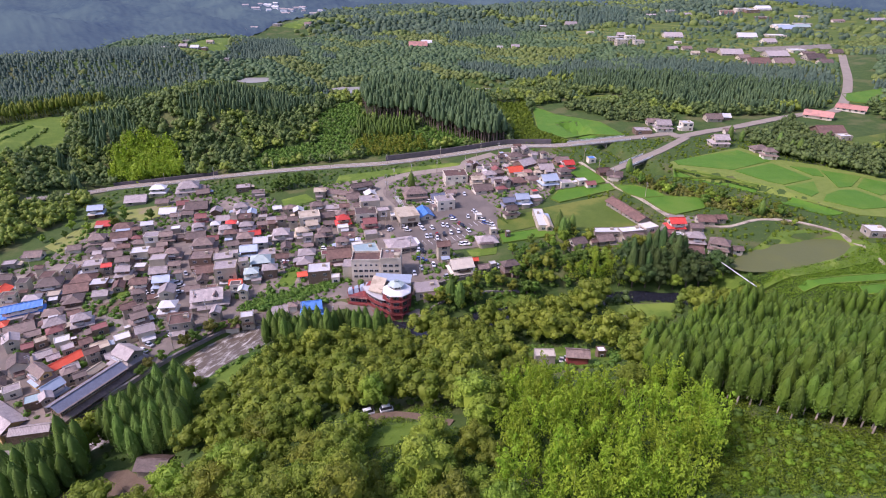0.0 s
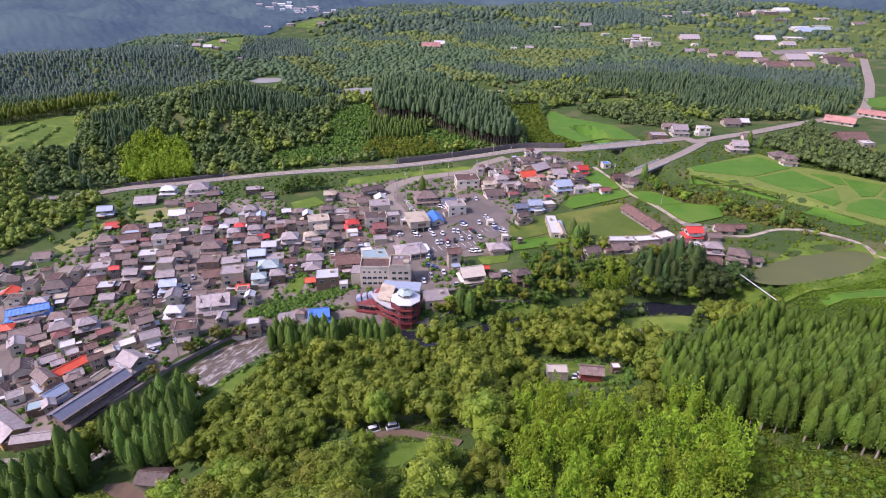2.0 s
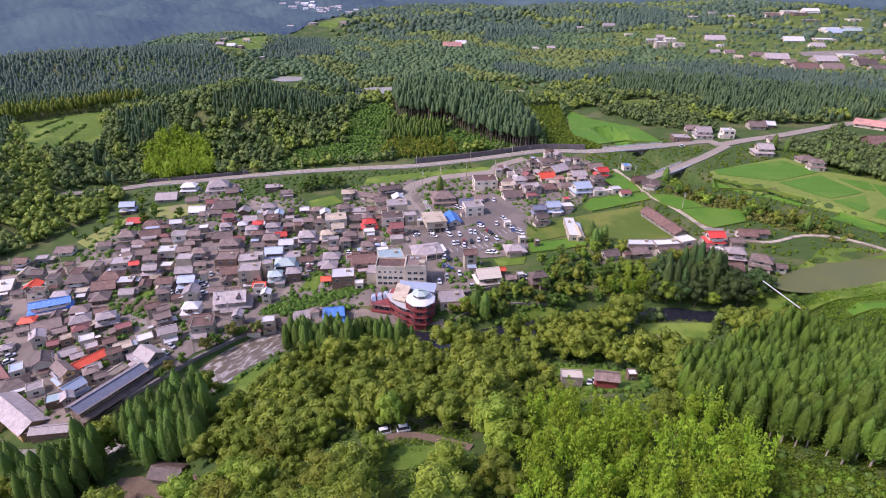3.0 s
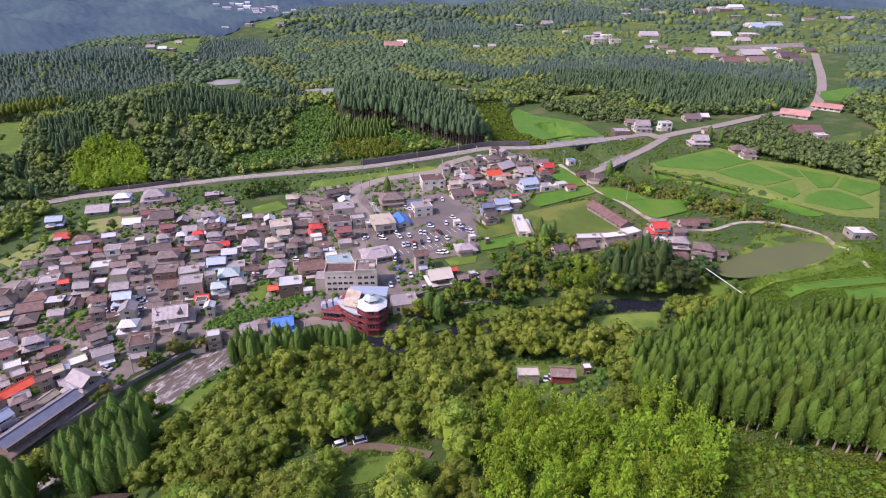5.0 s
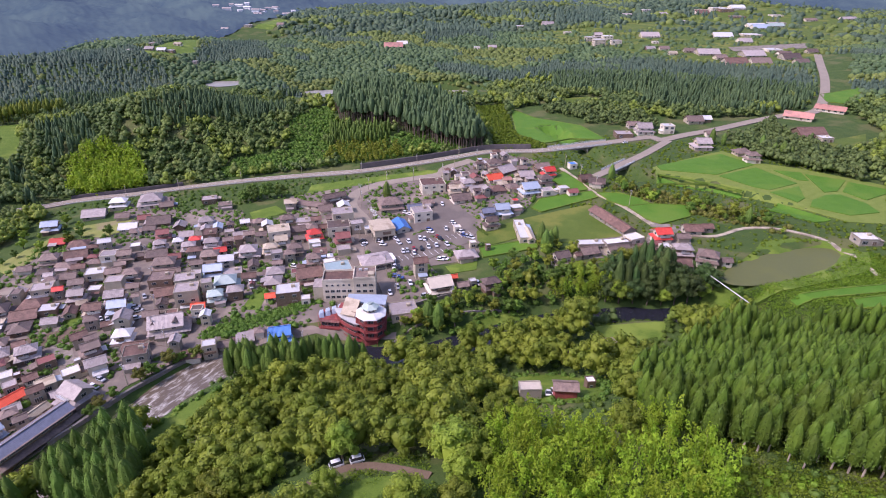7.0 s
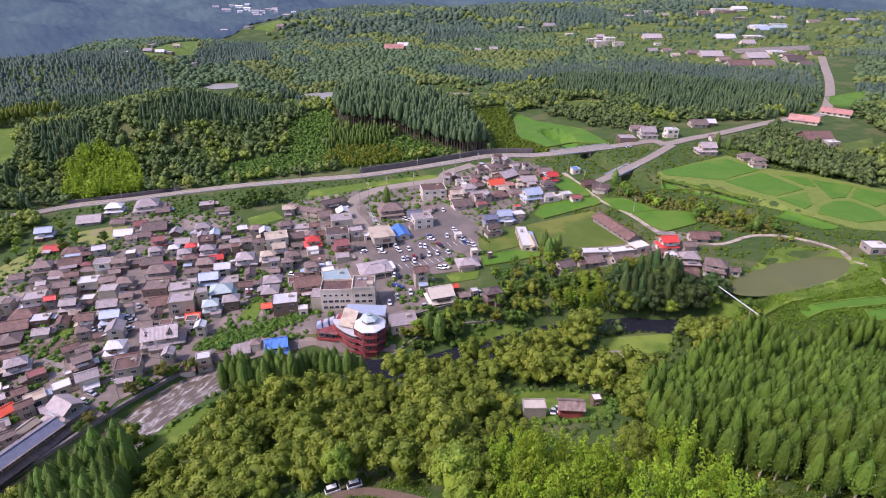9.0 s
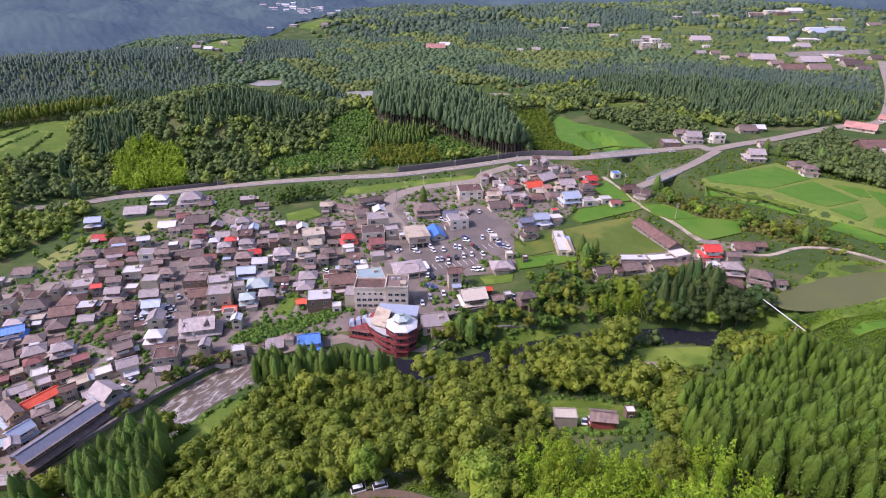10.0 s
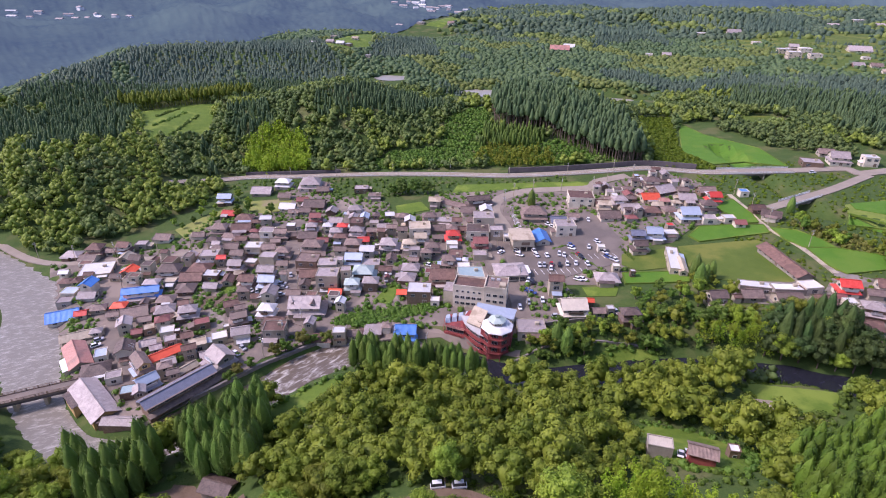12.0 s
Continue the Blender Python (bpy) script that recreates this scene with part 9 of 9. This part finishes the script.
wood("cedar_stand", [lo_cedar(70 + i, 19, 2.2, 0.5) for i in range(3)], STAND, (0.9, 1.1), rng, M["cedar_hazed"], "dark tall cedar stand on the ridge with bare trunks")
wood("cedar_stand", CE, spread_in(R_STAND_B, 3.4, rng, clear2), (0.7, 1.0), rng, M["cedar"], "young cedars on the ridge's slope")
wood("shrubs", BU, spread_in(R_SCRUB, 2.6, rng, clear2), (1.0, 2.0), rng, M["shrub"], "green scrub on the cleared ridge", "shrub")
wood("shrubs", BU, spread_in(R_EAST_SLOPE, 2.8, rng, clear2), (0.9, 2.0), rng, M["weed"], "bright green scrub east of the ridge", "shrub")
wood("shrubs", BU, spread_in(R_THICKET, 3.0, rng), (0.5, 1.15), rng, M["weed"], "bright green bushes rising from the weedy slope", "shrub")
wood("shrubs", WE, spread_in(R_THICKET, 0.95, rng, lambda a, b: taken(a, b, 1)), (0.6, 1.4), rng, M["weed"], "bright green weedy thicket on the near slope", "shrub")
wood("shrubs", BU, spread_in(SLOPE, 4.0, rng, lambda a, b: taken(a, b, 1.0) | inside(R_CEDAR_FG, a, b)), (0.6, 1.3), rng, M["shrub"], "green undergrowth below the near trees", "shrub")
TOWNSHIP = Z_TOWN
wood("shrubs", BU, spread_in(TOWNSHIP, 3.2, rng, lambda a, b: taken(a, b, 0.3) | (rng.uniform(0, 1, len(a)) < 0.3)), (0.6, 1.7), rng, M["shrub"], "green garden shrubs between the houses", "shrub")
EAST = [(60, 210), (210, 215), (250, 300), (200, 400), (130, 420), (70, 400), (60, 330), (75, 260)]
wood("shrubs", BU, spread_in(EAST, 3.3, rng, lambda a, b: taken(a, b, 0.6) | (rng.uniform(0, 1, len(a)) < 0.25)), (0.35, 1.2), rng, M["weed"], "rough weeds on the field edges", "shrub")
wood("shrubs", BU, spread_in(NORTH, 4.8, rng, lambda a, b: taken(a, b, 1)) + spread_in(R_BANK_WOOD, 2.2, rng, lambda a, b: taken(a, b, 0.5)) + spread_in(BANK_EAST, 2.8, rng, lambda a, b: taken(a, b, 1)), (0.6, 1.5), rng, M["shrub"], "rough green shrubs on banks and verges", "shrub")
CLEARED = [(-35, 96), (-22, 107), (-9, 104), (-4, 86), (-3, 70), (-38, 73), (-43, 86)]
wood("shrubs", WE, spread_in(CLEARED, 1.5, rng, lambda a, b: taken(a, b, 0, fields=False, ways=False) | (near_line(L_HILL_TRACK, a, b) < 2.2) | (inside(Z_LAWN_FG, a, b) & (rng.uniform(0, 1, len(a)) < 0.7))), (0.6, 1.3), rng, M["weed"], "bright weeds round the hillside clearing", "shrub")
UNDER = [(46, 70), (98, 66), (96, 88), (64, 98), (48, 92)]
wood("shrubs", WE, spread_in(UNDER, 1.4, rng, lambda a, b: taken(a, b, 1) | inside(R_THICKET, a, b)), (0.6, 1.4), rng, M["weed"], "weeds and ferns along the plantation's edge", "shrub")
for a, b in (((-3.5, 266), (9.5, 251)), ((18, 275), (24, 262)), ((-13, 270), (-6, 275))):
    row = [(a[0] + (b[0] - a[0]) * k / 24 + rng.normal(0, 0.25), a[1] + (b[1] - a[1]) * k / 24 + rng.normal(0, 0.25)) for k in range(25)]
    wood("hedge", BU, row, (0.5, 0.9), rng, M["shrub"], "low green hedge between the parking rows", "hedge")
wood("hedge", BU, spread_in(R_HEDGE, 1.3, rng), (0.8, 1.2), rng, M["shrub"], "clipped green hedge terraces above the street", "hedge")
wood("shrubs", BU, spread_in(R_DITCH_BANK, 3.0, rng, lambda a, b: taken(a, b, 1)), (0.9, 1.9), rng, M["reed"], "yellowish bushes along the brook", "shrub")
BEYOND = [(98, 517), (151, 512), (176, 466), (170, 424), (139, 447), (124, 455), (100, 472)]
wood("wood", BR, spread_in(BEYOND, 5.5, rng, clear2) + spread_in([(201, 408), (219, 357), (207, 321), (250, 321), (282, 357), (259, 400)], 8.5, rng, clear2), (0.6, 1.15), rng, M["wood_deep"], "dark trees between the far fields")
wood("wood", BR, spread_in(R_CROSS_WOOD, 5.5, rng, clear2), (0.8, 1.2), rng, M["wood_deep"], "dark wood below the terrace")
wood("shrubs", BU, [s for s in spread_in(Z_POND_EDGE, 2.2, rng, lambda a, b: inside(Z_POND, a, b)) if gz(*s) > 11.1], (0.5, 1.1), rng, M["weed"], "green reeds round the pond", "shrub")

BANK_TREES = [(-117, 152.5), (-115.2, 156), (-112.6, 160), (-107.3, 168.6), (-104.8, 171.8), (-100.5, 177), (-97, 179.4), (-92.6, 182)]
bt = [broad_tree(380 + i, 5.5, 2.5, M["reed" if i else "shrub"], "low yellow-green tree above the river wall", "trees above the river wall", "garden_tree", 26, 16, 0.5) for i in range(2)]
plant(bt, BANK_TREES, rng, 0.8, 1.2)
for a, b in (((-336.8, 400), (-336.8, 443)), ((-316.5, 391), (-323.2, 440)), ((-352, 425), (-350, 452))):
    wood("hedge", BU, [(a[0] + (b[0] - a[0]) * k / 40 + rng.normal(0, 0.8), a[1] + (b[1] - a[1]) * k / 40) for k in range(41)], (0.6, 1.6), rng, M["shrub"], "dark rows of bushes across the clearing", "hedge")
LEVEE = [(100, 200), (116, 198), (136, 200), (158, 206), (176, 213), (186, 222), (192, 216), (180, 200), (178, 176), (150, 176), (128, 186), (112, 190)]
wood("shrubs", WE, spread_in(LEVEE, 1.35, rng, lambda a, b: inside(Z_RICE_N, a, b) | inside(Z_RICE_O, a, b) | inside(Z_POND, a, b)), (0.8, 1.7), rng, M["weed"], "tall green weeds on the levee", "shrub")
for zone in (Z_LAWN_HUT, Z_GORGE_GRASS, Z_LAWN_RIVER, Z_BANK_GRASS):
    rim = [(x, y) for x, y in even_line(zone + zone[:1], 1.6)]
    wood("shrubs", BU, [(x + rng.normal(0, 0.8), y + rng.normal(0, 0.8)) for x, y in rim], (0.5, 1.5), rng, M["shrub"], "uneven bushes round the meadow", "shrub")
    wood("shrubs", WE, spread_in(zone, 2.4, rng, lambda a, b: taken(a, b, 0.5, fields=False)), (0.4, 0.9), rng, M["weed"], "tufts of long grass on the meadow", "shrub")

VALLEY = [(-300, 180), (-268, 232), (-240, 285), (-236, 330), (-250, 362), (-180, 378), (-100, 388), (40, 405), (60, 415), (62, 470), (75, 520), (110, 530), (140, 480), (190, 455), (260, 455), (330, 480), (390, 560), (470, 700), (500, 690),
          (380, 520), (345, 470), (330, 400), (240, 330), (210, 300), (400, 280), (400, 120), (190, 140), (60, 190), (-60, 172), (-100, 150), (-160, 118), (-300, 120)]


def ring_spots(gap, near, far, grow=0.0):
    pts = []
    d = near
    while d < far:
        g = gap + grow * (d - near)
        n = int(math.radians(100) * d / g)
        a = np.radians(-57 + 100 * (np.arange(n) + rng.uniform(0, 1, n)) / n)
        q = d + rng.uniform(-0.5, 0.5, n) * g
        pts.append(np.stack([np.sin(a) * q - 9, np.cos(a) * q], 1))
        d += g * 0.86
    return np.concatenate(pts)


def wild(p):
    x, y = p[:, 0], p[:, 1]
    bad = inside(VALLEY, x, y) | taken(x, y, 3) | (y < 175)
    for r in (R_STAND, R_STAND_B, R_SCRUB, R_EAST_SLOPE, R_HILL_BAMBOO, R_HILL_BAMBOO_B, R_CROSS_WOOD, R_GROVE, R_GROVE_BAMBOO, R_EAST_YARD, Z_POND_EDGE):
        bad |= inside(r, x, y)
    for r in ([(-150, 495), (-78, 495), (-85, 625), (-150, 630)], [(-255, 560), (-190, 560), (-200, 650), (-245, 650)], [(-80, 560), (60, 560), (60, 620), (-80, 625)]):
        bad |= inside(r, x, y)
    bad |= inside(R_PLAIN, x, y) & (rng.uniform(0, 1, len(x)) < 0.85)
    return p[~bad]


CEDAR_HILLS = (
    [(-439.7, 332.6), (-472.1, 388.6), (-533.6, 529.3), (-514.4, 640), (-426, 700), (-347.6, 710), (-275.3, 648.4), (-226.7, 520), (-322, 519.8), (-300, 490), (-325, 490), (-385, 445), (-330, 370), (-375.2, 277.3)],
    [(-307.3, 458), (-278.7, 475.6), (-252.6, 441.5), (-263, 420.8), (-272.3, 410.4)],
    [(-225.8, 457), (-190, 520), (-150, 520), (-111.8, 468), (-177, 448), (-215.2, 443.4)],
    R_BAND, [(0, 912), (73, 972), (109, 927), (94, 1153), (7, 1071)], [(-278, 731), (-196, 789), (-269, 1007), (-308, 886)], [(200, 1027), (304, 1032), (352, 1210), (261, 1173)])
CREST_EDGE = [(-400, 440), (-376, 441), (-325, 486), (-312, 512), (-325, 522), (-345, 498), (-392, 462), (-412, 452)]


def conifers(x, y):
    """Where the hills bear cedars, with a ragged edge."""
    wx, wy = x + 9 * roll(x, y, 7, 0.4, 1.0), y + 9 * roll(x, y, 8, 1.4, 0.2)
    hit = np.zeros(x.shape, bool)
    for p in CEDAR_HILLS:
        hit |= inside(p, wx, wy)
    gaps = roll(x, y, 26, 0.7, 2.2) + 0.6 * roll(x, y, 11, 2.0, 0.3) > 0.75
    return (hit & ~gaps) | (roll(x, y, 31, 0.3, 2.0) + 0.5 * roll(x, y, 13, 1.3, 0.4) > 0.92)


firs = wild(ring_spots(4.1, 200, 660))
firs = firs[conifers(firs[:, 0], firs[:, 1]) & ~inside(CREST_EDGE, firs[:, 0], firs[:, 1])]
wood("cedar_wood", CE, [tuple(s) for s in firs.tolist()], (0.58, 0.95), rng, M["cedar_hazed"], "dark cedar woods on the hills")
edge_row = spread_in(CREST_EDGE, 3.6, rng)
wood("cedar_wood", [lo_cedar(75 + i, 13.5, 1.7, 0.55) for i in range(3)], edge_row, (0.8, 1.1), rng, M["broad_light"], "thin light green trees with bare trunks above the clearing")
mid = wild(ring_spots(5.6, 200, 640))
rest = mid[~conifers(mid[:, 0], mid[:, 1]) & ~inside(CREST_EDGE, mid[:, 0], mid[:, 1])]
pale = roll(rest[:, 0], rest[:, 1], 19, 2.2, 0.9) + 0.5 * roll(rest[:, 0], rest[:, 1], 7, 0.2, 0.5) + 0.45 * (rest[:, 1] < 350) * (rest[:, 0] < -190)
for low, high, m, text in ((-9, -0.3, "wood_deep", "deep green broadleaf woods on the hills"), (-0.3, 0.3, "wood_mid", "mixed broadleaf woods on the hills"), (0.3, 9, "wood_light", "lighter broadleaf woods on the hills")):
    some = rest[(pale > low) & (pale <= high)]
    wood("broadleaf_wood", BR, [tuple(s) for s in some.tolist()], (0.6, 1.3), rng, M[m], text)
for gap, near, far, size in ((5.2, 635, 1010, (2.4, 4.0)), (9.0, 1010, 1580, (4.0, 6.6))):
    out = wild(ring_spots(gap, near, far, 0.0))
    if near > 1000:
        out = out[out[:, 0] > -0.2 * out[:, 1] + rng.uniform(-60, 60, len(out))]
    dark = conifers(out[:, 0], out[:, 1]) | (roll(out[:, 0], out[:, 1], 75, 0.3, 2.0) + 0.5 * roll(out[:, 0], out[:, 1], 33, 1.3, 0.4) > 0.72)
    wood("far_wood", FP, [tuple(s) for s in out[dark].tolist()], size, rng, M["far_conifer_hazed"], "far dark conifer woods with bluish haze in the colour")
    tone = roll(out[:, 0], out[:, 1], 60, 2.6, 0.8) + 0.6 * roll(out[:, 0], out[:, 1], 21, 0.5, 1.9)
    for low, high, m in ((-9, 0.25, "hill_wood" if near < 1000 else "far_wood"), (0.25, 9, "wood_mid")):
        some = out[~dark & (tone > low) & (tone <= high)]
        wood("far_wood", FC, [tuple(s) for s in some.tolist()], (size[0] * 0.62, size[1] * 1.0), rng, M[m], "far mixed woods with bluish haze in the colour")

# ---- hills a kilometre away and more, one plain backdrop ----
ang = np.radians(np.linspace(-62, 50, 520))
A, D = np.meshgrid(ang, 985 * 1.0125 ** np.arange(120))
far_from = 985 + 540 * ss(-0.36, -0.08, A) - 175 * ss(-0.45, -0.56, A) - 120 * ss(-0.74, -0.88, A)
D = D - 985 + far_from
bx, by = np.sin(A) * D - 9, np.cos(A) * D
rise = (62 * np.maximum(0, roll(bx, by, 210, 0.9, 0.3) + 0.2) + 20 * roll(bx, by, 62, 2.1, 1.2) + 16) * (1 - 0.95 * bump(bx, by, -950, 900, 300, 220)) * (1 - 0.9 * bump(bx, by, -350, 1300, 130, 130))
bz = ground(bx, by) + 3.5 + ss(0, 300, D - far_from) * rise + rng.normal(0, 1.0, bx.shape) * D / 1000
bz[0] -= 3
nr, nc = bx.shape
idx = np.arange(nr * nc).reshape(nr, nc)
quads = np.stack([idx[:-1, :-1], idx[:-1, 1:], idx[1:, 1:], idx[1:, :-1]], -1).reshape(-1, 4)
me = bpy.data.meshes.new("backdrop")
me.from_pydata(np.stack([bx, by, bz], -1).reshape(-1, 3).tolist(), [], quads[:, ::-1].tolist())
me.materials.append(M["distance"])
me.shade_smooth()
tagged(new("backdrop", me), "wooded hills far in the distance under a blue haze glow", "hills", kind="structure")
for cx, cy, spread_x, spread_y, n in ((-950, 900, 190, 130, 22), (-350, 1290, 75, 60, 16)):
    for i in range(n):
        px, py = cx + rng.normal(0, spread_x / 2), cy + rng.normal(0, spread_y / 2)
        j = int(np.argmin((bx - px) ** 2 + (by - py) ** 2))
        w, d, h = rng.uniform(7, 18), rng.uniform(6, 9), rng.uniform(2.5, 4)
        root = tagged(new("building"), "small white building far out on the plain", "building", "buildings on the far plain")
        root.matrix_basis = pose(float(bx.flat[j]), float(by.flat[j]), float(bz.flat[j]), 0, 0, float(rng.uniform(-30, 30)))
        part("wall", block_walls(w, d, h, sink=9), M["far_white"], root)
        part("roof", roof_shape("gable", w, d, h, 1.6), ROOF["pale" if i % 3 else "white"], root)
